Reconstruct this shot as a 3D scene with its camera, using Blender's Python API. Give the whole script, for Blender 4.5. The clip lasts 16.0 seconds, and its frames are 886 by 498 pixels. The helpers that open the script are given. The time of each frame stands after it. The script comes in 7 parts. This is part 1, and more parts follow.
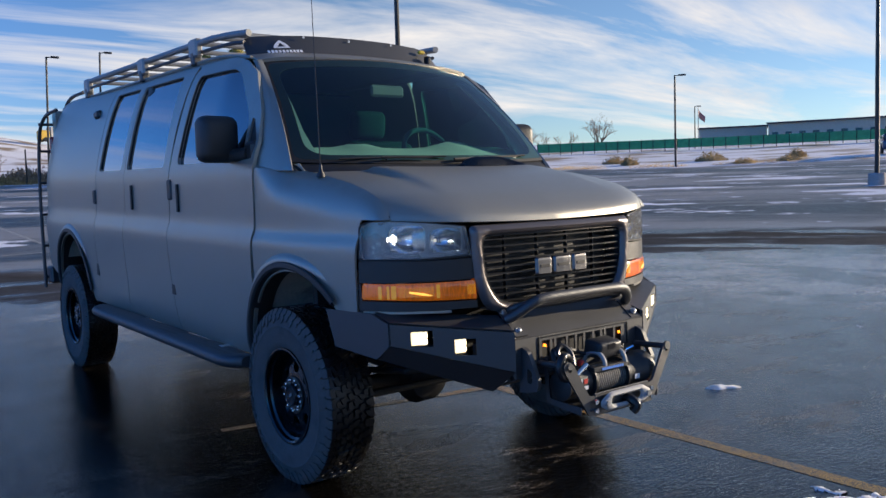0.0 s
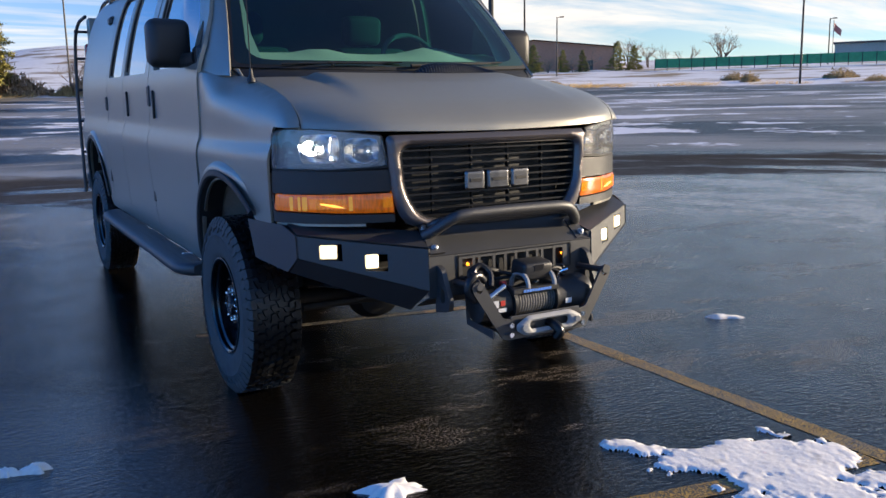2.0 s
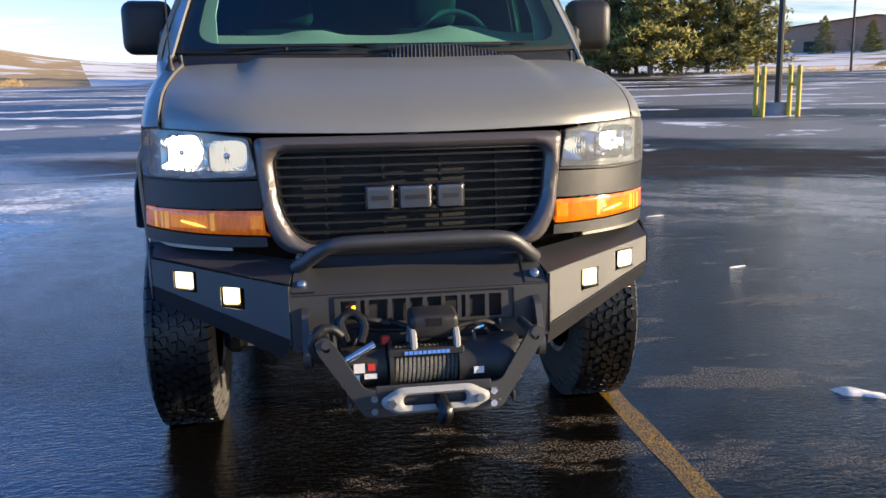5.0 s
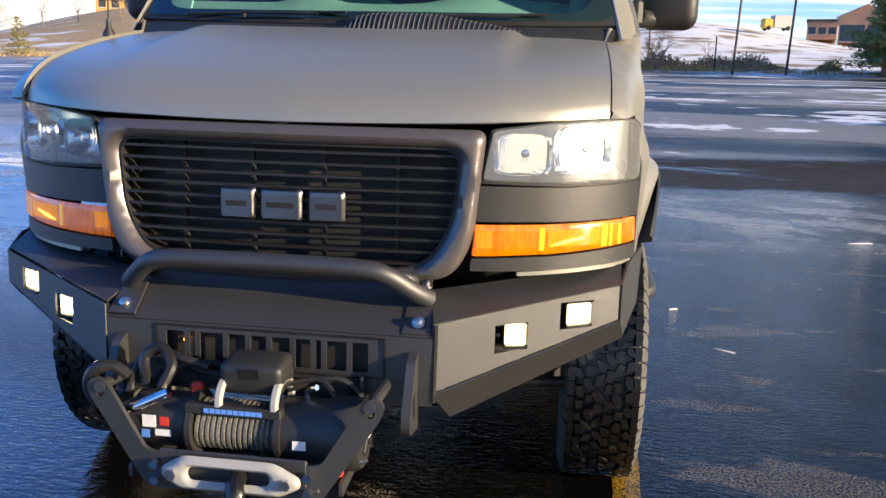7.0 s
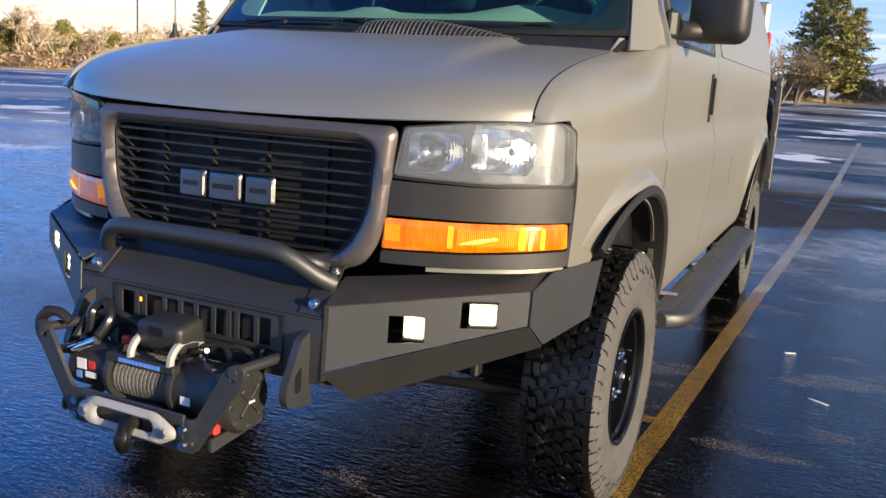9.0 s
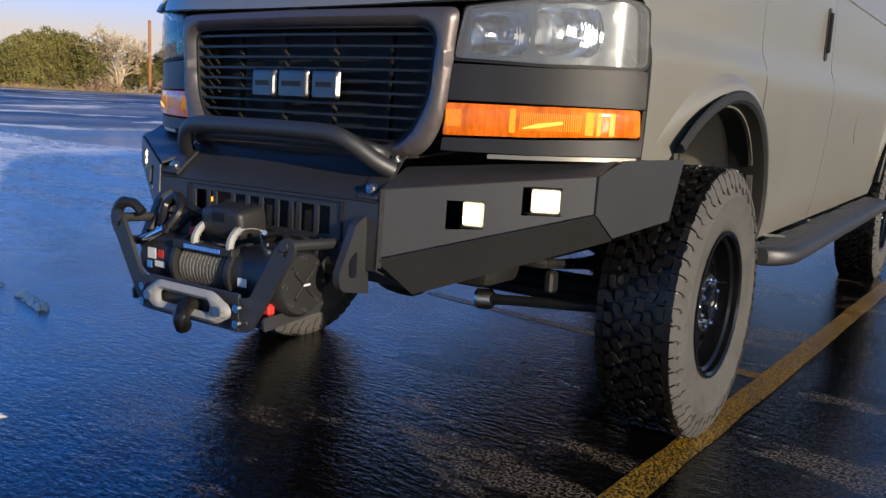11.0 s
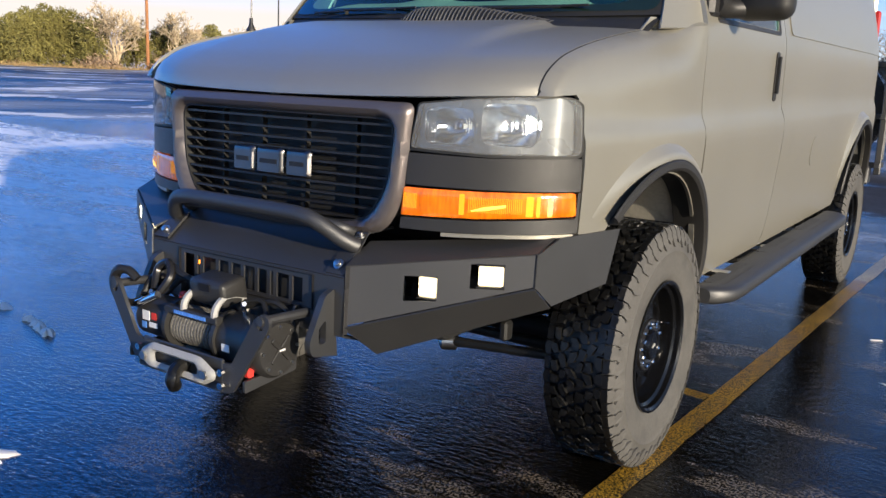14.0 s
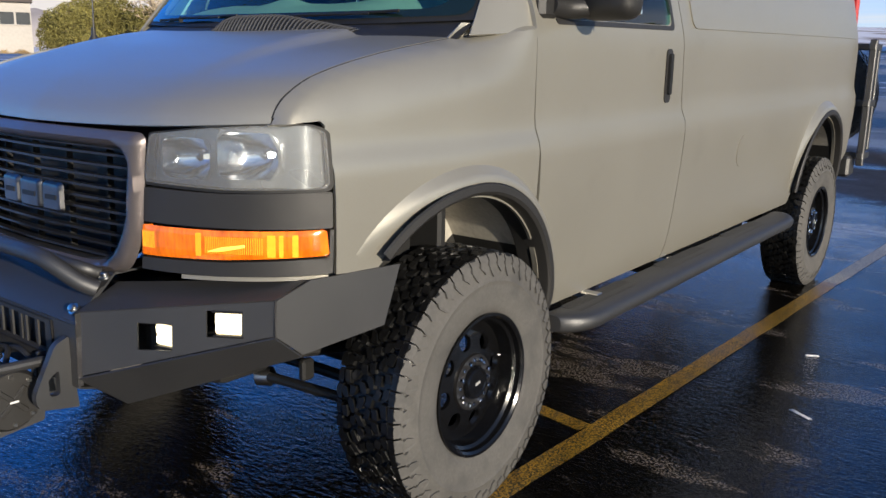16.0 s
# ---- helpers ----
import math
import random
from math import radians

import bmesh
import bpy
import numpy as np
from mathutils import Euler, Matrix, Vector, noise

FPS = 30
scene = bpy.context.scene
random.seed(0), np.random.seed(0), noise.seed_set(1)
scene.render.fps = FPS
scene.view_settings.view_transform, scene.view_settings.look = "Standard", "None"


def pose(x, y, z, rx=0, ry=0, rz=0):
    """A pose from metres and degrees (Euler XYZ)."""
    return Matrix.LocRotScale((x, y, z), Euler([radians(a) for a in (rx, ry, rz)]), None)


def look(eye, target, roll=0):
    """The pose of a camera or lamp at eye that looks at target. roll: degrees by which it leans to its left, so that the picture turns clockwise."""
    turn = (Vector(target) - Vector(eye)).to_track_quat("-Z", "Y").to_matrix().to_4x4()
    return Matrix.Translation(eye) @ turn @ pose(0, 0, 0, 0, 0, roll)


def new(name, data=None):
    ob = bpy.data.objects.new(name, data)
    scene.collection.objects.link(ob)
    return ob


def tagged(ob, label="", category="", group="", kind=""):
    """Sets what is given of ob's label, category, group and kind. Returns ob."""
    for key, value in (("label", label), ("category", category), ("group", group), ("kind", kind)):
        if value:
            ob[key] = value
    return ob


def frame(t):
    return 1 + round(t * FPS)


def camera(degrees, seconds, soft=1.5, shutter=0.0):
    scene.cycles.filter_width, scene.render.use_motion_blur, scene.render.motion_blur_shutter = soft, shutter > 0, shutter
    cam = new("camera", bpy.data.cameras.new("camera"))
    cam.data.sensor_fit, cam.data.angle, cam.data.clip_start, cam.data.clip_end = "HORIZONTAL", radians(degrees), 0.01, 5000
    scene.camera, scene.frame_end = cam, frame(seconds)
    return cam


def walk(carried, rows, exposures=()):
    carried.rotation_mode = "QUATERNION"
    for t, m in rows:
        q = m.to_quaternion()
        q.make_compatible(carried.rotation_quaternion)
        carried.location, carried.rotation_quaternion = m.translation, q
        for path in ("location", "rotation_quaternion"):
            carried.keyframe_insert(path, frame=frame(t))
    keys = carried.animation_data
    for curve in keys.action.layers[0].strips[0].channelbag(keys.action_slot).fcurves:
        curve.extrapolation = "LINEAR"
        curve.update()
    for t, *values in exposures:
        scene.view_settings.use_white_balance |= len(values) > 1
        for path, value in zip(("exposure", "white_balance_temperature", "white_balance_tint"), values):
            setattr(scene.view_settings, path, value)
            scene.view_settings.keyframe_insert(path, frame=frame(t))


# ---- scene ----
cam = camera(55.1, 16.0)
PATH = [
    (0, (-2.919, -3.588, 1.448), (-1.7, -2.009, 1.301), -1.8),
    (0.5, (-2.838, -3.788, 1.44), (-1.642, -2.198, 1.24), -1.1),
    (1, (-2.642, -3.938, 1.413), (-1.531, -2.289, 1.199), -1.0),
    (1.5, (-2.366, -4.003, 1.394), (-1.286, -2.344, 1.107), -0.8),
    (2, (-2.11, -3.907, 1.392), (-1.129, -2.197, 1.057), -1.1),
    (2.5, (-1.835, -3.888, 1.406), (-0.894, -2.156, 1.062), -1.5),
    (3, (-1.501, -3.922, 1.401), (-0.678, -2.132, 1.061), -1.7),
    (3.5, (-1.221, -3.853, 1.391), (-0.412, -2.055, 1.054), -1.4),
    (4, (-0.956, -3.742, 1.409), (-0.259, -1.898, 1.077), -1.6),
    (4.2, (-0.839, -3.716, 1.401), (-0.222, -1.844, 1.063), -1.7),
    (6.3, (0.397, -3.171, 1.404), (0.348, -1.208, 1.028), 0.2),
    (6.5, (0.5, -3.091, 1.392), (0.414, -1.129, 1.011), 0.2),
    (7, (0.735, -2.845, 1.392), (0.456, -0.903, 1.002), 1.5),
    (7.5, (0.999, -2.707, 1.368), (0.451, -0.831, 0.946), 2.7),
    (8, (1.25, -2.666, 1.353), (0.649, -0.808, 0.919), 4.4),
    (8.5, (1.43, -2.727, 1.348), (0.778, -0.884, 0.925), 4.7),
    (9, (1.599, -2.663, 1.362), (0.77, -0.879, 1.003), 3.6),
    (9.5, (1.709, -2.518, 1.278), (0.713, -0.816, 0.942), 3.3),
    (10, (1.741, -2.527, 1.152), (0.696, -0.856, 0.816), 2.9),
    (10.2, (1.746, -2.541, 1.106), (0.69, -0.877, 0.768), 2.9),
    (12.3, (1.781, -2.541, 0.967), (0.637, -0.923, 0.698), 2.8),
    (12.5, (1.782, -2.545, 0.966), (0.641, -0.924, 0.698), 2.9),
    (13, (1.791, -2.564, 1.0), (0.656, -0.939, 0.732), 2.9),
    (13.5, (1.853, -2.632, 1.205), (0.735, -1.001, 0.906), 2.8),
    (14, (1.988, -2.673, 1.331), (0.892, -1.045, 0.946), 2.4),
    (14.5, (2.184, -2.608, 1.389), (1.087, -0.987, 0.979), 1.9),
    (15, (2.348, -2.456, 1.451), (1.2, -0.871, 1.038), 1.2),
    (15.5, (2.389, -2.222, 1.466), (1.24, -0.641, 1.046), 1.5),
    (16, (2.507, -1.952, 1.472), (1.307, -0.412, 1.035), 1.1),
]
walk(cam, [(t, look(eye, target, roll)) for t, eye, target, roll in PATH], [(0.0, 0.33, 6700, 10), (2.0, 0.62, 7100, 10), (4.2, 0.85, 7300, 10), (6.5, 1.0, 7500, 10), (8.5, 1.08, 7350, 10), (9.3, 0.38, 6950, 10), (10.2, 0.02, 6650, 10), (12.5, 0.07, 6450, 8), (13.0, 0.02, 6450, 8), (13.5, 0.07, 6500, 8), (14.0, 0.52, 6500, 8), (15.0, 0.62, 6500, 8), (15.5, 0.4, 6300, 8), (16.0, 0.3, 6250, 8)])

# ---- world and sun: low winter sun ahead of the driver side ----
SUN_AZ, SUN_EL = radians(108), radians(13)
sun_way = Vector((math.cos(SUN_EL) * math.sin(SUN_AZ), math.cos(SUN_EL) * math.cos(SUN_AZ), math.sin(SUN_EL)))
sun_data = bpy.data.lights.new("sun", "SUN")
sun_data.energy, sun_data.angle, sun_data.color = 5.0, radians(0.6), (1.0, 0.86, 0.68)
sun_ob = new("sun", sun_data)
sun_ob.matrix_world = look(sun_way * 50, (0, 0, 0))

world = bpy.data.worlds.new("world")
scene.world = world
world.use_nodes = True
wn, wl = world.node_tree.nodes, world.node_tree.links
wn.clear()


def wnode(kind, **kw):
    n = wn.new(kind)
    for k, v in kw.items():
        n.inputs[k].default_value = v
    return n


sky = wn.new("ShaderNodeTexSky")
sky.sky_type, sky.sun_disc = "NISHITA", False
sky.sun_elevation, sky.sun_rotation = SUN_EL, SUN_AZ
sky.altitude, sky.air_density, sky.dust_density, sky.ozone_density = 1600, 1.0, 0.6, 2.0
coord = wn.new("ShaderNodeTexCoord")
split = wn.new("ShaderNodeSeparateXYZ")
wl.new(coord.outputs["Generated"], split.inputs[0])
lift = wn.new("ShaderNodeMath")
lift.operation, lift.inputs[1].default_value = "ADD", 0.10
wl.new(split.outputs["Z"], lift.inputs[0])
plan = []
for axis in ("X", "Y"):
    d = wn.new("ShaderNodeMath")
    d.operation = "DIVIDE"
    wl.new(split.outputs[axis], d.inputs[0])
    wl.new(lift.outputs[0], d.inputs[1])
    plan.append(d)
join = wn.new("ShaderNodeCombineXYZ")
wl.new(plan[0].outputs[0], join.inputs[0])
wl.new(plan[1].outputs[0], join.inputs[1])
turn = wn.new("ShaderNodeMapping")
turn.inputs["Rotation"].default_value = (0, 0, radians(38))
turn.inputs["Scale"].default_value = (0.34, 1.05, 1.0)
wl.new(join.outputs[0], turn.inputs[0])
streaks = wnode("ShaderNodeTexNoise", Scale=0.9, Detail=7.0, Roughness=0.62, Distortion=0.5)
wl.new(turn.outputs[0], streaks.inputs["Vector"])
cover = wn.new("ShaderNodeValToRGB")
cover.color_ramp.elements[0].position, cover.color_ramp.elements[1].position = 0.455, 0.64
wl.new(streaks.outputs["Fac"], cover.inputs[0])
tone = wnode("ShaderNodeTexNoise", Scale=2.2, Detail=4.0)
wl.new(turn.outputs[0], tone.inputs["Vector"])
cloud = wn.new("ShaderNodeValToRGB")
cloud.color_ramp.elements[0].color, cloud.color_ramp.elements[1].color = (5.2, 5.3, 5.9, 1), (9.5, 8.9, 8.2, 1)
wl.new(tone.outputs["Fac"], cloud.inputs[0])
tinted = wn.new("ShaderNodeMix")
tinted.data_type, tinted.blend_type = "RGBA", "MULTIPLY"
tinted.inputs["Factor"].default_value = 1.0
hue = wn.new("ShaderNodeMix")
hue.data_type = "RGBA"
hue.inputs["A"].default_value, hue.inputs["B"].default_value = (0.88, 1.0, 1.20, 1), (0.25, 1.08, 2.45, 1)
westward = wn.new("ShaderNodeMapRange")
westward.inputs["From Min"].default_value, westward.inputs["From Max"].default_value = 0.5, -0.6
wl.new(split.outputs["X"], westward.inputs["Value"])
wl.new(westward.outputs[0], hue.inputs["Factor"])
wl.new(hue.outputs["Result"], tinted.inputs["B"])
wl.new(sky.outputs[0], tinted.inputs["A"])
blend = wn.new("ShaderNodeMix")
blend.data_type = "RGBA"
east = wn.new("ShaderNodeMapRange")
east.inputs["From Min"].default_value, east.inputs["From Max"].default_value = -0.75, 0.15
east.inputs["To Min"].default_value = 0.08
wl.new(split.outputs["X"], east.inputs["Value"])
thin = wn.new("ShaderNodeMath")
thin.operation = "MULTIPLY"
wl.new(cover.outputs[0], thin.inputs[0])
wl.new(east.outputs[0], thin.inputs[1])
high = wn.new("ShaderNodeMapRange")
high.inputs["From Min"].default_value, high.inputs["From Max"].default_value = 0.17, 0.31
high.inputs["To Min"].default_value, high.inputs["To Max"].default_value = 1.0, 0.06
wl.new(split.outputs["Z"], high.inputs["Value"])
few = wn.new("ShaderNodeMath")
few.operation = "MULTIPLY"
wl.new(thin.outputs[0], few.inputs[0])
wl.new(high.outputs[0], few.inputs[1])
wl.new(few.outputs[0], blend.inputs["Factor"])
wl.new(tinted.outputs["Result"], blend.inputs["A"])
wl.new(cloud.outputs[0], blend.inputs["B"])
haze = wn.new("ShaderNodeMapRange")
haze.inputs["From Min"].default_value, haze.inputs["From Max"].default_value = 0.065, 0.175
haze.inputs["To Min"].default_value, haze.inputs["To Max"].default_value = 0.95, 0.0
wl.new(split.outputs["Z"], haze.inputs["Value"])
west = wn.new("ShaderNodeMapRange")
west.inputs["From Min"].default_value, west.inputs["From Max"].default_value = 0.25, -0.65
wl.new(split.outputs["X"], west.inputs["Value"])
hazy = wn.new("ShaderNodeMath")
hazy.operation = "MULTIPLY"
wl.new(haze.outputs[0], hazy.inputs[0])
wl.new(west.outputs[0], hazy.inputs[1])
soft = wn.new("ShaderNodeMix")
soft.data_type = "RGBA"
soft.inputs["B"].default_value = (7.6, 6.5, 5.6, 1)
north = wn.new("ShaderNodeMapRange")
north.inputs["From Min"].default_value, north.inputs["From Max"].default_value = 0.0, 0.42
wl.new(split.outputs["Y"], north.inputs["Value"])
dawn = wn.new("ShaderNodeMath")
dawn.operation = "MULTIPLY"
wl.new(hazy.outputs[0], dawn.inputs[0])
wl.new(north.outputs[0], dawn.inputs[1])
wl.new(dawn.outputs[0], soft.inputs["Factor"])
wl.new(blend.outputs["Result"], soft.inputs["A"])
back = wnode("ShaderNodeBackground", Strength=0.10)
wl.new(soft.outputs["Result"], back.inputs[0])
wo = wn.new("ShaderNodeOutputWorld")
wl.new(back.outputs[0], wo.inputs[0])


# ---- materials ----
def material(name, color, rough=0.5, metal=0.0, fine=60.0, coarse=4.0, vary=0.15, bump=0.0, bump_scale=200.0, coat=0.0,
             dirt=None, dirt_at=(0.55, 0.7), dirt_scale=3.0, rough_vary=0.1, glow=0.0, spec=0.5, stretch=(1, 1, 1), island=0.0):
    m = bpy.data.materials.new(name)
    m.use_nodes = True
    n, l = m.node_tree.nodes, m.node_tree.links
    b = n["Principled BSDF"]
    b.inputs["Roughness"].default_value, b.inputs["Metallic"].default_value = rough, metal
    b.inputs["Coat Weight"].default_value, b.inputs["Specular IOR Level"].default_value = coat, spec
    tc, mp = n.new("ShaderNodeTexCoord"), n.new("ShaderNodeMapping")
    l.new(tc.outputs["Object"], mp.inputs[0])
    mp.inputs["Scale"].default_value = stretch

    def noise_at(scale, detail=4.0):
        t = n.new("ShaderNodeTexNoise")
        t.inputs["Scale"].default_value, t.inputs["Detail"].default_value = scale, detail
        l.new(mp.outputs[0], t.inputs["Vector"])
        return t
    a, c = noise_at(fine), noise_at(coarse)
    mix = n.new("ShaderNodeMath")
    mix.operation = "ADD"
    l.new(a.outputs["Fac"], mix.inputs[0])
    l.new(c.outputs["Fac"], mix.inputs[1])
    ramp = n.new("ShaderNodeMapRange")
    ramp.inputs["From Min"].default_value, ramp.inputs["From Max"].default_value = 0.6, 1.4
    ramp.inputs["To Min"].default_value, ramp.inputs["To Max"].default_value = 1 - vary, 1 + vary
    l.new(mix.outputs[0], ramp.inputs["Value"])
    tint = n.new("ShaderNodeMix")
    tint.data_type, tint.blend_type = "RGBA", "MULTIPLY"
    tint.inputs["Factor"].default_value = 1.0
    tint.inputs["A"].default_value = (*color, 1)
    l.new(ramp.outputs[0], tint.inputs["B"])
    out = tint.outputs["Result"]
    if island:
        geo = n.new("ShaderNodeNewGeometry")
        r = n.new("ShaderNodeMapRange")
        r.inputs["To Min"].default_value, r.inputs["To Max"].default_value = 1 - island, 1 + island
        l.new(geo.outputs["Random Per Island"], r.inputs["Value"])
        t2 = n.new("ShaderNodeMix")
        t2.data_type, t2.blend_type = "RGBA", "MULTIPLY"
        t2.inputs["Factor"].default_value = 1.0
        l.new(out, t2.inputs["A"])
        l.new(r.outputs[0], t2.inputs["B"])
        out = t2.outputs["Result"]
    if dirt:
        dn = noise_at(dirt_scale, 6.0)
        dr = n.new("ShaderNodeMapRange")
        dr.inputs["From Min"].default_value, dr.inputs["From Max"].default_value = dirt_at
        l.new(dn.outputs["Fac"], dr.inputs["Value"])
        dm = n.new("ShaderNodeMix")
        dm.data_type = "RGBA"
        l.new(dr.outputs[0], dm.inputs["Factor"])
        l.new(out, dm.inputs["A"])
        dm.inputs["B"].default_value = (*dirt, 1)
        out = dm.outputs["Result"]
    l.new(out, b.inputs["Base Color"])
    rr = n.new("ShaderNodeMapRange")
    rr.inputs["To Min"].default_value, rr.inputs["To Max"].default_value = max(0, rough - rough_vary), min(1, rough + rough_vary)
    l.new(c.outputs["Fac"], rr.inputs["Value"])
    l.new(rr.outputs[0], b.inputs["Roughness"])
    if bump:
        bn = noise_at(bump_scale, 3.0)
        bp = n.new("ShaderNodeBump")
        bp.inputs["Strength"].default_value, bp.inputs["Distance"].default_value = bump, 0.002
        l.new(bn.outputs["Fac"], bp.inputs["Height"])
        l.new(bp.outputs[0], b.inputs["Normal"])
    if glow:
        b.inputs["Emission Color"].default_value = (*color, 1)
        b.inputs["Emission Strength"].default_value = glow
    return m


def clear_glass(name, tint, gloss_rough=0.01, ior=1.5, haze=0.0):
    """Thin pane: tinted see-through with a mirror-like skin; haze is weathering of the plastic."""
    m = bpy.data.materials.new(name)
    m.use_nodes = True
    n, l = m.node_tree.nodes, m.node_tree.links
    n.remove(n["Principled BSDF"])
    t, g, mx, f = (n.new("ShaderNodeBsdfTransparent"), n.new("ShaderNodeBsdfGlossy"), n.new("ShaderNodeMixShader"), n.new("ShaderNodeFresnel"))
    t.inputs[0].default_value = (*tint, 1)
    g.inputs["Roughness"].default_value = gloss_rough
    f.inputs["IOR"].default_value = ior
    l.new(f.outputs[0], mx.inputs[0])
    body = t
    if haze:
        body, d = n.new("ShaderNodeMixShader"), n.new("ShaderNodeBsdfDiffuse")
        d.inputs[0].default_value = (0.8, 0.8, 0.78, 1)
        body.inputs[0].default_value = haze
        l.new(t.outputs[0], body.inputs[1])
        l.new(d.outputs[0], body.inputs[2])
    l.new(body.outputs[0], mx.inputs[1])
    l.new(g.outputs[0], mx.inputs[2])
    l.new(mx.outputs[0], n["Material Output"].inputs[0])
    return m


PAINT = material("matte_tan_liner_paint", (0.334, 0.316, 0.266), 0.33, 0.5, fine=400, coarse=2.0, vary=0.06, bump=0.22, bump_scale=420, rough_vary=0.04,
                 dirt=(0.29, 0.275, 0.23), dirt_at=(0.62, 0.9), dirt_scale=5)
SURROUND = material("bronze_grey_satin", (0.15, 0.13, 0.125), 0.34, 0.55, fine=300, vary=0.05, bump=0.05, bump_scale=500)
BLACKCOAT = material("black_powder_coat", (0.021, 0.021, 0.022), 0.50, 0.0, fine=500, coarse=5, vary=0.15, spec=1.0, bump=0.18, bump_scale=700, rough_vary=0.06)
TRIM = material("black_textured_plastic", (0.024, 0.023, 0.022), 0.46, 0.0, spec=0.5, fine=500, vary=0.12, bump=0.3, bump_scale=600)
DARK = material("underbody_black", (0.011, 0.011, 0.011), 0.6, 0.0, vary=0.3, dirt=(0.028, 0.026, 0.023), dirt_scale=8)
PRIVACY = material("privacy_glass", (0.010, 0.012, 0.014), 0.02, 0.0, vary=0.05, rough_vary=0.01, spec=1.0, coat=1.0)
GLASS = clear_glass("windscreen_glass", (0.36, 0.80, 0.74), 0.01, 1.85)
LENS = clear_glass("clear_lamp_lens", (0.93, 0.95, 0.95), 0.03, 1.5, 0.13)
BADGE = material("dark_chrome", (0.17, 0.165, 0.165), 0.34, 1.0, vary=0.06)
AMBERSTREAK = material("amber_streak", (1.0, 0.55, 0.08), 0.4, glow=1.1)
LEDGLOW = material("led_lens_glow", (1.0, 0.82, 0.50), 0.3, glow=1.3, vary=0.02)
CHROME = material("chrome", (0.75, 0.75, 0.77), 0.12, 1.0, vary=0.04, rough_vary=0.04)
STEEL = material("brushed_steel", (0.55, 0.54, 0.52), 0.3, 1.0, fine=120, vary=0.12)
ALU = material("cast_aluminium", (0.33, 0.325, 0.31), 0.55, 0.0, fine=150, vary=0.12, bump=0.15)
RUBBER = material("tyre_rubber", (0.006, 0.006, 0.006), 0.34, 0.0, spec=0.5, fine=80, coarse=9, vary=0.3, dirt=(0.045, 0.042, 0.038), dirt_at=(0.58, 0.8), dirt_scale=16, bump=0.35, bump_scale=150)
SIDEWALL = material("salt_dusted_rubber", (0.084, 0.080, 0.074), 0.8, 0.0, fine=90, coarse=7, vary=0.2, dirt=(0.06, 0.058, 0.055), dirt_at=(0.5, 0.72), dirt_scale=11, bump=0.3, bump_scale=160)
WHEELBLACK = material("gloss_black_wheel", (0.005, 0.005, 0.0055), 0.16, 0.0, vary=0.2, spec=0.5, dirt=(0.03, 0.028, 0.026), dirt_at=(0.70, 0.95), dirt_scale=14)
# small glow in lens and ribs stands in for sunlight in the amber plastic
AMBER = material("sunlit_amber_lens", (0.86, 0.17, 0.004), 0.14, 0.0, fine=90, coarse=14, vary=0.6, coat=0.6, glow=0.12, bump=0.15, bump_scale=90, stretch=(1, 1, 0.2))
AMBERRIB = material("sunlit_amber_rib", (1.0, 0.42, 0.018), 0.12, 0.0, vary=0.2, coat=0.8, glow=0.20)
REDLENS = material("red_lens", (0.45, 0.01, 0.01), 0.15, coat=0.6)
LED = material("led_white", (1.0, 0.93, 0.66), 0.4, glow=7.0, vary=0.02)
BULB = material("bulb_white", (1.0, 0.97, 0.88), 0.4, glow=22.0, vary=0.02)
RUNNING = material("running_bulb", (1.0, 0.93, 0.80), 0.4, glow=0.6, vary=0.02)
ORANGELED = material("marker_orange", (1.0, 0.28, 0.02), 0.4, glow=3.0, vary=0.02)
BOWL = material("reflector", (0.78, 0.79, 0.80), 0.13, 1.0, vary=0.05, rough_vary=0.02)
SLAT = material("satin_black_slat", (0.026, 0.025, 0.025), 0.3, 0.4, vary=0.1)
LAMPBACK = material("satin_silver_panel", (0.27, 0.275, 0.28), 0.28, 0.5, vary=0.15)
LINER = material("wheel_well_liner", (0.42, 0.395, 0.34), 0.7, vary=0.2, dirt=(0.16, 0.15, 0.13), dirt_at=(0.58, 0.75), dirt_scale=6)
DASH = material("grey_green_dashboard", (0.40, 0.46, 0.42), 0.7, vary=0.1, bump=0.2)
SEATCLOTH = material("grey_seat_cloth", (0.028, 0.033, 0.036), 0.9, vary=0.2, bump=0.3, bump_scale=250)
VENTRIB = material("grey_plastic_rib", (0.05, 0.05, 0.052), 0.42, vary=0.15)
CABIN = material("cabin_trim", (0.11, 0.14, 0.15), 0.8, vary=0.2)
ROPE = material("synthetic_rope", (0.13, 0.12, 0.10), 0.7, fine=160, vary=0.9, bump=0.6, bump_scale=220)
SILVERTUBE = material("grey_rack_tube", (0.27, 0.27, 0.26), 0.42, 0.4, vary=0.12)
BLUEMARK = material("blue_marking", (0.10, 0.28, 0.75), 0.5)
WHITEMARK = material("white_marking", (0.75, 0.75, 0.75), 0.5)
REDMARK = material("red_marking", (0.6, 0.04, 0.03), 0.5)
YELLOWPOST = material("yellow_paint", (0.62, 0.42, 0.03), 0.45, vary=0.15, dirt=(0.2, 0.14, 0.05))
POST = material("dark_bronze_post", (0.028, 0.025, 0.022), 0.45, 0.3, vary=0.2)
CONCRETE = material("concrete", (0.33, 0.31, 0.29), 0.85, vary=0.2, bump=0.4, dirt=(0.2, 0.18, 0.16))
TANWALL = material("tan_block_wall", (0.58, 0.44, 0.31), 0.85, coarse=0.3, fine=3, vary=0.12)
BRICKWALL = material("brown_brick_wall", (0.52, 0.27, 0.16), 0.88, coarse=0.3, fine=4, vary=0.18)
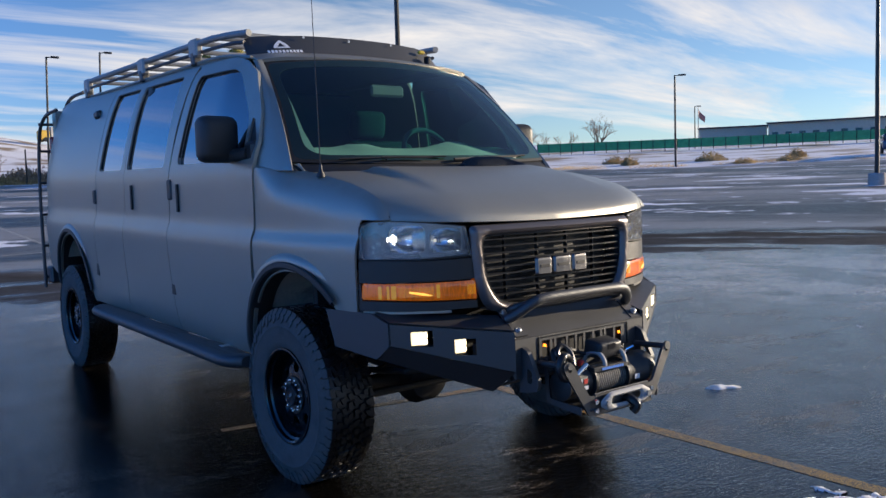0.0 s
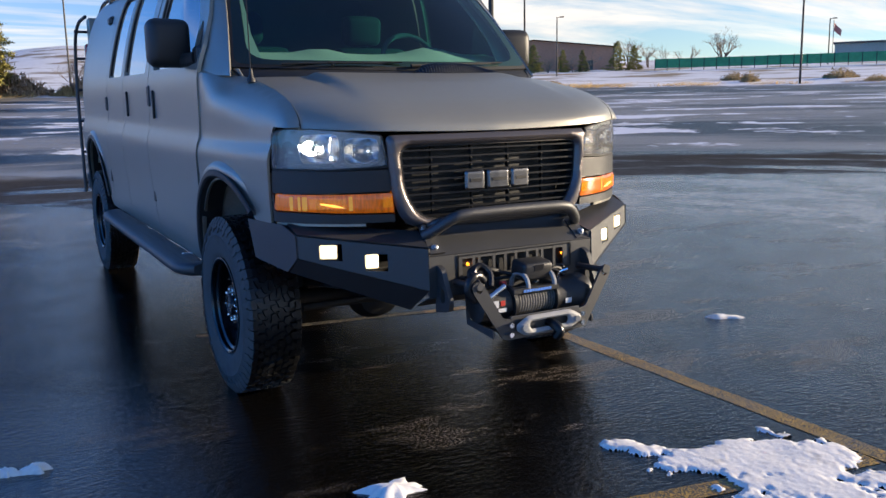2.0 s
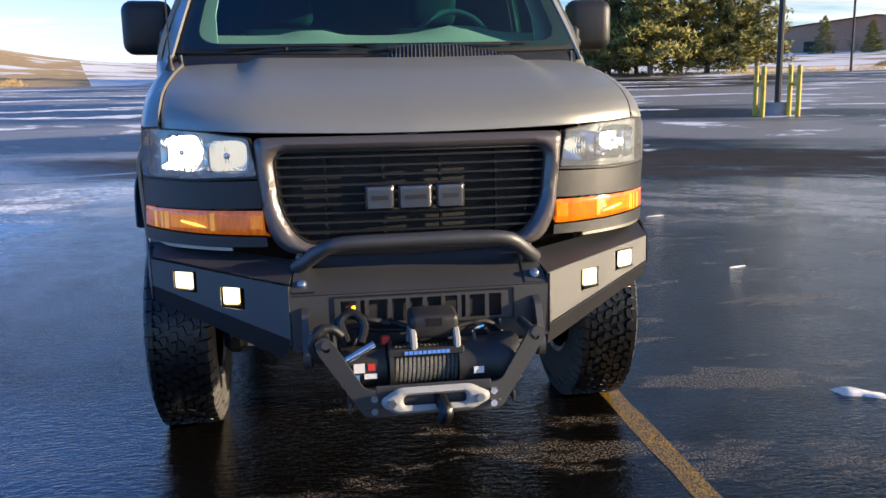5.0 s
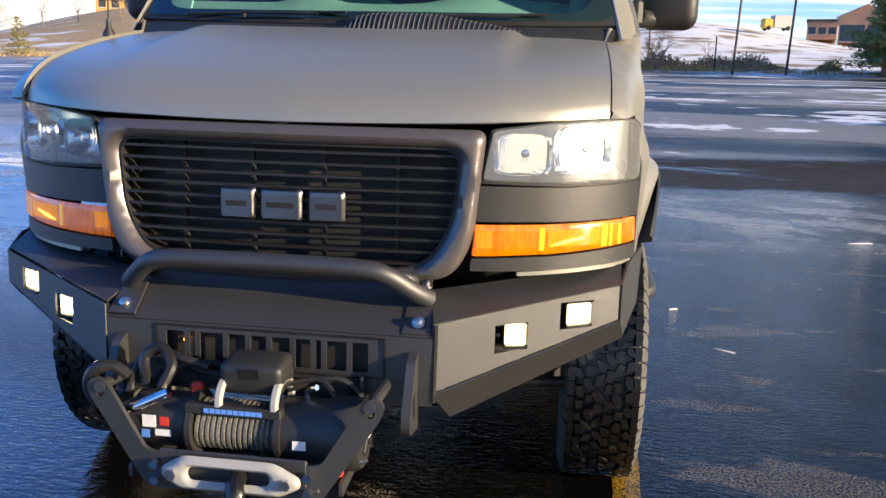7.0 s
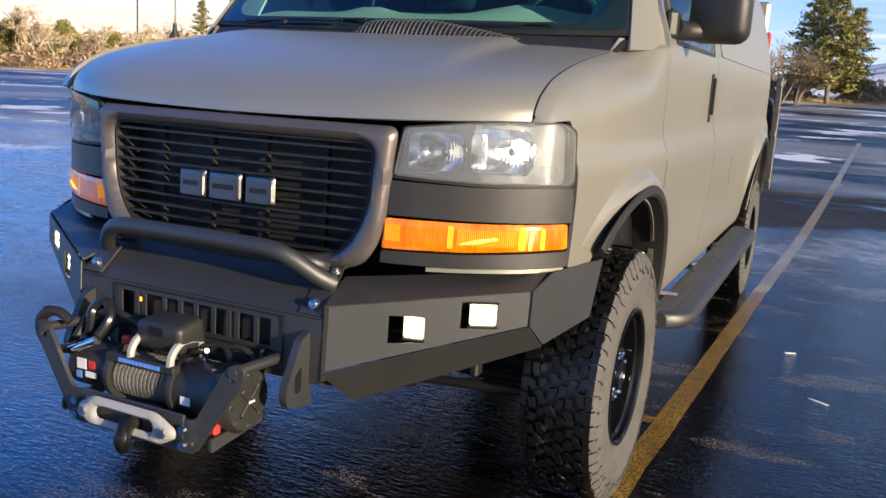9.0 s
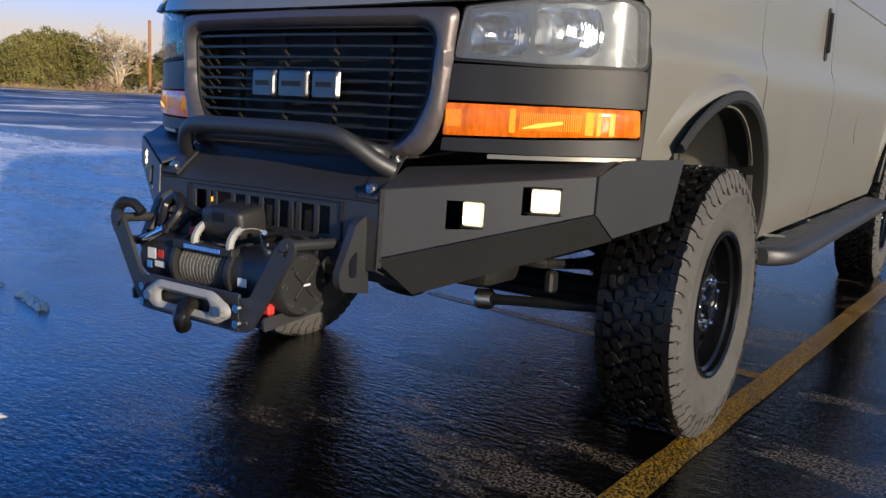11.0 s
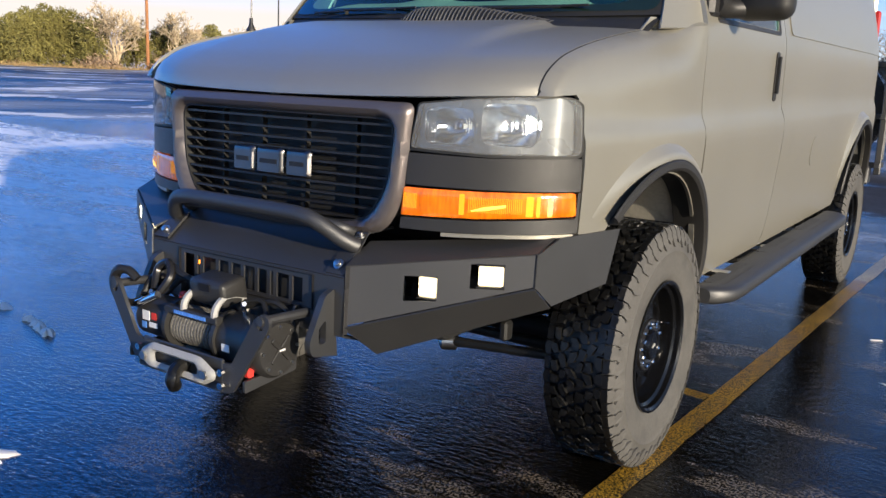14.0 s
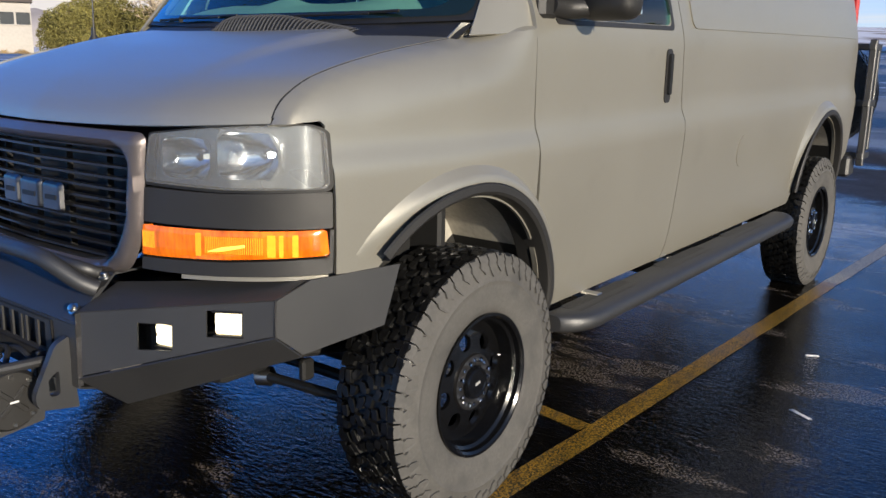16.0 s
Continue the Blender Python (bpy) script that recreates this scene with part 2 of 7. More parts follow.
PALEWALL = material("pale_wall", (0.45, 0.42, 0.38), 0.85, coarse=0.3, fine=3, vary=0.12)
DARKROOF = material("dark_roof", (0.07, 0.06, 0.055), 0.8, coarse=0.4, vary=0.2)
WINDOWDARK = material("far_window", (0.03, 0.035, 0.04), 0.12, vary=0.2)
GREENMESH = material("green_windscreen_mesh", (0.05, 0.30, 0.12), 0.75, fine=2, coarse=0.25, vary=0.25)
BARK = material("grey_brown_bark", (0.19, 0.145, 0.105), 0.9, fine=20, vary=0.35)
PALEBARK = material("pale_cottonwood_bark", (0.46, 0.36, 0.235), 0.9, fine=6, vary=0.25, island=0.25)
POLEWOOD = material("orange_brown_pole_wood", (0.36, 0.16, 0.065), 0.85, fine=8, vary=0.25)
JUNIPER = material("juniper_foliage", (0.22, 0.195, 0.055), 0.85, fine=2, coarse=0.7, vary=0.35, island=0.5)
TWIG = material("bare_twigs", (0.37, 0.255, 0.16), 0.9, fine=3, vary=0.3, island=0.3)
NEEDLE = material("pine_needles", (0.26, 0.225, 0.055), 0.8, fine=2, coarse=0.6, vary=0.35, island=0.45)
DRYGRASS = material("dry_grass", (0.42, 0.29, 0.13), 0.9, fine=3, vary=0.3, island=0.4)
SNOW = material("old_snow", (0.88, 0.84, 0.78), 0.7, fine=60, coarse=6, vary=0.1, bump=0.45, bump_scale=110, dirt=(0.46, 0.43, 0.40), dirt_at=(0.58, 0.8), dirt_scale=11)
TRUCKYELLOW = material("far_yellow_truck", (0.55, 0.34, 0.04), 0.5)
CARBLUE = material("far_blue_car", (0.03, 0.05, 0.10), 0.25, coat=0.5)
ORANGEWALL = material("orange_stucco_wall", (0.50, 0.27, 0.085), 0.85, coarse=0.3, fine=3, vary=0.12)
FLAGRED = material("flag_cloth", (0.42, 0.17, 0.15), 0.8)


# ---- building blocks ----
def mesh_ob(name, verts, faces, mat, parent=None, label="", smooth=35.0):
    me = bpy.data.meshes.new(name)
    me.from_pydata([tuple(v) for v in verts], [], faces)
    me.validate()
    me.update()
    if mat:
        me.materials.append(mat)
    if smooth:
        me.polygons.foreach_set("use_smooth", [True] * len(me.polygons))
        me.set_sharp_from_angle(angle=radians(smooth))
    ob = new(name, me)
    if parent:
        ob.parent = parent
    if label:
        tagged(ob, label)
    return ob


def part(name, bm, mat, parent, label="", smooth=35.0):
    me = bpy.data.meshes.new(name)
    bmesh.ops.recalc_face_normals(bm, faces=bm.faces)
    bm.to_mesh(me)
    bm.free()
    me.materials.append(mat)
    if smooth:
        me.polygons.foreach_set("use_smooth", [True] * len(me.polygons))
        me.set_sharp_from_angle(angle=radians(smooth))
    ob = new(name, me)
    ob.parent = parent
    if label:
        tagged(ob, label)
    return ob


def thing(name, label, category, group="", kind="", at=None):
    ob = new(name)
    ob.empty_display_size = 0.1
    if at is not None:
        ob.matrix_basis = at
    return tagged(ob, label, category, group, kind)


def inside(poly, p):
    x, y = p[:, 0], p[:, 1]
    hit = np.zeros(len(p), bool)
    q = np.roll(poly, -1, 0)
    for (ax, ay), (bx, by) in zip(poly, q):
        cross = (ay > y) != (by > y)
        if ay != by:
            hit ^= cross & (x < (bx - ax) * (y - ay) / (by - ay) + ax)
    return hit


def dense(loop, step):
    out = []
    for i, a in enumerate(loop):
        b = loop[(i + 1) % len(loop)]
        k = max(1, int(math.ceil(math.dist(a, b) / step)))
        out += [(a[0] + (b[0] - a[0]) * j / k, a[1] + (b[1] - a[1]) * j / k) for j in range(k)]
    return out


def rounded(loop, r, n=5):
    """Rounds the corners of a 2D loop; r is one radius or one for each corner."""
    out = []
    for i, p in enumerate(loop):
        rr = r[i] if isinstance(r, (list, tuple)) else r
        a, b = Vector(loop[i - 1]), Vector(loop[(i + 1) % len(loop)])
        p = Vector(p)
        u, v = (a - p), (b - p)
        rr = min(rr, u.length * 0.49, v.length * 0.49)
        if rr < 1e-4:
            out.append(tuple(p))
            continue
        s, e = p + u.normalized() * rr, p + v.normalized() * rr
        for k in range(n + 1):
            t = k / n
            out.append(tuple(s * (1 - t) ** 2 + p * 2 * t * (1 - t) + e * t * t))
    return out


from mathutils.geometry import delaunay_2d_cdt


def sheet_mesh(loop, holes, fmap, step=0.05, thick=0.006):
    """A curved panel: a 2D outline with holes, filled, mapped into space, given thickness."""
    loops = [dense(loop, step)] + [dense(h, step) for h in holes]
    pts, edges = [], []
    for lp in loops:
        s = len(pts)
        pts += lp
        edges += [(s + i, s + (i + 1) % len(lp)) for i in range(len(lp))]
    arr = np.array(loops[0])
    lo, hi = arr.min(0), arr.max(0)
    gx, gy = np.meshgrid(np.arange(lo[0] + step / 2, hi[0], step), np.arange(lo[1] + step / 2, hi[1], step))
    g = np.stack([gx.ravel(), gy.ravel()], 1)
    keep = inside(arr, g)
    for h in loops[1:]:
        keep &= ~inside(np.array(h), g)
    edge = np.array(pts)
    g = g[keep]
    if len(g):
        near = np.array([np.min(np.sum((edge - q) ** 2, 1)) for q in g])
        g = g[near > (0.45 * step) ** 2]
    allp = [Vector(p) for p in pts] + [Vector(p) for p in g]
    v2, _, tris, *_ = delaunay_2d_cdt(allp, edges, [], 0, 1e-5)
    c = np.array([[sum(v2[i][k] for i in t) / len(t) for k in (0, 1)] for t in tris])
    keep = inside(arr, c)
    for h in loops[1:]:
        keep &= ~inside(np.array(h), c)
    tris = [t for t, k in zip(tris, keep) if k]
    front = [Vector(fmap(p[0], p[1])) for p in v2]
    normal = [Vector() for _ in front]
    rim = {}
    for t in tris:
        n = (front[t[1]] - front[t[0]]).cross(front[t[2]] - front[t[0]])
        for i in t:
            normal[i] += n
        for i in range(3):
            a, b = t[i], t[(i + 1) % 3]
            if (b, a) in rim:
                del rim[(b, a)]
            else:
                rim[(a, b)] = 1
    k = len(front)
    if not thick:
        return front, [tuple(t) for t in tris]
    backs = [p - n.normalized() * thick if n.length else p for p, n in zip(front, normal)]
    faces = [tuple(t) for t in tris] + [tuple(k + i for i in reversed(t)) for t in tris]
    faces += [(a, k + a, k + b, b) for a, b in rim]
    return front + backs, faces


def sheet(name, loop, holes, fmap, mat, parent, step=0.05, thick=0.006, label="", smooth=40):
    v, f = sheet_mesh(loop, holes, fmap, step, thick)
    return mesh_ob(name, v, f, mat, parent, label, smooth)


def block(size, at=(0, 0, 0), bevel=0.004, turn=(0, 0, 0), bm=None, seg=1):
    """A bevelled box, added to a bmesh."""
    tmp = bmesh.new()
    bmesh.ops.create_cube(tmp, size=1.0)
    bmesh.ops.scale(tmp, vec=size, verts=tmp.verts)
    if bevel:
        bmesh.ops.bevel(tmp, geom=tmp.edges[:], offset=min(bevel, min(size) * 0.45), segments=seg, affect="EDGES", profile=0.5)
    bmesh.ops.transform(tmp, matrix=pose(*at, *turn), verts=tmp.verts)
    return merge(bm, tmp)


def merge(bm, tmp):
    if bm is None:
        return tmp
    me = bpy.data.meshes.new("tmp")
    tmp.to_mesh(me)
    tmp.free()
    bm.from_mesh(me)
    bpy.data.meshes.remove(me)
    return bm


def lathe(profile, n=32, axis="x", bm=None, at=(0, 0, 0), turn=(0, 0, 0), closed=False):
    """Turns a list of (along, radius) round an axis."""
    tmp = bmesh.new()
    rings = []
    for a, r in profile:
        ring = []
        for i in range(n):
            w = 2 * math.pi * i / n
            p = (a, r * math.cos(w), r * math.sin(w))
            if axis == "z":
                p = (p[1], p[2], p[0])
            elif axis == "y":
                p = (p[1], p[0], p[2])
            ring.append(tmp.verts.new(p))
        rings.append(ring)
    pairs = list(zip(rings, rings[1:])) + ([(rings[-1], rings[0])] if closed else [])
    for a, b in pairs:
        for i in range(n):
            tmp.faces.new((a[i], a[(i + 1) % n], b[(i + 1) % n], b[i]))
    if not closed:
        for ring in (rings[0], rings[-1]):
            tmp.faces.new(ring)
    bmesh.ops.transform(tmp, matrix=pose(*at, *turn), verts=tmp.verts)
    return merge(bm, tmp)


def tube(points, r, n=10, bm=None, flat=1.0, caps=True):
    """A round bar along points; r may be a list."""
    tmp = bmesh.new()
    pts = [Vector(p) for p in points]
    rings = []
    side = None
    for i, p in enumerate(pts):
        d = (pts[min(i + 1, len(pts) - 1)] - pts[max(i - 1, 0)]).normalized()
        up = Vector((0, 0, 1)) if abs(d.z) < 0.95 else Vector((0, 1, 0))
        if side is None:
            side = d.cross(up).normalized()
        side = (side - d * side.dot(d)).normalized()
        u = side.cross(d)
        rr = r[i] if isinstance(r, (list, tuple)) else r
        rings.append([tmp.verts.new(p + side * rr * math.cos(2 * math.pi * k / n) + u * rr * flat * math.sin(2 * math.pi * k / n)) for k in range(n)])
    for a, b in zip(rings, rings[1:]):
        for k in range(n):
            tmp.faces.new((a[k], a[(k + 1) % n], b[(k + 1) % n], b[k]))
    if caps:
        tmp.faces.new(rings[0])
        tmp.faces.new(rings[-1])
    return merge(bm, tmp)


def curve_pts(ctrl, n=6):
    """Smooth points through a few control points."""
    c = [Vector(p) for p in ctrl]
    out = []
    for i in range(len(c) - 1):
        p0, p1, p2, p3 = c[max(i - 1, 0)], c[i], c[i + 1], c[min(i + 2, len(c) - 1)]
        for k in range(n):
            t = k / n
            out.append(0.5 * (2 * p1 + (p2 - p0) * t + (2 * p0 - 5 * p1 + 4 * p2 - p3) * t * t + (3 * p1 - p0 - 3 * p2 + p3) * t ** 3))
    return out + [c[-1]]


def knots(table):
    """A smooth monotone curve through (x, value) pairs."""
    xs, ys = [a for a, _ in table], [b for _, b in table]
    d = [(ys[i + 1] - ys[i]) / (xs[i + 1] - xs[i]) for i in range(len(xs) - 1)]
    m = [d[0]] + [0 if d[i] * d[i + 1] <= 0 else 2 * d[i] * d[i + 1] / (d[i] + d[i + 1]) for i in range(len(d) - 1)] + [d[-1]]

    def f(x):
        if x <= xs[0]:
            return ys[0] + (x - xs[0]) * m[0]
        if x >= xs[-1]:
            return ys[-1] + (x - xs[-1]) * m[-1]
        i = max(k for k in range(len(xs) - 1) if xs[k] <= x)
        h = xs[i + 1] - xs[i]
        t = (x - xs[i]) / h
        return ((1 + 2 * t) * (1 - t) ** 2 * ys[i] + t * (1 - t) ** 2 * h * m[i] + t * t * (3 - 2 * t) * ys[i + 1] + t * t * (t - 1) * h * m[i + 1])
    return f


# ---- ground: a parking lot in a shallow bowl, snowy fields beyond ----
def wave(a, mid, wide):
    return math.exp(-((a - mid) / wide) ** 2)


def ground_z(x, y):
    r = math.hypot(x, y)
    az = math.degrees(math.atan2(x, y))
    low = 1 / (1 + math.exp((az + 42) / 4)) if az > -120 else 0.5
    z = 0.040 * (max(0, r - 6.0) if r > 9 else max(0, r - 3) ** 2 / 12) * (1 - 0.45 * low)
    if r > 60:
        d = min(r, 130) - 60
        z += d * (0.018 * (1 - low) - 0.022 * low)
        z += 0.5 * wave(r, 68, 5) * (0.4 + 0.6 * noise.noise((x * 0.05, y * 0.05, 0)))
    if r > 110:
        t = min(1, (r - 110) / 90)
        z += t * t * (3 - 2 * t) * (6.5 * wave(az, 7, 8) + 1.5 * wave(az, 45, 18) - 9 * low)
    if r > 70 and -50 < az < -2:
        t = min(1, (r - 70) / 80)
        z += t * 5.6 * wave(az, -26, 9)
    if r > 400:
        z -= (r - 400) * 0.006
    return z


def wet_asphalt():
    m = bpy.data.materials.new("wet_icy_asphalt")
    m.use_nodes = True
    n, l = m.node_tree.nodes, m.node_tree.links
    b = n["Principled BSDF"]
    tc = n.new("ShaderNodeTexCoord")

    def tex(scale, detail=5.0, stretch=(1, 1, 1), turn=0.0, rough=0.55, off=(0, 0, 0)):
        mp = n.new("ShaderNodeMapping")
        mp.inputs["Scale"].default_value, mp.inputs["Rotation"].default_value, mp.inputs["Location"].default_value = stretch, (0, 0, radians(turn)), off
        l.new(tc.outputs["Object"], mp.inputs[0])
        t = n.new("ShaderNodeTexNoise")
        t.inputs["Scale"].default_value, t.inputs["Detail"].default_value, t.inputs["Roughness"].default_value = scale, detail, rough
        l.new(mp.outputs[0], t.inputs["Vector"])
        return t.outputs["Fac"]

    def span(v, a, b_, c=0.0, d=1.0):
        r = n.new("ShaderNodeMapRange")
        for k, val in zip(("From Min", "From Max", "To Min", "To Max"), (a, b_, c, d)):
            r.inputs[k].default_value = val
        l.new(v, r.inputs["Value"])
        return r.outputs[0]

    def math_(op, a, b_):
        k = n.new("ShaderNodeMath")
        k.operation = op
        for s, v in zip(k.inputs, (a, b_)):
            if isinstance(v, float):
                s.default_value = v
            else:
                l.new(v, s)
        return k.outputs[0]

    def mix(f, a, b_):
        k = n.new("ShaderNodeMix")
        k.data_type = "RGBA"
        l.new(f, k.inputs["Factor"])
        for s, v in (("A", a), ("B", b_)):
            if isinstance(v, tuple):
                k.inputs[s].default_value = (*v, 1)
            else:
                l.new(v, k.inputs[s])
        return k.outputs["Result"]
    def polar(az_scale, r_scale, detail=4.0, rough=0.55, off=0.0):
        """Noise that runs in arcs round the parked van."""
        k = n.new("ShaderNodeCombineXYZ")
        l.new(math_("MULTIPLY", az, az_scale), k.inputs[0])
        l.new(math_("MULTIPLY", reach, r_scale), k.inputs[1])
        k.inputs[2].default_value = off
        t = n.new("ShaderNodeTexNoise")
        t.inputs["Scale"].default_value, t.inputs["Detail"].default_value, t.inputs["Roughness"].default_value = 1.0, detail, rough
        l.new(k.outputs[0], t.inputs["Vector"])
        return t.outputs["Fac"]
    split_ = n.new("ShaderNodeSeparateXYZ")
    l.new(tc.outputs["Object"], split_.inputs[0])
    far = n.new("ShaderNodeVectorMath")
    far.operation = "LENGTH"
    l.new(tc.outputs["Object"], far.inputs[0])
    reach = far.outputs["Value"]
    az = math_("ARCTAN2", split_.outputs["X"], split_.outputs["Y"])
    east = math_("DIVIDE", split_.outputs["X"], math_("MAXIMUM", reach, 0.5))
    # black wet aggregate
    grain = tex(150, 2.0)
    stone = mix(span(grain, 0.50, 0.66), (0.0008, 0.0008, 0.0010), (0.020, 0.017, 0.013))
    stone = mix(span(tex(1.6, 5.0), 0.45, 0.75), stone, (0.003, 0.0027, 0.0024))
    # scuffed, half dry patches
    dry = math_("MULTIPLY", span(tex(1.7, 7.0, (0.55, 1.35, 1), 40.0, 0.68, (4.4, 1.2, 0)), 0.545, 0.60), span(tex(95, 3.0), 0.47, 0.57))
    dry = math_("MULTIPLY", math_("MULTIPLY", dry, span(reach, 9.0, 5.0)), math_("MULTIPLY", span(split_.outputs["X"], -0.7, 0.0, 0.35, 1.0), span(split_.outputs["Y"], -1.45, -1.1, 0.1, 1.0)))
    stone = mix(dry, stone, (0.175, 0.140, 0.100))
    # the lot drains in rings: frost nearest, a strip of dry asphalt, then wet ice and old snow
    wander = math_("ADD", math_("MULTIPLY", math_("SUBTRACT", polar(1.6, 0.22, 5.0), 0.5), 3.0), math_("MULTIPLY", math_("SUBTRACT", tex(2.2, 6.0), 0.5), 1.1))
    ring = math_("ADD", reach, wander)
    outer = math_("ADD", math_("ADD", 7.3, math_("MULTIPLY", math_("MAXIMUM", math_("SUBTRACT", 0.1, east), 0.0), 6.0)), math_("MULTIPLY", math_("MAXIMUM", math_("SUBTRACT", east, 0.1), 0.0), 4.0))
    past = math_("SUBTRACT", ring, outer)
    band = math_("MULTIPLY", span(math_("SUBTRACT", ring, math_("MULTIPLY", math_("MAXIMUM", east, 0.0), 1.6)), 4.2, 5.6), span(past, 0.15, -0.35))
    patchy = span(math_("ADD", polar(5.0, 1.3, 6.0, 0.62), math_("MULTIPLY", math_("SUBTRACT", tex(9.0, 6.0, (1, 1, 1), 0.0, 0.7), 0.5), 0.5)), 0.445, 0.545)
    westward_ = span(east, -0.15, -0.65)
    frost = math_("MULTIPLY", band, math_("ADD", math_("MULTIPLY", patchy, math_("ADD", span(east, 0.05, 0.45, 0.20, 0.30), math_("MULTIPLY", westward_, 1.1))), 0.05))
    frost = math_("MULTIPLY", frost, span(tex(16, 5.0, (0.7, 1.2, 1), 20.0, 0.65), 0.36, 0.56, 0.45, 1.0))
    bare = math_("MULTIPLY", math_("MULTIPLY", span(past, 0.3, 0.7), span(past, 4.4, 3.6)), math_("MULTIPLY", span(east, -0.45, -0.2), span(polar(3.0, 0.9, 5.0, 0.6, 3.0), 0.36, 0.46)))
    # smooth ice over the shaded side of the lot, thicker away from the van, broken by old tracks
    # its unseen southern reach is assumed, and bounces light on to the van's nose
    shade_side = math_("MULTIPLY", span(math_("ADD", split_.outputs["X"], math_("MULTIPLY", tex(1.1, 5.0), 1.6)), -1.2, -2.6), span(math_("ADD", split_.outputs["Y"], math_("MULTIPLY", tex(0.5, 5.0, (1, 1, 1), 0.0, 0.5, (2, 7, 0)), 0.8)), 6.85, 6.65))
    tracks = math_("MULTIPLY", span(tex(5.5, 7.0, (0.8, 2.0, 1), -24.0, 0.82), 0.46, 0.52), span(tex(0.75, 4.0, (0.6, 1.7, 1), -24.0, 0.5, (1.3, 0.4, 0)), 0.45, 0.53))
    sheet_ = math_("MULTIPLY", span(math_("ADD", reach, math_("MULTIPLY", tex(1.3, 6.0, (0.7, 1.5, 1), -20.0, 0.65), 3.0)), 3.8, 6.9, 0.08, 1.0), span(tex(3.5, 7.0, (0.7, 1.8, 1), -15.0, 0.7), 0.36, 0.55, 0.62, 1.0))
    sheet_ = math_("MULTIPLY", math_("MULTIPLY", sheet_, shade_side), math_("SUBTRACT", 1.0, math_("MULTIPLY", tracks, 0.85)))
    frost = math_("ADD", math_("MULTIPLY", frost, math_("SUBTRACT", 1.0, shade_side)), sheet_)
    # a lane beside the van that has drained
    lane = math_("MULTIPLY", math_("MULTIPLY", span(split_.outputs["X"], -0.5, -0.95), span(split_.outputs["X"], -3.6, -2.6)), math_("MULTIPLY", span(split_.outputs["Y"], -0.4, 0.6), span(split_.outputs["Y"], 9.0, 7.0)))
    frost = math_("MULTIPLY", frost, math_("SUBTRACT", 1.0, math_("MULTIPLY", lane, 0.75)))
    film = math_("MULTIPLY", span(past, 3.4, 4.6), span(polar(0.8, 0.17, 5.0, 0.55, 7.0), 0.47, 0.55))
    frost = math_("MAXIMUM", frost, math_("MULTIPLY", film, 0.26))
    stone = mix(bare, stone, mix(span(grain, 0.4, 0.6), (0.026, 0.023, 0.021), (0.070, 0.060, 0.050)))
    color = mix(frost, stone, (0.95, 0.89, 0.80))
    # long thin streaks of old snow
    streak = math_("ADD", polar(7.0, 0.42, 6.0, 0.62, 11.0), span(reach, 8.0, 20.0, -0.16, 0.0))
    streak = span(streak, 0.555, 0.585)
    color = mix(streak, color, (0.76, 0.76, 0.78))
    l.new(color, b.inputs["Base Color"])
    smooth_ = span(tex(2.6, 5.0, (1, 1, 1), 0.0, 0.6), 0.38, 0.62)
    rough = math_("ADD", span(grain, 0.42, 0.64, 0.035, 0.12), math_("MULTIPLY", frost, 0.30))
    rough = math_("ADD", rough, math_("MULTIPLY", dry, 0.35))
    rough = math_("ADD", rough, math_("MULTIPLY", bare, 0.55))
    rough = math_("ADD", rough, math_("MULTIPLY", streak, 0.4))
    coarse_ = span(past, 1.0, 6.0)
    rough = math_("ADD", rough, math_("MULTIPLY", coarse_, 0.30))
    l.new(rough, b.inputs["Roughness"])
    shine = span(smooth_, 0.0, 1.0, 0.30, 0.54)
    shine = math_("MULTIPLY", shine, span(tex(70, 3.0), 0.38, 0.56, 0.25, 1.25))
    ice = span(math_("ADD", split_.outputs["X"], math_("MULTIPLY", tex(0.8, 5.0), 1.2)), 0.2, -0.9)
    ice = math_("MULTIPLY", ice, span(split_.outputs["Y"], 0.9, 0.0))
    shine = math_("ADD", shine, math_("MULTIPLY", ice, 0.60))
    shine = math_("MULTIPLY", shine, math_("SUBTRACT", 1.0, math_("MULTIPLY", lane, 0.55)))
    l.new(math_("MAXIMUM", math_("SUBTRACT", math_("MULTIPLY", shine, span(coarse_, 0.0, 1.0, 1.0, 0.40)), math_("MULTIPLY", bare, 0.30)), 0.05), b.inputs["Specular IOR Level"])
    bump = n.new("ShaderNodeBump")
    bump.inputs["Strength"].default_value, bump.inputs["Distance"].default_value = 0.80, 0.0030
    ripple = math_("ADD", math_("MULTIPLY", tex(34, 4.0, (0.6, 1.4, 1), 25.0), 1.9), math_("MULTIPLY", tex(11, 3.0, (0.5, 1.4, 1), 20.0), 0.9))
    l.new(math_("ADD", math_("MULTIPLY", tex(110, 2.0), span(smooth_, 0.0, 1.0, 0.75, 0.20)), ripple), bump.inputs["Height"])
    l.new(bump.outputs[0], b.inputs["Normal"])
    return m


def snow_field():
    return material("snowy_field", (0.82, 0.79, 0.75), 0.7, fine=1.2, coarse=0.12, vary=0.12, bump=0.5, bump_scale=3,
                    dirt=(0.30, 0.21, 0.11), dirt_at=(0.50, 0.62), dirt_scale=0.16, stretch=(1, 1, 1))


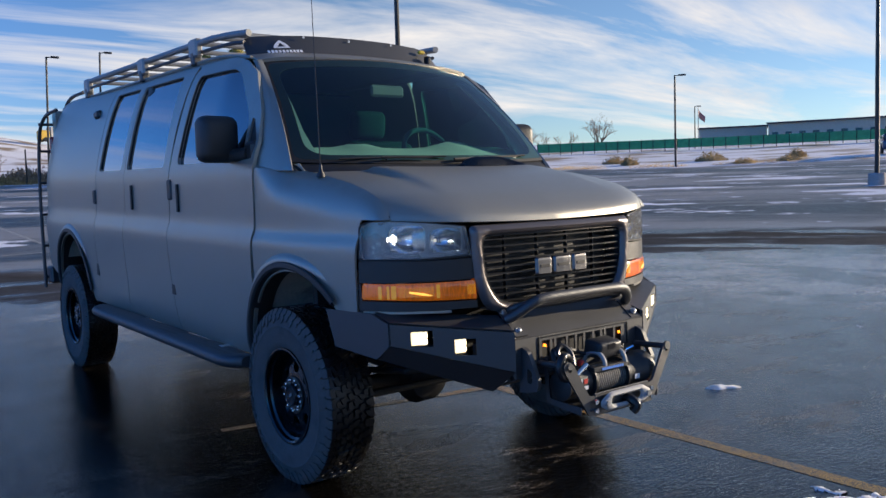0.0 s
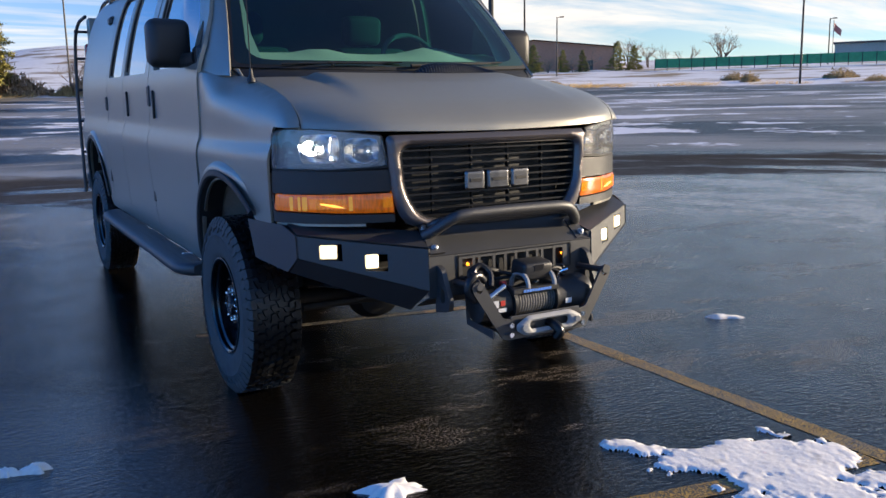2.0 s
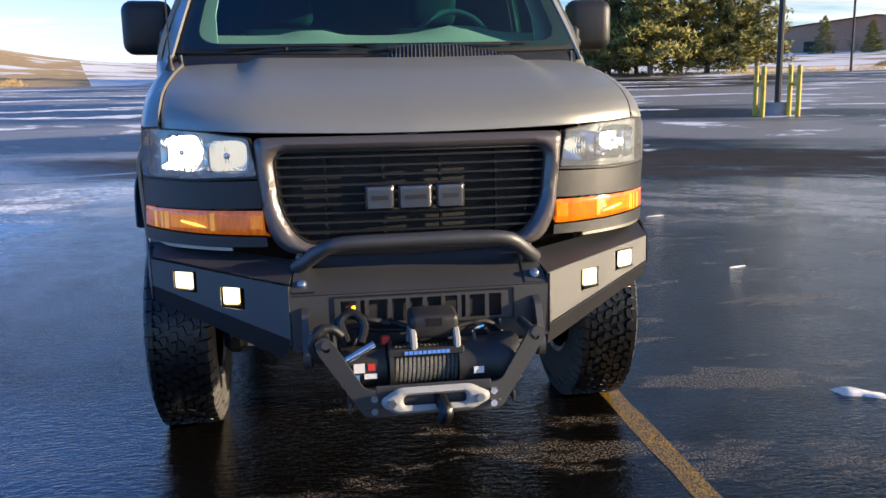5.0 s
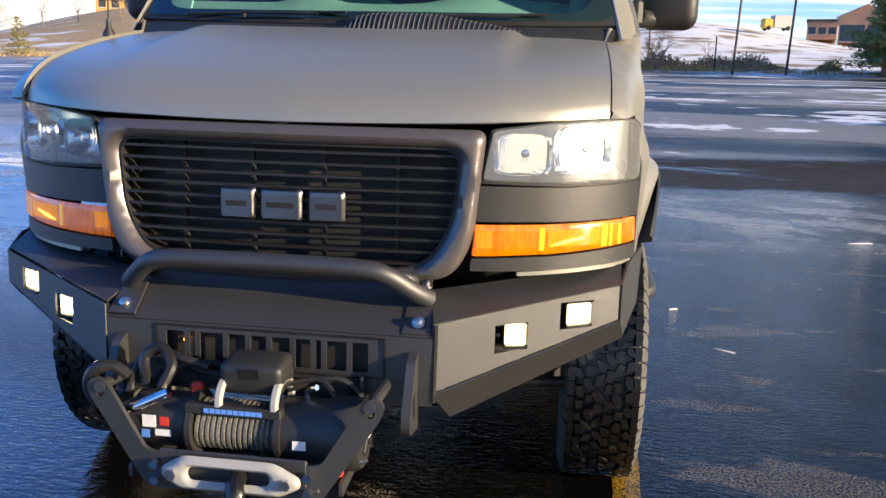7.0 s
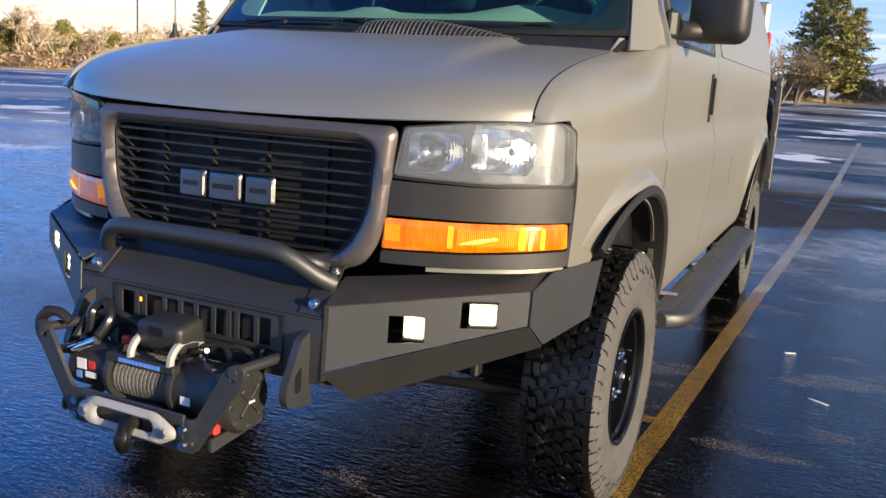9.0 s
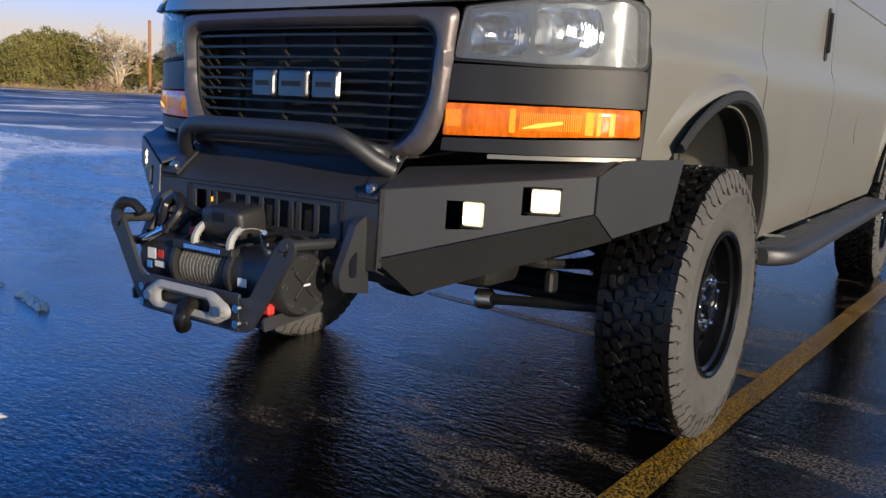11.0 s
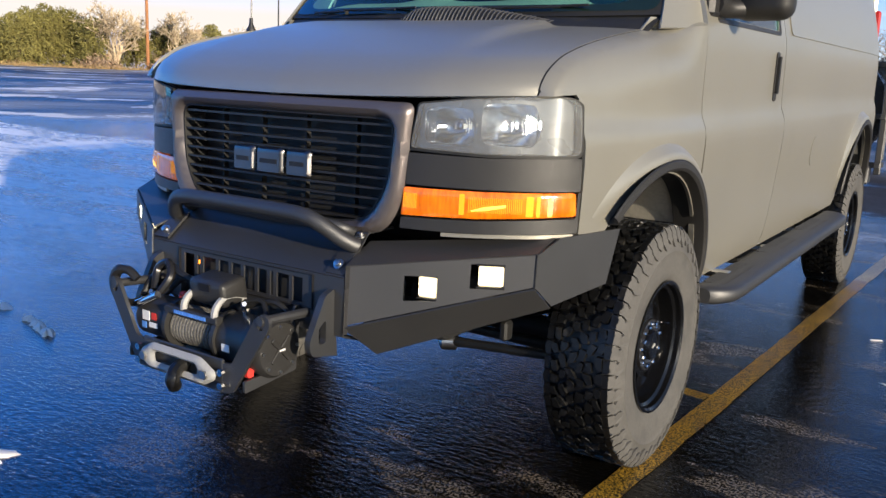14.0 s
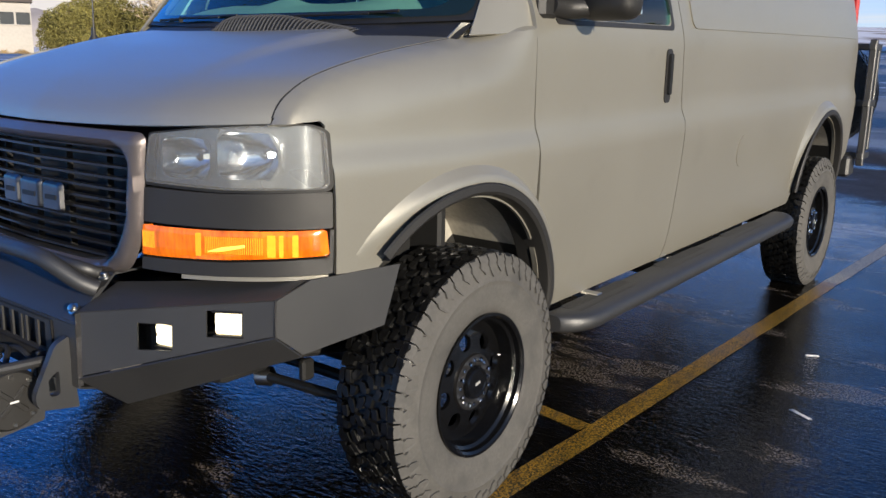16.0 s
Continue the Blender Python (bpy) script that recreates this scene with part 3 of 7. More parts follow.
ASPHALT, FIELD = wet_asphalt(), snow_field()
verts, faces, kinds = [(0, 0, 0)], [], []
rings = [0.5 * k for k in range(1, 25)] + [12 + 1.5 * k for k in range(1, 33)] + [61.5, 63, 66, 69, 72, 76, 81, 87, 94, 102, 111, 121, 132, 145, 160, 178, 200, 230, 270, 330, 420, 600, 1000, 2000, 4000]
SEG = 180
for r in rings:
    for k in range(SEG):
        a = 2 * math.pi * k / SEG
        x, y = r * math.sin(a), r * math.cos(a)
        verts.append((x, y, ground_z(x, y)))
for i in range(len(rings)):
    for k in range(SEG):
        a, b = 1 + i * SEG + k, 1 + i * SEG + (k + 1) % SEG
        if i == 0:
            faces.append((0, b, a))
        else:
            faces.append((a - SEG, b - SEG, b, a))
        deg = (360 * (k + 0.5) / SEG + 180) % 360 - 180
        kinds.append(0 if rings[i] <= 63 else (2 if -70 < deg < -14 and rings[i] < 165 else 1))
faces = [tuple(reversed(f)) for f in faces]
ground = mesh_ob("ground", verts, faces, ASPHALT, smooth=60)
ground.data.materials.append(FIELD)
ground.data.materials.append(material("dry_golden_field", (0.40, 0.27, 0.12), 0.9, fine=1.5, coarse=0.15, vary=0.3, bump=0.8, bump_scale=4, dirt=(0.72, 0.72, 0.74), dirt_at=(0.56, 0.64), dirt_scale=0.14))
ground.data.polygons.foreach_set("material_index", kinds)
tagged(ground, "wet icy asphalt parking lot with snowy fields beyond", "ground", kind="structure")

LINEPAINT = material("worn_yellow_line_paint", (0.52, 0.29, 0.030), 0.36, fine=190, coarse=5, vary=0.6, dirt=(0.012, 0.010, 0.009), dirt_at=(0.44, 0.53), dirt_scale=150, bump=0.9, bump_scale=120, rough_vary=0.2)
LINEPALE = material("worn_pale_line_paint", (0.44, 0.40, 0.32), 0.5, fine=120, coarse=3, vary=0.35, dirt=(0.05, 0.05, 0.05), dirt_at=(0.47, 0.60), dirt_scale=95)
LINEFADED = material("faded_yellow_line_paint", (0.40, 0.28, 0.12), 0.5, fine=120, coarse=3, vary=0.35, dirt=(0.05, 0.045, 0.04), dirt_at=(0.47, 0.60), dirt_scale=90)
LINEWORN = material("almost_gone_line_paint", (0.24, 0.205, 0.14), 0.5, fine=120, coarse=3, vary=0.35, dirt=(0.012, 0.011, 0.010), dirt_at=(0.40, 0.53), dirt_scale=60)


def painted_line(a, b, wide=0.10, mat=LINEPAINT, seed=0):
    """A painted stripe that follows the ground."""
    a, b = Vector(a), Vector(b)
    d = (b - a)
    k = max(2, int(d.length / 0.25))
    s = Vector((-d.y, d.x)).normalized() * wide / 2
    v, f = [], []
    rnd = random.Random(seed)
    for i in range(k + 1):
        p = a + d * i / k
        for q, e in ((p - s, 1), (p + s, -1)):
            q = q + s.normalized() * rnd.uniform(-0.004, 0.004)
            v.append((q.x, q.y, ground_z(q.x, q.y) + 0.002))
    f = [(2 * i, 2 * i + 1, 2 * i + 3, 2 * i + 2) for i in range(k)]
    ob = mesh_ob("parking_line", v, [tuple(reversed(q)) for q in f], mat)
    return tagged(ob, "worn yellow painted parking line on asphalt", "parking line", "parking lines", "structure")


painted_line((0.931, -2.3), (1.126, 4.2), 0.100, seed=1)
painted_line((1.126, 4.2), (1.27, 7.4), 0.105, LINEPALE, seed=2)
painted_line((1.27, 7.4), (1.45, 12.2), 0.105, LINEFADED, seed=6)
painted_line((1.45, 12.2), (1.85, 24.0), 0.105, LINEPALE, seed=7)
painted_line((-1.2, -1.62), (0.88, -2.02), 0.105, seed=3)
painted_line((0.58, 1.052), (0.98, 0.985), 0.085, seed=4)
painted_line((-0.90, 1.30), (0.58, 1.052), 0.07, LINEWORN, seed=5)
for k, (x0, y0, x1, y1) in enumerate(((9.5, 15.5, 20, 17.0), (20, 17, 27, 15.6), (-16, 13, 8, 15.8), (-24, 22, 12, 26), (-9, 7.6, -3.2, 8.0), (-9.5, 9.4, -3.0, 10.2))):
    painted_line((x0, y0), (x1, y1), 0.10, LINEPALE, seed=10 + k)


# ---- snow patches on the asphalt ----
def snow_patch(x, y, lx, ly, turn, h=0.03, seed=0, label="patch of old crusted snow on wet asphalt"):
    rnd = random.Random(seed)
    n, rows = 44, 5
    v, f = [], []
    prof = []
    for k in range(n):
        a = 2 * math.pi * k / n
        w = 0.72 + 0.55 * noise.noise((math.cos(a) * 1.7 + seed * 3.1, math.sin(a) * 1.7, seed)) + 0.22 * noise.noise((math.cos(a) * 6, math.sin(a) * 6 + seed, 4.0))
        prof.append(max(0.25, w))
    v.append((0, 0, h * 0.9))
    for j in range(1, rows + 1):
        t = j / rows
        for k in range(n):
            a = 2 * math.pi * k / n
            px, py = lx * prof[k] * t * math.cos(a), ly * prof[k] * t * math.sin(a)
            z = h * (1 - t ** 3) * (0.65 + 0.8 * noise.noise((px * 7, py * 7, seed))) if j < rows else -0.002
            v.append((px, py, z))
    for j in range(rows):
        for k in range(n):
            b, c = 1 + (j - 1) * n, 1 + j * n
            if j == 0:
                f.append((0, c + k, c + (k + 1) % n))
            else:
                f.append((b + k, c + k, c + (k + 1) % n, b + (k + 1) % n))
    ob = mesh_ob("snow_patch", v, f, SNOW, smooth=80)
    ob.matrix_basis = pose(x, y, ground_z(x, y), 0, 0, turn)
    return tagged(ob, label, "snow patch", "snow patches")


for k, (x, y, lx, ly, turn, h) in enumerate((
        (2.11, -0.17, 0.17, 0.055, -28, 0.03), (-0.82, -1.27, 0.16, 0.10, -10, 0.035), (-1.955, -0.368, 0.080, 0.042, -12, 0.045), (-2.12, -0.32, 0.075, 0.04, 15, 0.040),
        (-2.05, -0.345, 0.07, 0.038, -25, 0.042), (-2.23, -0.29, 0.07, 0.036, 5, 0.038), (-2.57, -0.25, 0.09, 0.04, 5, 0.04), (-1.62, -1.06, 0.06, 0.04, 0, 0.03), (0.20, -1.38, 0.03, 0.012, 0, 0.012),
        (1.45, 2.55, 0.06, 0.016, 30, 0.006), (1.62, 1.72, 0.10, 0.015, -30, 0.006), (3.0, 2.6, 0.12, 0.02, 20, 0.01), (3.4, 5.2, 0.16, 0.02, 10, 0.01))):
    snow_patch(x, y, lx, ly, turn, h, seed=k + 1)


def snow_crust(x, y, lobes, turn=0.0, h=0.017, seed=0):
    """A larger patch of half-melted crust: flat lobes with ragged edges and holes."""
    step = 0.009
    reach_x = max(abs(a) + max(b, c) for a, _, b, c, _ in lobes) * 1.15
    reach_y = max(abs(a) + max(b, c) for _, a, b, c, _ in lobes) * 1.15
    nx, ny = int(reach_x / step), int(reach_y / step)
    turned = [(a, b, c, d, math.cos(radians(e)), math.sin(radians(e))) for a, b, c, d, e in lobes]

    def field(a, b):
        best = -9.0
        for ca, cb, ra, rb, co, si in turned:
            u, w = ((a - ca) * co + (b - cb) * si) / ra, (-(a - ca) * si + (b - cb) * co) / rb
            best = max(best, (1 - math.sqrt(u * u + w * w)) * min(ra, rb) / 0.10)
        if best < -1.5:
            return best
        return (best + 0.55 * noise.noise((a * 7 + seed * 5, b * 7, seed)) + 0.40 * noise.noise((a * 17, b * 17, seed + 7))
                + 0.22 * noise.noise((a * 45, b * 45, seed + 3)))
    v, f, ids = [], [], {}

    def vert(i, j):
        if (i, j) not in ids:
            a, b = i * step, j * step
            q = field(a, b)
            jit = 0.4 * step
            lump = 0.84 + 0.26 * noise.noise((a * 6, b * 6, seed)) + 0.10 * noise.noise((a * 38, b * 38, seed + 2)) + 0.10 * noise.noise((a * 100, b * 100, seed))
            v.append((a + jit * noise.noise((a * 60, b * 60, 1)), b + jit * noise.noise((a * 60, b * 60, 9)), h * min(1, q * 2.6) ** 0.5 * lump if q > 0 else -0.004))
            ids[(i, j)] = len(v) - 1
        return ids[(i, j)]
    for i in range(-nx, nx):
        for j in range(-ny, ny):
            if field((i + 0.5) * step, (j + 0.5) * step) > 0:
                f.append((vert(i, j), vert(i + 1, j), vert(i + 1, j + 1), vert(i, j + 1)))
    ob = mesh_ob("snow_patch", v, f, SNOW, smooth=70)
    ob.matrix_basis = pose(x, y, ground_z(x, y) + 0.001, 0, 0, turn)
    return tagged(ob, "ragged half-melted snow crust beside a painted line", "snow patch", "snow patches")


snow_crust(0.55, -1.90, ((-0.37, 0.42, 0.17, 0.055, -52), (-0.26, 0.22, 0.17, 0.12, -30), (0.0, 0.06, 0.30, 0.21, -35), (0.20, 0.02, 0.15, 0.13, 0), (-0.10, -0.18, 0.34, 0.12, -40), (0.23, -0.30, 0.30, 0.085, -25), (0.42, -0.52, 0.30, 0.16, -35), (0.05, -0.50, 0.30, 0.16, -40)), seed=2)
snow_crust(0.77, -1.63, ((0.0, 0.0, 0.075, 0.020, -80),), h=0.014, seed=5)


# ---- far things ----
def at_ground(az, r):
    x, y = r * math.sin(radians(az)), r * math.cos(radians(az))
    return x, y, ground_z(x, y)


def lamp_post(az, r, h, heads=1, base=0.0, lean=0.0):
    x, y, z = at_ground(az, r)
    t = thing("lamp_post", "dark bronze parking lot lamp post" + (" on a round concrete base" if base else ""), "lamp post", "parking lot lamp posts", at=pose(x, y, z - 0.05, 0, lean, -az))
    part("pole", tube([(0, 0, base), (0, 0, h)], [0.085, 0.065], 10), POST, t)
    if base:
        part("concrete_base", lathe([(0, 0.30), (base - 0.03, 0.30), (base, 0.27)], 20, "z"), CONCRETE, t, "round concrete footing")
    part("lamp_arm", tube([(0, 0, h - 0.05), (0.35, 0, h)], 0.035, 8), POST, t)
    part("lamp_head", block((0.55, 0.30, 0.12), (0.55, 0, h), 0.03), POST, t)
    return t


lamp_post(34.25, 22.2, 11.0, base=0.40)
lamp_post(35.95, 62.5, 9.0)
lamp_post(54.1, 63.5, 7.0)
lamp_post(68.5, 31, 10.5, base=0.5)
lamp_post(14.35, 62, 9.5, lean=2)
lamp_post(11.1, 61, 9.0, lean=2)
lamp_post(54.9, 118, 5.8)
lamp_post(37.95, 100, 6.9)
lamp_post(5.5, 75, 8.0)
lamp_post(-45.5, 90, 9.0)

BOLLARDS = [(32.8, 22.0), (33.4, 21.4), (35.05, 22.0), (35.7, 21.7)]
for az, r in BOLLARDS:
    x, y, z = at_ground(az, r)
    t = thing("bollard", "yellow painted steel bollard beside a lamp post", "bollard", "yellow bollards", at=pose(x, y, z - 0.02))
    part("post", tube([(0, 0, 0), (0, 0, 1.32)], 0.065, 12), YELLOWPOST, t)
    part("cap", lathe([(1.32, 0.065), (1.36, 0.05), (1.375, 0.02)], 12, "z"), YELLOWPOST, t)
for a, b in ((0, 1), (2, 3)):
    p, q = Vector(at_ground(*BOLLARDS[a])), Vector(at_ground(*BOLLARDS[b]))
    rail = thing("bollard_rail", "yellow rail between two bollards", "guard rail", "bollard rails")
    part("rail", tube([p + Vector((0, 0, 0.85)), q + Vector((0, 0, 0.85))], 0.05, 10), YELLOWPOST, rail)


def building(name, label, az0, az1, r, h, mat, windows=0, deep=20, sill=1.2, win=(1.6, 1.5), roof_band=0.5, base=None, gable=0.0, roof_mat=None):
    """A far building whose front runs between two bearings."""
    p, q = Vector(at_ground(az0, r)), Vector(at_ground(az1, r))
    z = min(p.z, q.z) if base is None else base
    d = (q - p)
    d.z = 0
    w = d.length
    ang = math.degrees(math.atan2(d.y, d.x))
    t = thing(name, label, "building", at=pose(p.x, p.y, z - 0.3, 0, 0, ang))
    holes = [[(w * (k + 0.5) / windows - win[0] / 2, sill), (w * (k + 0.5) / windows + win[0] / 2, sill), (w * (k + 0.5) / windows + win[0] / 2, sill + win[1]), (w * (k + 0.5) / windows - win[0] / 2, sill + win[1])] for k in range(windows)]
    sheet("front_wall", [(0, 0), (w, 0), (w, h), (w * 0.5, h + gable), (0, h)] if gable else [(0, 0), (w, 0), (w, h), (0, h)], holes, lambda x, y: (x, 0, y), mat, t, step=6.0, thick=0.3)
    for hx in holes:
        cx, cz = (hx[0][0] + hx[1][0]) / 2, sill + win[1] / 2
        wnd = part("window", block((win[0], 0.08, win[1]), (cx, 0.2, cz), 0.0), WINDOWDARK, t)
        part("window_sill", block((win[0] + 0.2, 0.2, 0.12), (cx, -0.05, sill - 0.06), 0.02), PALEWALL, wnd)
    part("side_wall", block((0.3, deep, h), (0.15, deep / 2 + 0.31, h / 2), 0.0), mat, t)
    part("side_wall", block((0.3, deep, h), (w - 0.15, deep / 2 + 0.31, h / 2), 0.0), mat, t)
    part("back_wall", block((w, 0.3, h), (w / 2, deep + 0.5, h / 2), 0.0), mat, t)
    if gable:
        bm = bmesh.new()
        v = [bm.verts.new(c) for c in ((-0.6, -0.8, h + 0.05), (w / 2, -0.8, h + gable + 0.1), (w + 0.6, -0.8, h + 0.05), (-0.6, deep + 1, h + 0.05), (w / 2, deep + 1, h + gable + 0.1), (w + 0.6, deep + 1, h + 0.05))]
        bm.faces.new((v[0], v[1], v[4], v[3]))
        bm.faces.new((v[1], v[2], v[5], v[4]))
        bmesh.ops.solidify(bm, geom=bm.faces[:], thickness=0.25)
        part("roof", bm, roof_mat or DARKROOF, t)
    else:
        part("roof", block((w + 0.5, deep + 1.0, roof_band), (w / 2, deep / 2, h + roof_band / 2), 0.02), DARKROOF, t)
    return t


building("school_building", "long tan block building with a row of square windows", 59.3, 69.0, 150, 4.2, TANWALL, 12, base=6.3, sill=1.7, win=(1.0, 1.1), roof_band=0.25)
building("school_wing", "low tan building wing with dark flat roof", 55.0, 59.2, 158, 4.2, TANWALL, 0, base=6.4, roof_band=0.25)
building("brick_building", "brown brick building with a low gabled roof", 31.0, 41.7, 125, 4.3, BRICKWALL, 3, base=5.2, gable=1.2, sill=1.0)
building("storage_shed", "red-brown shed with white roll-up doors under a snowy roof", 16.2, 19.2, 190, 5.0, BRICKWALL, 2, base=11.0, sill=0.4, win=(4.5, 3.2), gable=2.5, roof_mat=SNOW)
building("far_brick_house", "small distant brick building", 14.4, 16.1, 215, 4.0, BRICKWALL, 3, base=13.0)
building("office_block", "pale two-storey building with balconies", -68.0, -63.6, 120, 6.5, PALEWALL, 5, base=1.2, sill=3.8)
for k, (a0, a1, m_) in enumerate(((-30.4, -27.4, ORANGEWALL), (-27.3, -25.2, PALEWALL), (-25.1, -22.2, ORANGEWALL))):
    blk = building("apartment_building", "orange and grey apartment block with recessed windows" if m_ is ORANGEWALL else "pale grey apartment block with balconies", a0, a1, 152, 7.5, m_, 4, base=11.0, sill=1.0, win=(1.1, 1.6), deep=10)
    for lev in (2.9, 5.2):
        wide = 2 * 152 * math.sin(radians((a1 - a0) / 2))
        part("balcony", block((wide * 0.5, 1.4, 0.9), (wide / 2, -0.7, lev), 0.02), CONCRETE if m_ is ORANGEWALL else PALEWALL, blk)


# green mesh fence: posts and panels along the field's crest
fence = thing("mesh_fence", "long green mesh construction fence along a snowy field", "fence")
prev = None
for k in range(31):
    az = 44.4 + k * 0.78
    x, y, z = at_ground(az, 112)
    z += 0.3
    part("fence_post", tube([(x, y, z - 0.3), (x, y, z + 1.28)], 0.05, 6), POST, fence)
    if prev:
        d = Vector((x, y, z)) - Vector(prev)
        v = [Vector(prev) + Vector((0, 0, 0.05)), Vector((x, y, z)) + Vector((0, 0, 0.05)), Vector((x, y, z)) + Vector((0, 0, 1.22)), Vector(prev) + Vector((0, 0, 1.22))]
        off = Vector((-d.y, d.x, 0)).normalized() * 0.02
        mesh_ob("mesh_panel", v + [p + off for p in v], [(0, 1, 2, 3), (7, 6, 5, 4), (0, 4, 5, 1), (1, 5, 6, 2), (2, 6, 7, 3), (3, 7, 4, 0)], GREENMESH, fence)
    prev = (x, y, z)

x, y, z = at_ground(55.1, 121)
flag = thing("flagpole", "grey flagpole with a striped flag", "flagpole", at=pose(x, y, z, 0, 0, -20))
part("pole", tube([(0, 0, 0), (0, 0, 5.6)], 0.06, 8), SILVERTUBE, flag)
sheet("flag", [(0.06, 4.3), (1.0, 3.5), (1.1, 4.3), (0.06, 5.3)], [], lambda a, b: (a, 0.12 * math.sin(a * 4), b), FLAGRED, flag, 0.3, 0.02)


def pine(az, r, h, seed, lean=0.0, wide=0.30, bare=0.12, dens=17, name="pine_tree", label="tall ponderosa pine with dull green needles"):
    rnd = random.Random(seed)
    x, y, z = at_ground(az, r)
    t = thing(name, label, "tree", "pines", at=pose(x, y, z - 0.1, 0, lean, rnd.uniform(0, 360)))
    trunk = tube([(0, 0, 0), (0.05 * h * rnd.uniform(-0.3, 0.3), 0.02 * h, h * 0.5), (0, 0, h * 0.97)], [0.022 * h, 0.014 * h, 0.003 * h], 8)
    v, f = [], []

    def needles(c, s, count):
        for _ in range(count):
            d = Vector((rnd.gauss(0, 1), rnd.gauss(0, 1), rnd.gauss(0.25, 0.7))).normalized()
            u = d.orthogonal().normalized()
            p = c + Vector((rnd.gauss(0, s * 0.4), rnd.gauss(0, s * 0.4), rnd.gauss(0, s * 0.28)))
            k = len(v)
            ln, w = s * rnd.uniform(0.35, 0.75), s * rnd.uniform(0.10, 0.2)
            v.extend((p - u * w, p + u * w, p + d * ln))
            f.append((k, k + 1, k + 2))
    limbs = int(46 + h * 2)
    for i in range(limbs):
        u = bare + (1 - bare) * (i + rnd.random()) / limbs
        zz = h * u
        ln = h * wide * (1.05 - u) ** 0.75 * rnd.uniform(0.55, 1.15)
        a = i * 2.4 + rnd.uniform(-0.4, 0.4)
        tip = Vector((math.cos(a) * ln, math.sin(a) * ln, zz + ln * rnd.uniform(-0.1, 0.22)))
        root = Vector((0, 0, zz))
        tube([root, root.lerp(tip, 0.6) + Vector((0, 0, -0.03 * ln)), tip], [0.006 * h * (1.1 - u), 0.004 * h * (1.1 - u), 0.001 * h], 5, trunk)
        for k in range(5):
            q = root.lerp(tip, 0.35 + 0.65 * (k + rnd.random() * 0.6) / 5)
            needles(q + Vector((rnd.gauss(0, 0.03 * h * (1.1 - u)), rnd.gauss(0, 0.03 * h * (1.1 - u)), 0.01 * h)), 0.062 * h * (0.6 + 0.5 * (1 - u)), dens)
    part("trunk", trunk, BARK, t)
    mesh_ob("crown", v, f, NEEDLE, t, smooth=0)
    return t


def bare_tree(az, r, h, seed, label="leafless winter tree with fine bare branches", spread=0.5, stems=1, mat=None, name="bare_tree"):
    rnd = random.Random(seed)
    x, y, z = at_ground(az, r)
    t = thing(name, label, "tree" if name == "bare_tree" else "bush", "leafless trees", at=pose(x, y, z - 0.1))
    trunk, twigs = bmesh.new(), bmesh.new()

    def grow(p, d, ln, rad, depth):
        q = p + d * ln
        m = p.lerp(q, 0.5) + Vector((rnd.gauss(0, 0.05), rnd.gauss(0, 0.05), 0)) * ln
        tgt = trunk if depth < 2 else twigs
        vs = []
        for c, rr in ((p, rad), (m, rad * 0.8), (q, rad * 0.6)):
            u = d.orthogonal().normalized()
            w = d.cross(u)
            k = 5 if depth < 2 else 3
            vs.append([tgt.verts.new(c + (u * math.cos(6.283 * i / k) + w * math.sin(6.283 * i / k)) * rr) for i in range(k)])
        for a, b in zip(vs, vs[1:]):
            for i in range(len(a)):
                tgt.faces.new((a[i], a[(i + 1) % len(a)], b[(i + 1) % len(a)], b[i]))
        if depth < 5:
            for _ in range(rnd.choice((2, 3, 3)) if depth < 4 else 3):
                nd = (d + Vector((rnd.gauss(0, spread), rnd.gauss(0, spread), rnd.gauss(0.08, spread * 0.6)))).normalized()
                grow(p.lerp(q, rnd.uniform(0.55, 1.0)), nd, ln * rnd.uniform(0.55, 0.8), max(rad * 0.55, (0.018 if mat is PALEBARK else 0.0045) * h / 5), depth + 1)
    for _ in range(stems):
        d = Vector((rnd.gauss(0, 0.1 + 0.22 * (stems > 1)), rnd.gauss(0, 0.1 + 0.22 * (stems > 1)), 1)).normalized()
        grow(Vector((rnd.gauss(0, 0.02 * h * (stems > 1)), 0, 0)), d, h * 0.30, 0.020 * h / (1 + 0.3 * (stems > 1)), 0)
    part("trunk", trunk, BARK if mat is None else mat, t, smooth=0)
    tagged(part("crown", twigs, TWIG if mat is None else mat, t, smooth=0), kind="stuff")
    return t


def brush(az, r, w, h, seed, mat=None, label="tangle of dry brown winter brush"):
    """A low shrub of many thin stems and dead leaves."""
    rnd = random.Random(seed)
    x, y, z = at_ground(az, r)
    v, f = [], []
    for _ in range(420):
        a, q = rnd.uniform(0, 6.283), math.sqrt(rnd.random())
        hh = h * (1 - 0.75 * q * q) * rnd.uniform(0.35, 1.1)
        bx, by = math.cos(a) * q * w, math.sin(a) * q * w * 0.7
        tx, ty = bx + rnd.gauss(0, 0.18) * h, by + rnd.gauss(0, 0.18) * h
        s = 0.02 * h + 0.035
        k = len(v)
        v += [(bx - s, by, 0), (bx + s, by, 0), (tx, ty, hh)]
        f.append((k, k + 1, k + 2))
        for _ in range(2):
            u = rnd.uniform(0.4, 1)
            c = Vector((bx + (tx - bx) * u, by + (ty - by) * u, hh * u))
            k = len(v)
            v += [c + Vector((rnd.gauss(0, 1), rnd.gauss(0, 1), rnd.gauss(0, 1))) * 0.07 * h for _ in range(3)]
            f.append((k, k + 1, k + 2))
    ob = mesh_ob("dry_bush", v, f, mat or TWIG, smooth=0)
    ob.matrix_basis = pose(x, y, z - 0.05)
    return tagged(ob, label, "bush", "dry bushes", "stuff")


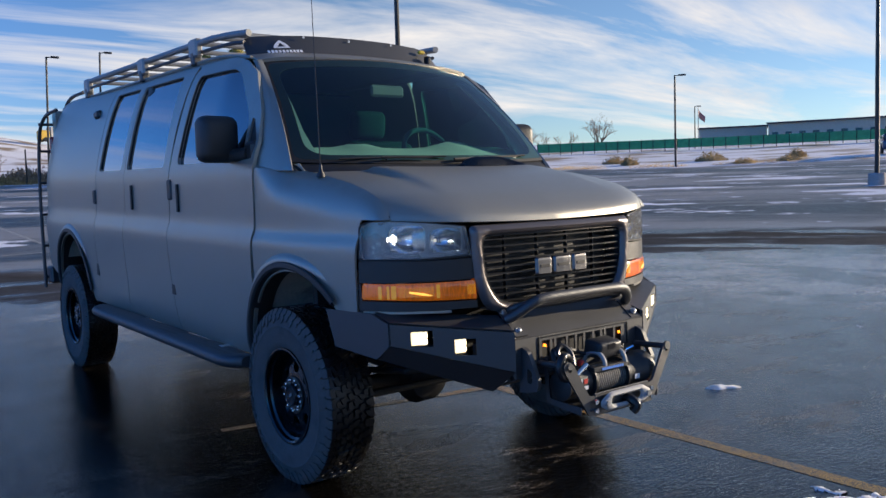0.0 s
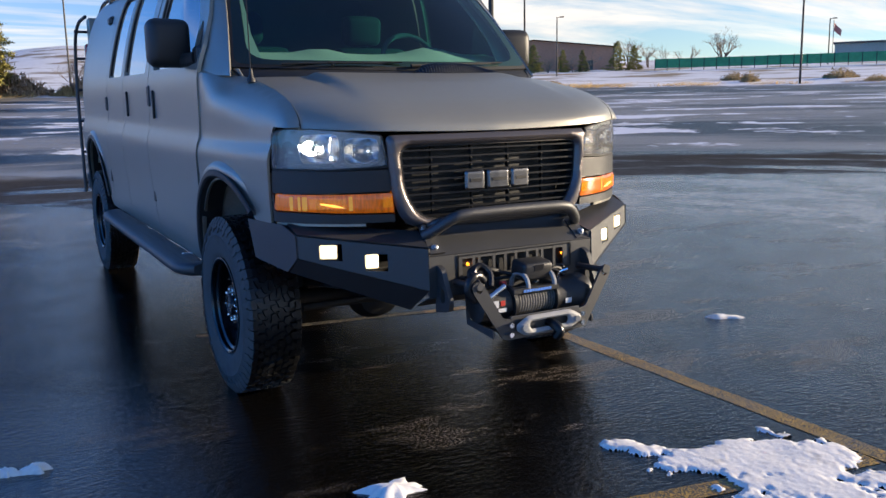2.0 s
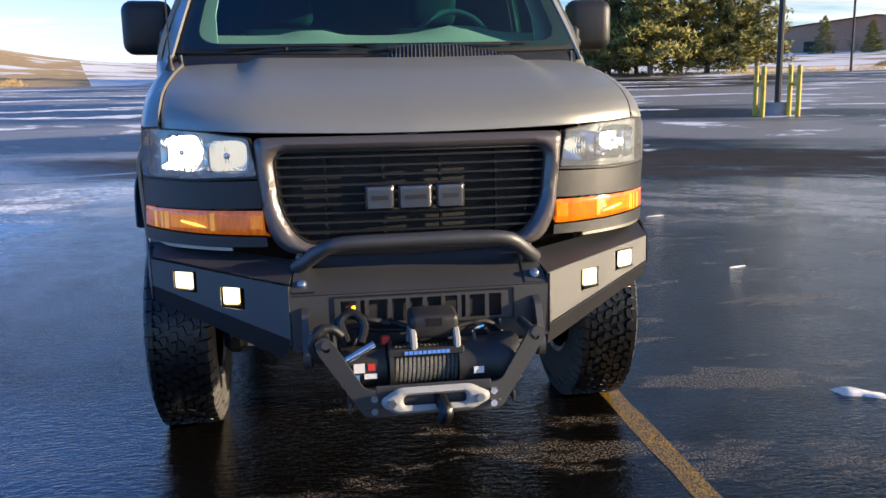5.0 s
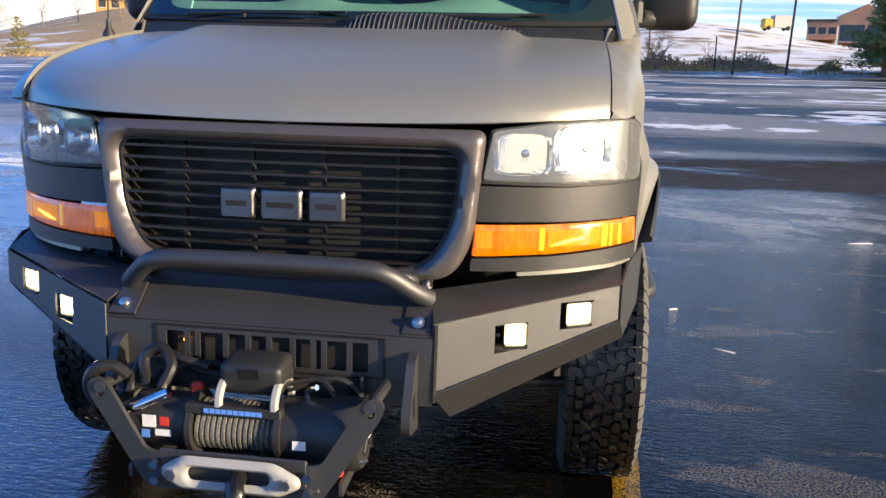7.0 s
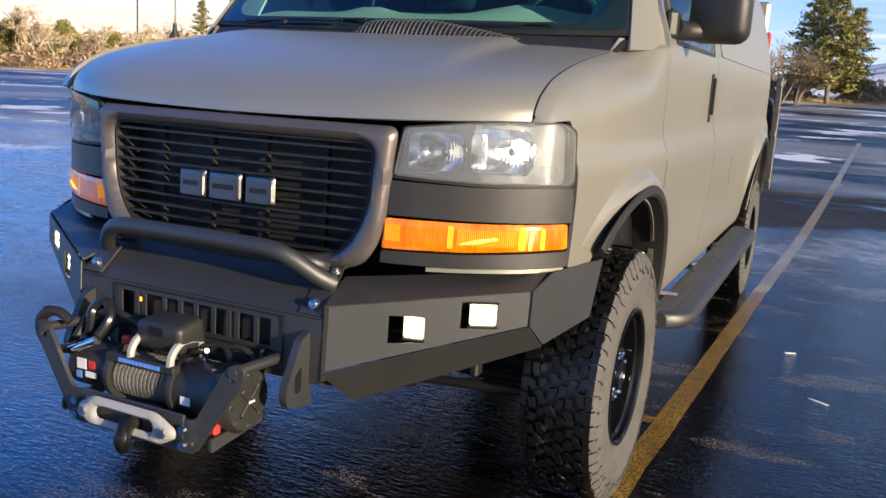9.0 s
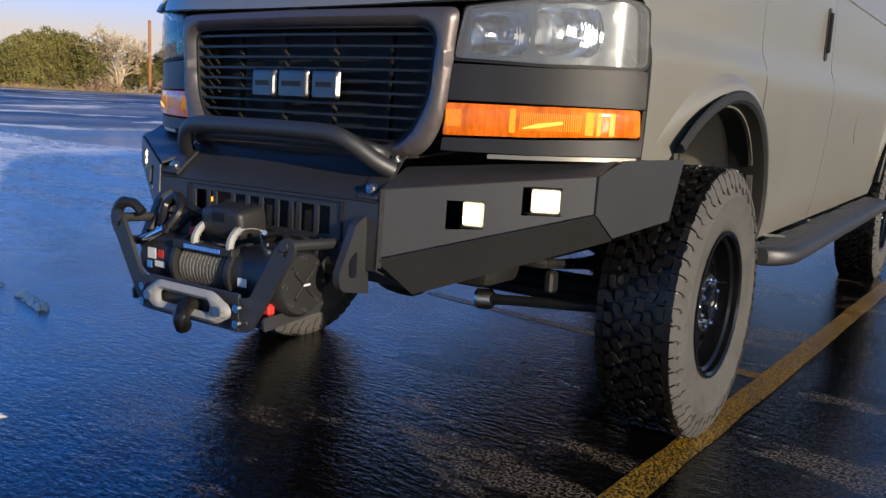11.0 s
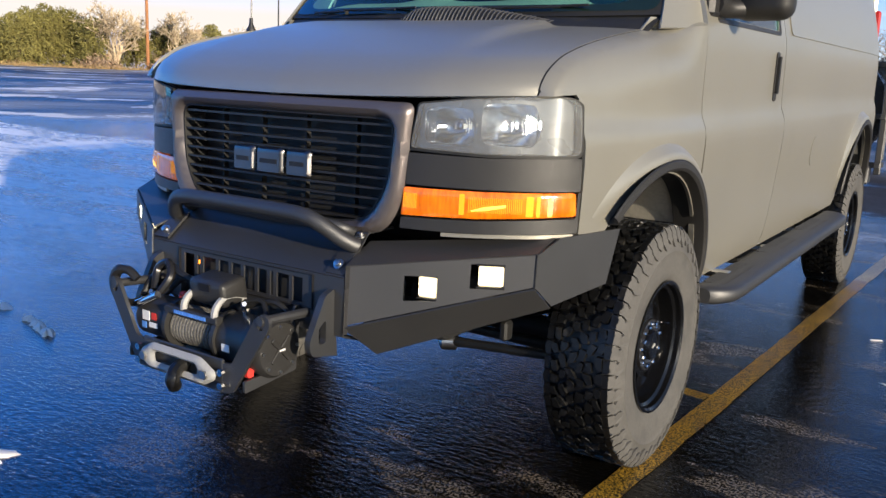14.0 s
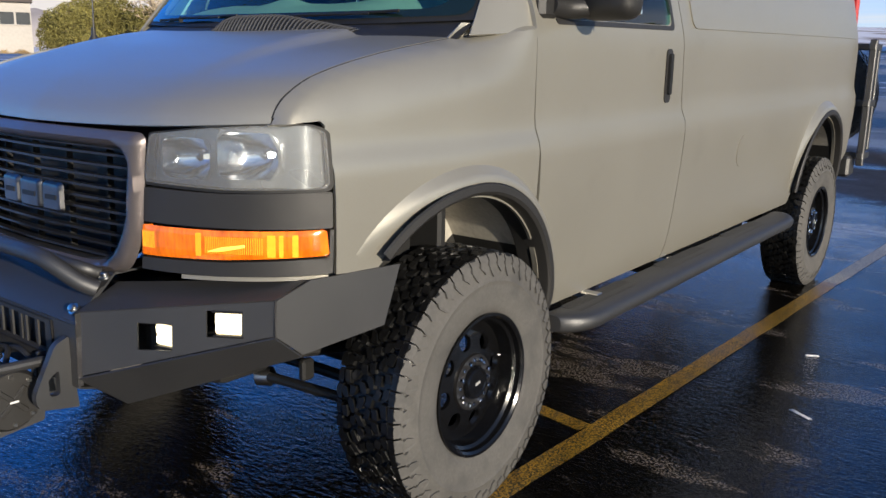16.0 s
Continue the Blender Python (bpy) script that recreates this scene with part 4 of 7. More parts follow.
def juniper(az, r, h, seed):
    """A dense shrub: a short trunk and rounded lobes of small sprays."""
    rnd = random.Random(seed)
    x, y, z = at_ground(az, r)
    t = thing("juniper", "dense olive-brown juniper at the edge of the lot", "bush", "junipers", at=pose(x, y, z - 0.1, 0, 0, rnd.uniform(0, 360)))
    trunk = tube([(0, 0, 0), (0.03, 0.02, h * 0.5), (0, 0, h * 0.9)], [0.035 * h, 0.02 * h, 0.006 * h], 7)
    v, f = [], []
    for i in range(16):
        u = 0.12 + 0.80 * (i + rnd.random()) / 16
        a, q = i * 2.4 + rnd.uniform(-0.5, 0.5), h * 0.34 * (1.08 - u) ** 0.6 * rnd.uniform(0.45, 1.1)
        c = Vector((math.cos(a) * q, math.sin(a) * q, h * u))
        rad = h * rnd.uniform(0.17, 0.27) * (1.15 - 0.5 * u)
        tube([(0, 0, h * u * 0.7), c], [0.012 * h, 0.004 * h], 5, trunk)
        for _ in range(420):
            d = Vector((rnd.gauss(0, 1), rnd.gauss(0, 1), rnd.gauss(0, 0.9))).normalized()
            p = c + d * rad * rnd.uniform(0.55, 1.08)
            g = (d + Vector((rnd.gauss(0, 0.6), rnd.gauss(0, 0.6), rnd.gauss(0.3, 0.5)))).normalized()
            o = g.orthogonal().normalized() * rnd.uniform(0.03, 0.07)
            k = len(v)
            v.extend((p - o, p + o, p + g * rnd.uniform(0.10, 0.24)))
            f.append((k, k + 1, k + 2))
    part("trunk", trunk, BARK, t)
    mesh_ob("crown", v, f, JUNIPER, t, smooth=0)
    return t


for k, (az, r, h) in enumerate(((19.9, 63, 7.5), (21.6, 64.5, 9.5), (23.6, 63, 10.0), (25.5, 65, 10.5), (27.2, 66, 10.0), (28.9, 66, 9.0), (30.3, 67, 8.0), (22.6, 67, 8.5), (20.8, 66, 8.0))):
    pine(az, r, h, 1 + 7 * k, wide=0.40, bare=0.07, dens=34)
pine(-0.2, 62, 7.6, 4, wide=0.40, lean=-3, dens=44)
pine(-1.4, 64, 7.4, 5, wide=0.38, dens=34)
pine(0.9, 66, 6.5, 8, wide=0.36, dens=30)
pine(-41.5, 100, 7.0, 6, wide=0.30)
pine(-35.3, 66, 2.6, 7, wide=0.5, bare=0.02)
for k, (az, r, h) in enumerate(((-62.6, 67, 3.0), (-61.6, 66, 3.6), (-60.6, 67, 4.1), (-59.6, 68, 4.4), (-58.6, 69, 4.2), (-57.6, 67, 3.5), (-54.7, 71, 3.4), (-52.9, 72, 3.7), (-49.8, 80, 4.0), (-47.0, 84, 3.4))):
    juniper(az, r, h, 20 + k)
for k, (az, r, h, st) in enumerate(((-56.05, 67, 6.6, 8), (-52.2, 70, 6.2, 6), (-4.6, 60, 6.5, 5), (-2.9, 59, 6.0, 8), (-1.9, 60, 5.0, 7), (-6.2, 64, 5.5, 4), (48.6, 130, 6.8, 7), (46.4, 135, 5.0, 3), (43.9, 128, 5.0, 4), (42.6, 126, 6.5, 4), (44.8, 128, 4.6, 3), (6.3, 67, 4.2, 3), (5.6, 70, 3.8, 3), (-50.5, 78, 5.5, 3), (-47.8, 76, 5.0, 3), (-45.0, 82, 5.5, 2), (-29, 112, 5.5, 2), (-36.5, 104, 6.0, 3), (-40, 98, 6.0, 3), (-43.2, 92, 6.5, 3), (-46.3, 90, 6.0, 4), (-49.0, 92, 6.0, 3), (-51.8, 88, 6.0, 3), (-44.2, 100, 7, 3), (-38.5, 110, 6.0, 2), (-33.5, 120, 5.5, 1), (-31.5, 118, 5.0, 1), (9.0, 96, 3.0, 2), (40.0, 118, 4.5, 2), (35.3, 116, 3.6, 5), (34.2, 116, 3.4, 5), (37.3, 116, 3.2, 5), (39.0, 116, 3.2, 5))):
    bare_tree(az, r, h, 50 + k, stems=st, mat=PALEBARK if -58 < az < -44 else None)
for k, (az, r, h) in enumerate(((41.9, 118, 4.0), (43.0, 119, 3.4), (33.6, 117, 4.6), (36.3, 117, 3.9), (38.3, 117, 3.1), (39.6, 117, 3.0))):
    pine(az, r, h, 70 + k, wide=0.42, bare=0.0, dens=44, name="evergreen_shrub", label="dark evergreen shrub against a brick wall")
rnd = random.Random(5)
for k in range(26):
    az = rnd.choice((rnd.uniform(33, 66), rnd.uniform(3, 17), rnd.uniform(-66, -45)))
    brush(az, rnd.uniform(64, 72), rnd.uniform(0.6, 1.6), rnd.uniform(0.4, 0.9), 100 + k, DRYGRASS, "clump of dry golden grass in snow")
for k, (az, w, h) in enumerate(((6.4, 1.7, 1.5), (10.0, 1.9, 1.3), (12.1, 1.8, 1.4), (-4.9, 2.6, 2.2), (-3.2, 2.4, 1.8), (-6.5, 2.4, 2.0), (-57, 2, 1.2), (-52, 2.5, 1.8), (-48.5, 3, 2.2), (-46, 3, 2.4), (-43, 3, 2.0), (2.2, 2.2, 1.8))):
    brush(az, 66, w, h, 140 + k)
for k, az in enumerate((-52.0, -50.6, -49.3, -48.0, -46.8, -45.6, -44.2, -42.8, -41.2, -39.5)):
    brush(az, 88 + 3 * (k % 3), 3.4, 3.4 + 0.5 * (k % 2), 160 + k)

x, y, z = at_ground(12.6, 170)
truck = thing("box_truck", "small yellow and white box truck parked on a far road", "truck", at=pose(x, y, z + 1.2, 0, 0, 10))
part("cargo_box", block((3.6, 2.0, 2.2), (1.4, 0, 1.5), 0.05), PALEWALL, truck)
part("cab", block((1.8, 1.9, 1.7), (-1.4, 0, 1.15), 0.2), TRUCKYELLOW, truck)
for wx in (-1.4, 2.2):
    for wy in (-0.9, 0.9):
        part("wheel", lathe([(-0.12, 0.42), (0.12, 0.42)], 14, "y", at=(wx, wy, 0.3)), RUBBER, truck)
x, y, z = at_ground(67.3, 70)
car = thing("parked_car", "dark blue car parked beyond the lot", "car", at=pose(x, y, z, 0, 0, 30))
part("body", block((4.4, 1.75, 0.7), (0, 0, 0.65), 0.18, seg=3), CARBLUE, car)
part("cabin", block((2.5, 1.55, 0.6), (-0.2, 0, 1.2), 0.2, seg=3), WINDOWDARK, car)
for wx in (-1.35, 1.35):
    for wy in (-0.85, 0.85):
        part("wheel", lathe([(-0.1, 0.33), (0.1, 0.33)], 16, "y", at=(wx, wy, 0.33)), RUBBER, car)

# utility pole near the junipers
x, y, z = at_ground(-54.0, 67)
t = thing("utility_pole", "weathered orange-brown wooden utility pole", "utility pole", at=pose(x, y, z - 0.1))
part("pole", tube([(0, 0, 0), (0, 0, 5.5)], [0.13, 0.11], 8), POLEWOOD, t)


# hazy hills on the western skyline
HILLS = material("hazy_hills", (0.33, 0.30, 0.30), 0.95, fine=0.06, coarse=0.008, vary=0.2, dirt=(0.42, 0.39, 0.37), dirt_scale=0.02)
v, f = [], []
for k in range(61):
    a = radians(-92 + 56 * k / 60)
    h = 42 + 9 * noise.noise((k * 0.13, 0, 3)) + 3 * noise.noise((k * 0.6, 2, 3)) - 14 * (k / 60) ** 2
    x, y = 900 * math.sin(a), 900 * math.cos(a)
    for rr, zz in ((0.93, -25), (0.95, h * 0.45), (0.985, h * 0.8), (1.0, h), (1.03, -25)):
        v.append((x * rr, y * rr, zz + 4 * noise.noise((k * 0.4, rr * 30, 1)) * (zz > 0)))
f = [(5 * k + j, 5 * k + j + 1, 5 * k + j + 6, 5 * k + j + 5) for k in range(60) for j in range(4)]
tagged(mesh_ob("backdrop", v, f, HILLS, smooth=80), "low hazy brown hills on the horizon", "hills", kind="structure")

for az, h, m_, r_ in ((-26.3, 7.0, POLEWOOD, 0.13), (-25.1, 6.0, POST, 0.07), (-24.6, 6.5, POST, 0.07), (-23.9, 2.6, POST, 0.06), (9.9, 2.6, POST, 0.06)):
    x, y, z = at_ground(az, 64)
    t = thing("utility_pole", "orange-brown wooden utility pole in dry grass" if m_ is POLEWOOD else "thin dark post at the lot's edge", "utility pole", "poles along the lot", at=pose(x, y, z - 0.1))
    part("pole", tube([(0, 0, 0), (0, 0, h)], [r_, r_ * 0.85], 8), m_, t)

# fringe of dry grass along the edge of the lot
rnd = random.Random(11)
v, f = [], []
for _ in range(1500):
    az = rnd.choice((rnd.uniform(-70, -18), rnd.uniform(-8, 66), rnd.uniform(-8, 66)))
    if noise.noise((az * 0.35, 1.0, 0.0)) < -0.15:
        continue
    r = 63.2 + abs(rnd.gauss(0, 1.3))
    x, y, z = at_ground(az, r)
    h = rnd.uniform(0.15, 0.55) * (0.7 + 0.6 * noise.noise((az * 0.8, 4.0, 0.0)))
    for _ in range(9):
        px, py = x + rnd.gauss(0, 0.22), y + rnd.gauss(0, 0.22)
        k = len(v)
        v += [(px - 0.025, py - 0.01, z - 0.03), (px + 0.025, py + 0.01, z - 0.03), (px + rnd.gauss(0, 0.12), py + rnd.gauss(0, 0.12), z + h * rnd.uniform(0.6, 1.1))]
        f.append((k, k + 1, k + 2))
tagged(mesh_ob("grass_fringe", v, f, DRYGRASS, smooth=0), "dry golden grass along the snowy lot edge", "grass", kind="stuff")


# ---- the van: nose towards -y, driver side +x, ground at z = 0 ----
van = thing("van", "lifted matte tan-grey full-size van with black steel bumper, mud tyres", "van")
RAKE = 0.014
side_x = knots([(0.50, 0.930), (0.58, 0.955), (0.66, 0.975), (0.85, 0.992), (1.05, 1.006), (1.17, 1.010), (1.20, 1.004), (1.25, 0.986), (1.30, 0.983), (1.52, 0.983),
                (1.60, 0.973), (1.75, 0.945), (1.95, 0.897), (2.10, 0.848), (2.20, 0.795), (2.26, 0.742), (2.30, 0.69)])


def taper(y):
    t = 1.0
    if y < 0.3:
        t -= 0.070 * ((0.3 - y) / 0.72) ** 2
    if y > 4.2:
        t -= 0.07 * ((y - 4.2) / 0.9) ** 2.4
    return t


def side(sx):
    """Maps (y, z) to the body side; sx is -1 for the passenger side."""
    def f(y, z):
        lean = 1 - 0.10 * max(0, min(1, (1.05 - y) / 0.5)) * max(0, min(1, (z - 1.6) / 0.55)) if z > 1.6 else 1
        return (sx * side_x(z) * taper(y) * lean, y, z + RAKE * max(0, y))
    return f


# hood
def nose_y(x):
    """Plan line of the van's nose."""
    return nose_curve(abs(x))


nose_curve = knots([(0.0, -0.722), (0.20, -0.714), (0.40, -0.700), (0.53, -0.682), (0.66, -0.640), (0.75, -0.594), (0.84, -0.528), (0.90, -0.462), (0.925, -0.424), (0.936, -0.400)])
hood_rise = knots([(0.0, 0.0), (0.012, 0.034), (0.05, 0.074), (0.15, 0.124), (0.40, 0.184), (0.66, 0.226), (0.90, 0.258)])


def hood_map(x, y):
    t = max(0, y - nose_y(x))
    u = abs(x) / 0.84
    z = 1.275 + 0.027 * u * u + hood_rise(t)
    z += 0.028 * (1 - u * u) * min(1, t / 0.4)
    b = min(1, max(0, (0.585 - abs(x)) / 0.055))
    z += 0.022 * b * b * (3 - 2 * b) * min(1, max(0, (t - 0.10) / 0.5))
    return (x, y, z)


def hood_back(x):
    return -0.055 + 0.26 * (x / 0.84) ** 2


def seam_z(y):
    """Height of the line between hood and fender."""
    return hood_map(0.8395, y)[2] - 0.002 - RAKE * max(0, y)


def fender_map(sx):
    def f(y, z):
        base = side_x(z) * taper(y)
        top = seam_z(y)
        rad = 0.17 if y > -0.3 else 0.17 - 0.10 * min(1, (-0.3 - y) / 0.23)
        d = (top - z) / rad
        if d < 1:
            t = min(1.0, 1 - d)
            k = min(1, max(0, (y - 0.19) / 0.29))
            want = 0.8435 + max(0, base - 0.8435) * k * k * (3 - 2 * k)
            base -= max(0, base - want) * (1 - math.sqrt(max(0, 1 - t * t)))
        return (sx * base, y, z + RAKE * max(0, y))
    return f


def arc(cy, cz, r, a0, a1, n=24, flat=1.0):
    return [(cy + r * math.cos(radians(a0 + (a1 - a0) * k / n)), cz + flat * r * math.sin(radians(a0 + (a1 - a0) * k / n))) for k in range(n + 1)]


FRONT_ARCH, REAR_ARCH = (0.10, 0.59, 0.47), (4.02, 0.62, 0.47)
for sx in (-1, 1):
    s = side(sx)
    # fender: headlamp edge to door seam
    cy, cz, r = FRONT_ARCH
    top = [(y, seam_z(y)) for y in [0.485 - 0.012 * k for k in range(80)] + [-0.475, -0.487, -0.498, -0.507, -0.514, -0.52, -0.526, -0.533]]
    low_front = [(-0.533, 1.303), (-0.47, 1.309), (-0.425, 1.311), (-0.413, 1.30), (-0.400, 1.10), (-0.392, 0.905), (cy + r * math.cos(radians(139)), cz + r * math.sin(radians(139)))]
    sheet("fender", top + low_front + arc(cy, cz, r, 137, 36, 30) + [(0.485, 0.90)], [], fender_map(sx), PAINT, van, 0.018, 0.012)
    # front door with its window
    door = sheet("front_door", [(0.486, 1.575)] + [(0.492, 1.20), (0.505, 1.00)] + arc(cy, cz, r + 0.002, 30, -4, 8) + [(0.60, 0.575), (1.655, 0.575), (1.685, 0.80), (1.705, 1.20), (1.680, 1.57), (1.63, 1.80), (1.555, 2.15), (1.50, 2.205), (1.02, 2.200), (0.88, 2.165), (0.74, 2.092), (0.563, 1.862), (0.486, 1.70)],
                 [rounded([(0.625, 1.605), (1.565, 1.605), (1.475, 2.10), (1.45, 2.135), (0.96, 2.125), (0.88, 2.085), (0.665, 1.83)], [0.01, 0.05, 0.05, 0.05, 0.05, 0.05, 0.05]),
                  [(0.520, 1.613), (0.605, 1.607), (0.632, 1.83), (0.600, 1.82), (0.520, 1.71)]], s, PAINT, van, 0.05, 0.02)
    sheet("window_pane", rounded([(0.62, 1.60), (1.57, 1.60), (1.48, 2.10), (1.45, 2.14), (0.955, 2.13), (0.875, 2.09), (0.66, 1.832)], 0.03), [], lambda y, z, s=s, sx=sx: (Vector(s(y, z)) + Vector((-sx * 0.004, 0, 0))), PRIVACY if sx < 0 else GLASS, door, 0.06, 0.004)
    sheet("mirror_sail", [(0.515, 1.609), (0.61, 1.603), (0.637, 1.836), (0.597, 1.826), (0.515, 1.712)], [], lambda y, z, s=s, sx=sx: (Vector(s(y, z)) + Vector((-sx * 0.004, 0, 0))), TRIM, door, 0.06, 0.01)
    sheet("window_seal", rounded([(0.608, 1.585), (1.59, 1.585), (1.495, 2.12), (1.45, 2.152), (0.955, 2.142), (0.865, 2.096), (0.648, 1.836)], 0.03),
          [rounded([(0.625, 1.603), (1.565, 1.603), (1.475, 2.10), (1.45, 2.135), (0.96, 2.125), (0.88, 2.085), (0.665, 1.83)], 0.03)], lambda y, z, s=s, sx=sx: (Vector(s(y, z)) + Vector((sx * 0.003, 0, 0))), TRIM, door, 0.06, 0.012)
    hy = 1.535
    sheet("door_handle", rounded([(hy - 0.028, 1.285), (hy + 0.030, 1.285), (hy + 0.030, 1.51), (hy - 0.028, 1.51)], 0.026), [], lambda y, z, s=s, sx=sx: Vector(s(y, z)) + Vector((sx * 0.005, 0, 0)), TRIM, door, 0.03, 0.01)
    sheet("handle_pull", rounded([(hy - 0.012, 1.32), (hy + 0.014, 1.32), (hy + 0.014, 1.49), (hy - 0.012, 1.49)], 0.012), [], lambda y, z, s=s, sx=sx: Vector(s(y, z)) + Vector((sx * 0.018, 0, 0)), DARK, door, 0.03, 0.014)
    ry, rz, rr = REAR_ARCH
    quarter_end = [(5.10, 0.78), (5.10, 1.60), (5.06, 2.10), (5.0, 2.26)]
    if sx < 0:
        # two hinged cargo doors, each with a dark pane, then the quarter panel
        for name, y0, y1, wy, lean in (("cargo_door", 1.712, 2.585, (1.79, 2.53), -0.055), ("cargo_door", 2.592, 3.285, (2.645, 3.19), -0.09)):
            seam_a = [(y0 - 0.15, 2.205), (y0 - 0.06, 1.85), (y0 - 0.022, 1.57), (y0, 1.2), (y0 - 0.02, 0.8), (y0 - 0.05, 0.575)]
            if y0 > 2:
                seam_a = [(y0 - 0.09, 2.205), (y0 - 0.055, 1.9), (y0 - 0.02, 1.57), (y0, 1.25), (y0, 0.8), (y0 + 0.04, 0.575)]
            seam_b = [(y1 + 0.04, 0.575), (y1, 0.8), (y1, 1.25), (y1 - 0.02, 1.57), (y1 - 0.055, 1.9), (y1 - 0.09, 2.205)]
            hole = rounded([(wy[0], 1.595), (wy[1], 1.595), (wy[1] + lean, 2.165), (wy[0] + lean * 0.7, 2.165)], 0.03)
            cd = sheet(name, seam_a + seam_b, [hole], s, PAINT, van, 0.05, 0.02)
            sheet("window_pane", rounded([(wy[0] - 0.004, 1.59), (wy[1] + 0.004, 1.59), (wy[1] + lean + 0.004, 2.17), (wy[0] + lean * 0.7 - 0.004, 2.17)], 0.03), [], lambda y, z, s=s: Vector(s(y, z)) + Vector((0.004, 0, 0)), PRIVACY, cd, 0.06, 0.006)
            sheet("window_seal", rounded([(wy[0] - 0.012, 1.583), (wy[1] + 0.012, 1.583), (wy[1] + lean + 0.012, 2.178), (wy[0] + lean * 0.7 - 0.012, 2.178)], 0.036), [hole], lambda y, z, s=s: Vector(s(y, z)) + Vector((-0.002, 0, 0)), DARK, cd, 0.06, 0.008)
            if y0 < 2:
                hy2 = 2.405
                sheet("door_handle", rounded([(hy2 - 0.028, 1.285), (hy2 + 0.030, 1.285), (hy2 + 0.030, 1.51), (hy2 - 0.028, 1.51)], 0.026), [], lambda y, z, s=s: Vector(s(y, z)) + Vector((-0.006, 0, 0)), TRIM, cd, 0.03, 0.01)
                sheet("handle_pull", rounded([(hy2 - 0.012, 1.32), (hy2 + 0.014, 1.32), (hy2 + 0.014, 1.49), (hy2 - 0.012, 1.49)], 0.012), [], lambda y, z, s=s: Vector(s(y, z)) + Vector((-0.018, 0, 0)), DARK, cd, 0.03, 0.014)
                for hz in (1.46, 0.86):
                    part("hinge", block((0.03, 0.07, 0.13), (-0.998, 1.675, hz + 0.02), 0.01), TRIM, cd)
            else:
                for hz in (1.42, 0.86):
                    part("hinge", block((0.03, 0.07, 0.11), (-1.0, 3.30, hz + 0.03), 0.01), TRIM, cd)
        start = [(3.205, 2.205), (3.24, 1.9), (3.272, 1.57), (3.292, 1.25), (3.292, 0.8), (3.332, 0.575)]
    else:
        start = [(1.562, 2.205), (1.637, 1.80), (1.687, 1.57), (1.712, 1.20), (1.692, 0.80), (1.662, 0.575)]
    quarter = start + [(ry - rr * 1.01, 0.575)] + arc(ry, rz, rr, 180, 8, 32) + [(4.62, 0.70)] + quarter_end
    q = sheet("quarter_panel", quarter, [], s, PAINT, van, 0.06, 0.02)
    # pressed outline of the blanked-off side window
    y_in = 3.37 if sx < 0 else 1.79
    press = rounded([(y_in, 1.60), (4.98, 1.60), (4.94, 2.14), (y_in - 0.09, 2.14)], 0.05)
    sheet("pressed_panel", press, [], lambda y, z, s=s, sx=sx: Vector(s(y, z)) + Vector((sx * 0.006, 0, 0)), PAINT, q, 0.06, 0.012)
    if sx > 0:
        sheet("fuel_door", [(2.50 + 0.085 * math.cos(a), 1.0 + 0.085 * math.sin(a)) for a in (6.283 * k / 24 for k in range(24))], [], lambda y, z, s=s: Vector(s(y, z)) + Vector((0.003, 0, 0)), PAINT, q, 0.05, 0.004)
    else:
        part("side_camera", block((0.10, 0.12, 0.07), (-0.865, 3.48, 2.10), 0.02), TRIM, q)
    # wheel flares: painted skirt, then a dark return lip
    for (fy, fz, fr), sill in ((FRONT_ARCH, 0.0), (REAR_ARCH, 0.0)):
        a0, a1 = (140, -5) if fy < 1 else (176, -5)
        n = 40
        v, f = [], []
        prof = [(0.105, -0.004), (0.092, 0.006), (0.078, 0.024), (0.064, 0.034), (0.050, 0.036)]
        lip = [(0.048, 0.036), (0.044, 0.042), (0.022, 0.044), (0.012, 0.036), (0.006, 0.0), (0.004, -0.08)]
        for name, rows, mt in (("wheel_flare", prof, PAINT), ("flare_lip", lip, TRIM)):
            v, f = [], []
            for k in range(n + 1):
                a = radians(a0 + (a1 - a0) * k / n) if name == "wheel_flare" else radians(a0 - 4 * (fy < 1) + (a1 - a0 + 4 * (fy < 1)) * k / n)
                ease = min(1.0, 3.5 * k / n, 9 * (n - k) / n + 0.25) if name == "wheel_flare" else 1.0
                for dr, dx in rows:
                    y, z = fy + (fr + dr) * math.cos(a), fz + (fr + dr) * math.sin(a)
                    base = side_x(min(z, 1.16)) * taper(y)
                    v.append((sx * (base + dx * (ease if dx > 0 else 1)), y, z + RAKE * max(0, y)))
            m = len(rows)
            f = [(k * m + j, (k + 1) * m + j, (k + 1) * m + j + 1, k * m + j + 1) for k in range(n) for j in range(m - 1)]
            mesh_ob(name, v, f, mt, van)
    # wheel wells
    for (fy, fz, fr) in (FRONT_ARCH, REAR_ARCH):
        n = 24
        hi_a = 128 if fy < 1 else 172
        for name, mt, k0, k1 in (("wheel_well", LINER, 0, 19), ("splash_liner", DARK, 19, n)):
            v = []
            for k in range(k0, k1 + 1):
                a = radians(hi_a - (hi_a - 4) * k / n)
                for xx in (0.955, 0.62):
                    v.append((sx * xx, fy + (fr + 0.02) * math.cos(a), fz + (fr + 0.02) * math.sin(a)))
            m = k1 - k0
            f = [(2 * k, 2 * k + 1, 2 * k + 3, 2 * k + 2) for k in range(m)]
            v.append((sx * 0.62, fy, fz))
            f += [(2 * m + 2, 2 * k + 1, 2 * k + 3) for k in range(m)]
            mesh_ob(name, v, f, mt, van, smooth=50)

# roof
roof_edge = 0.742


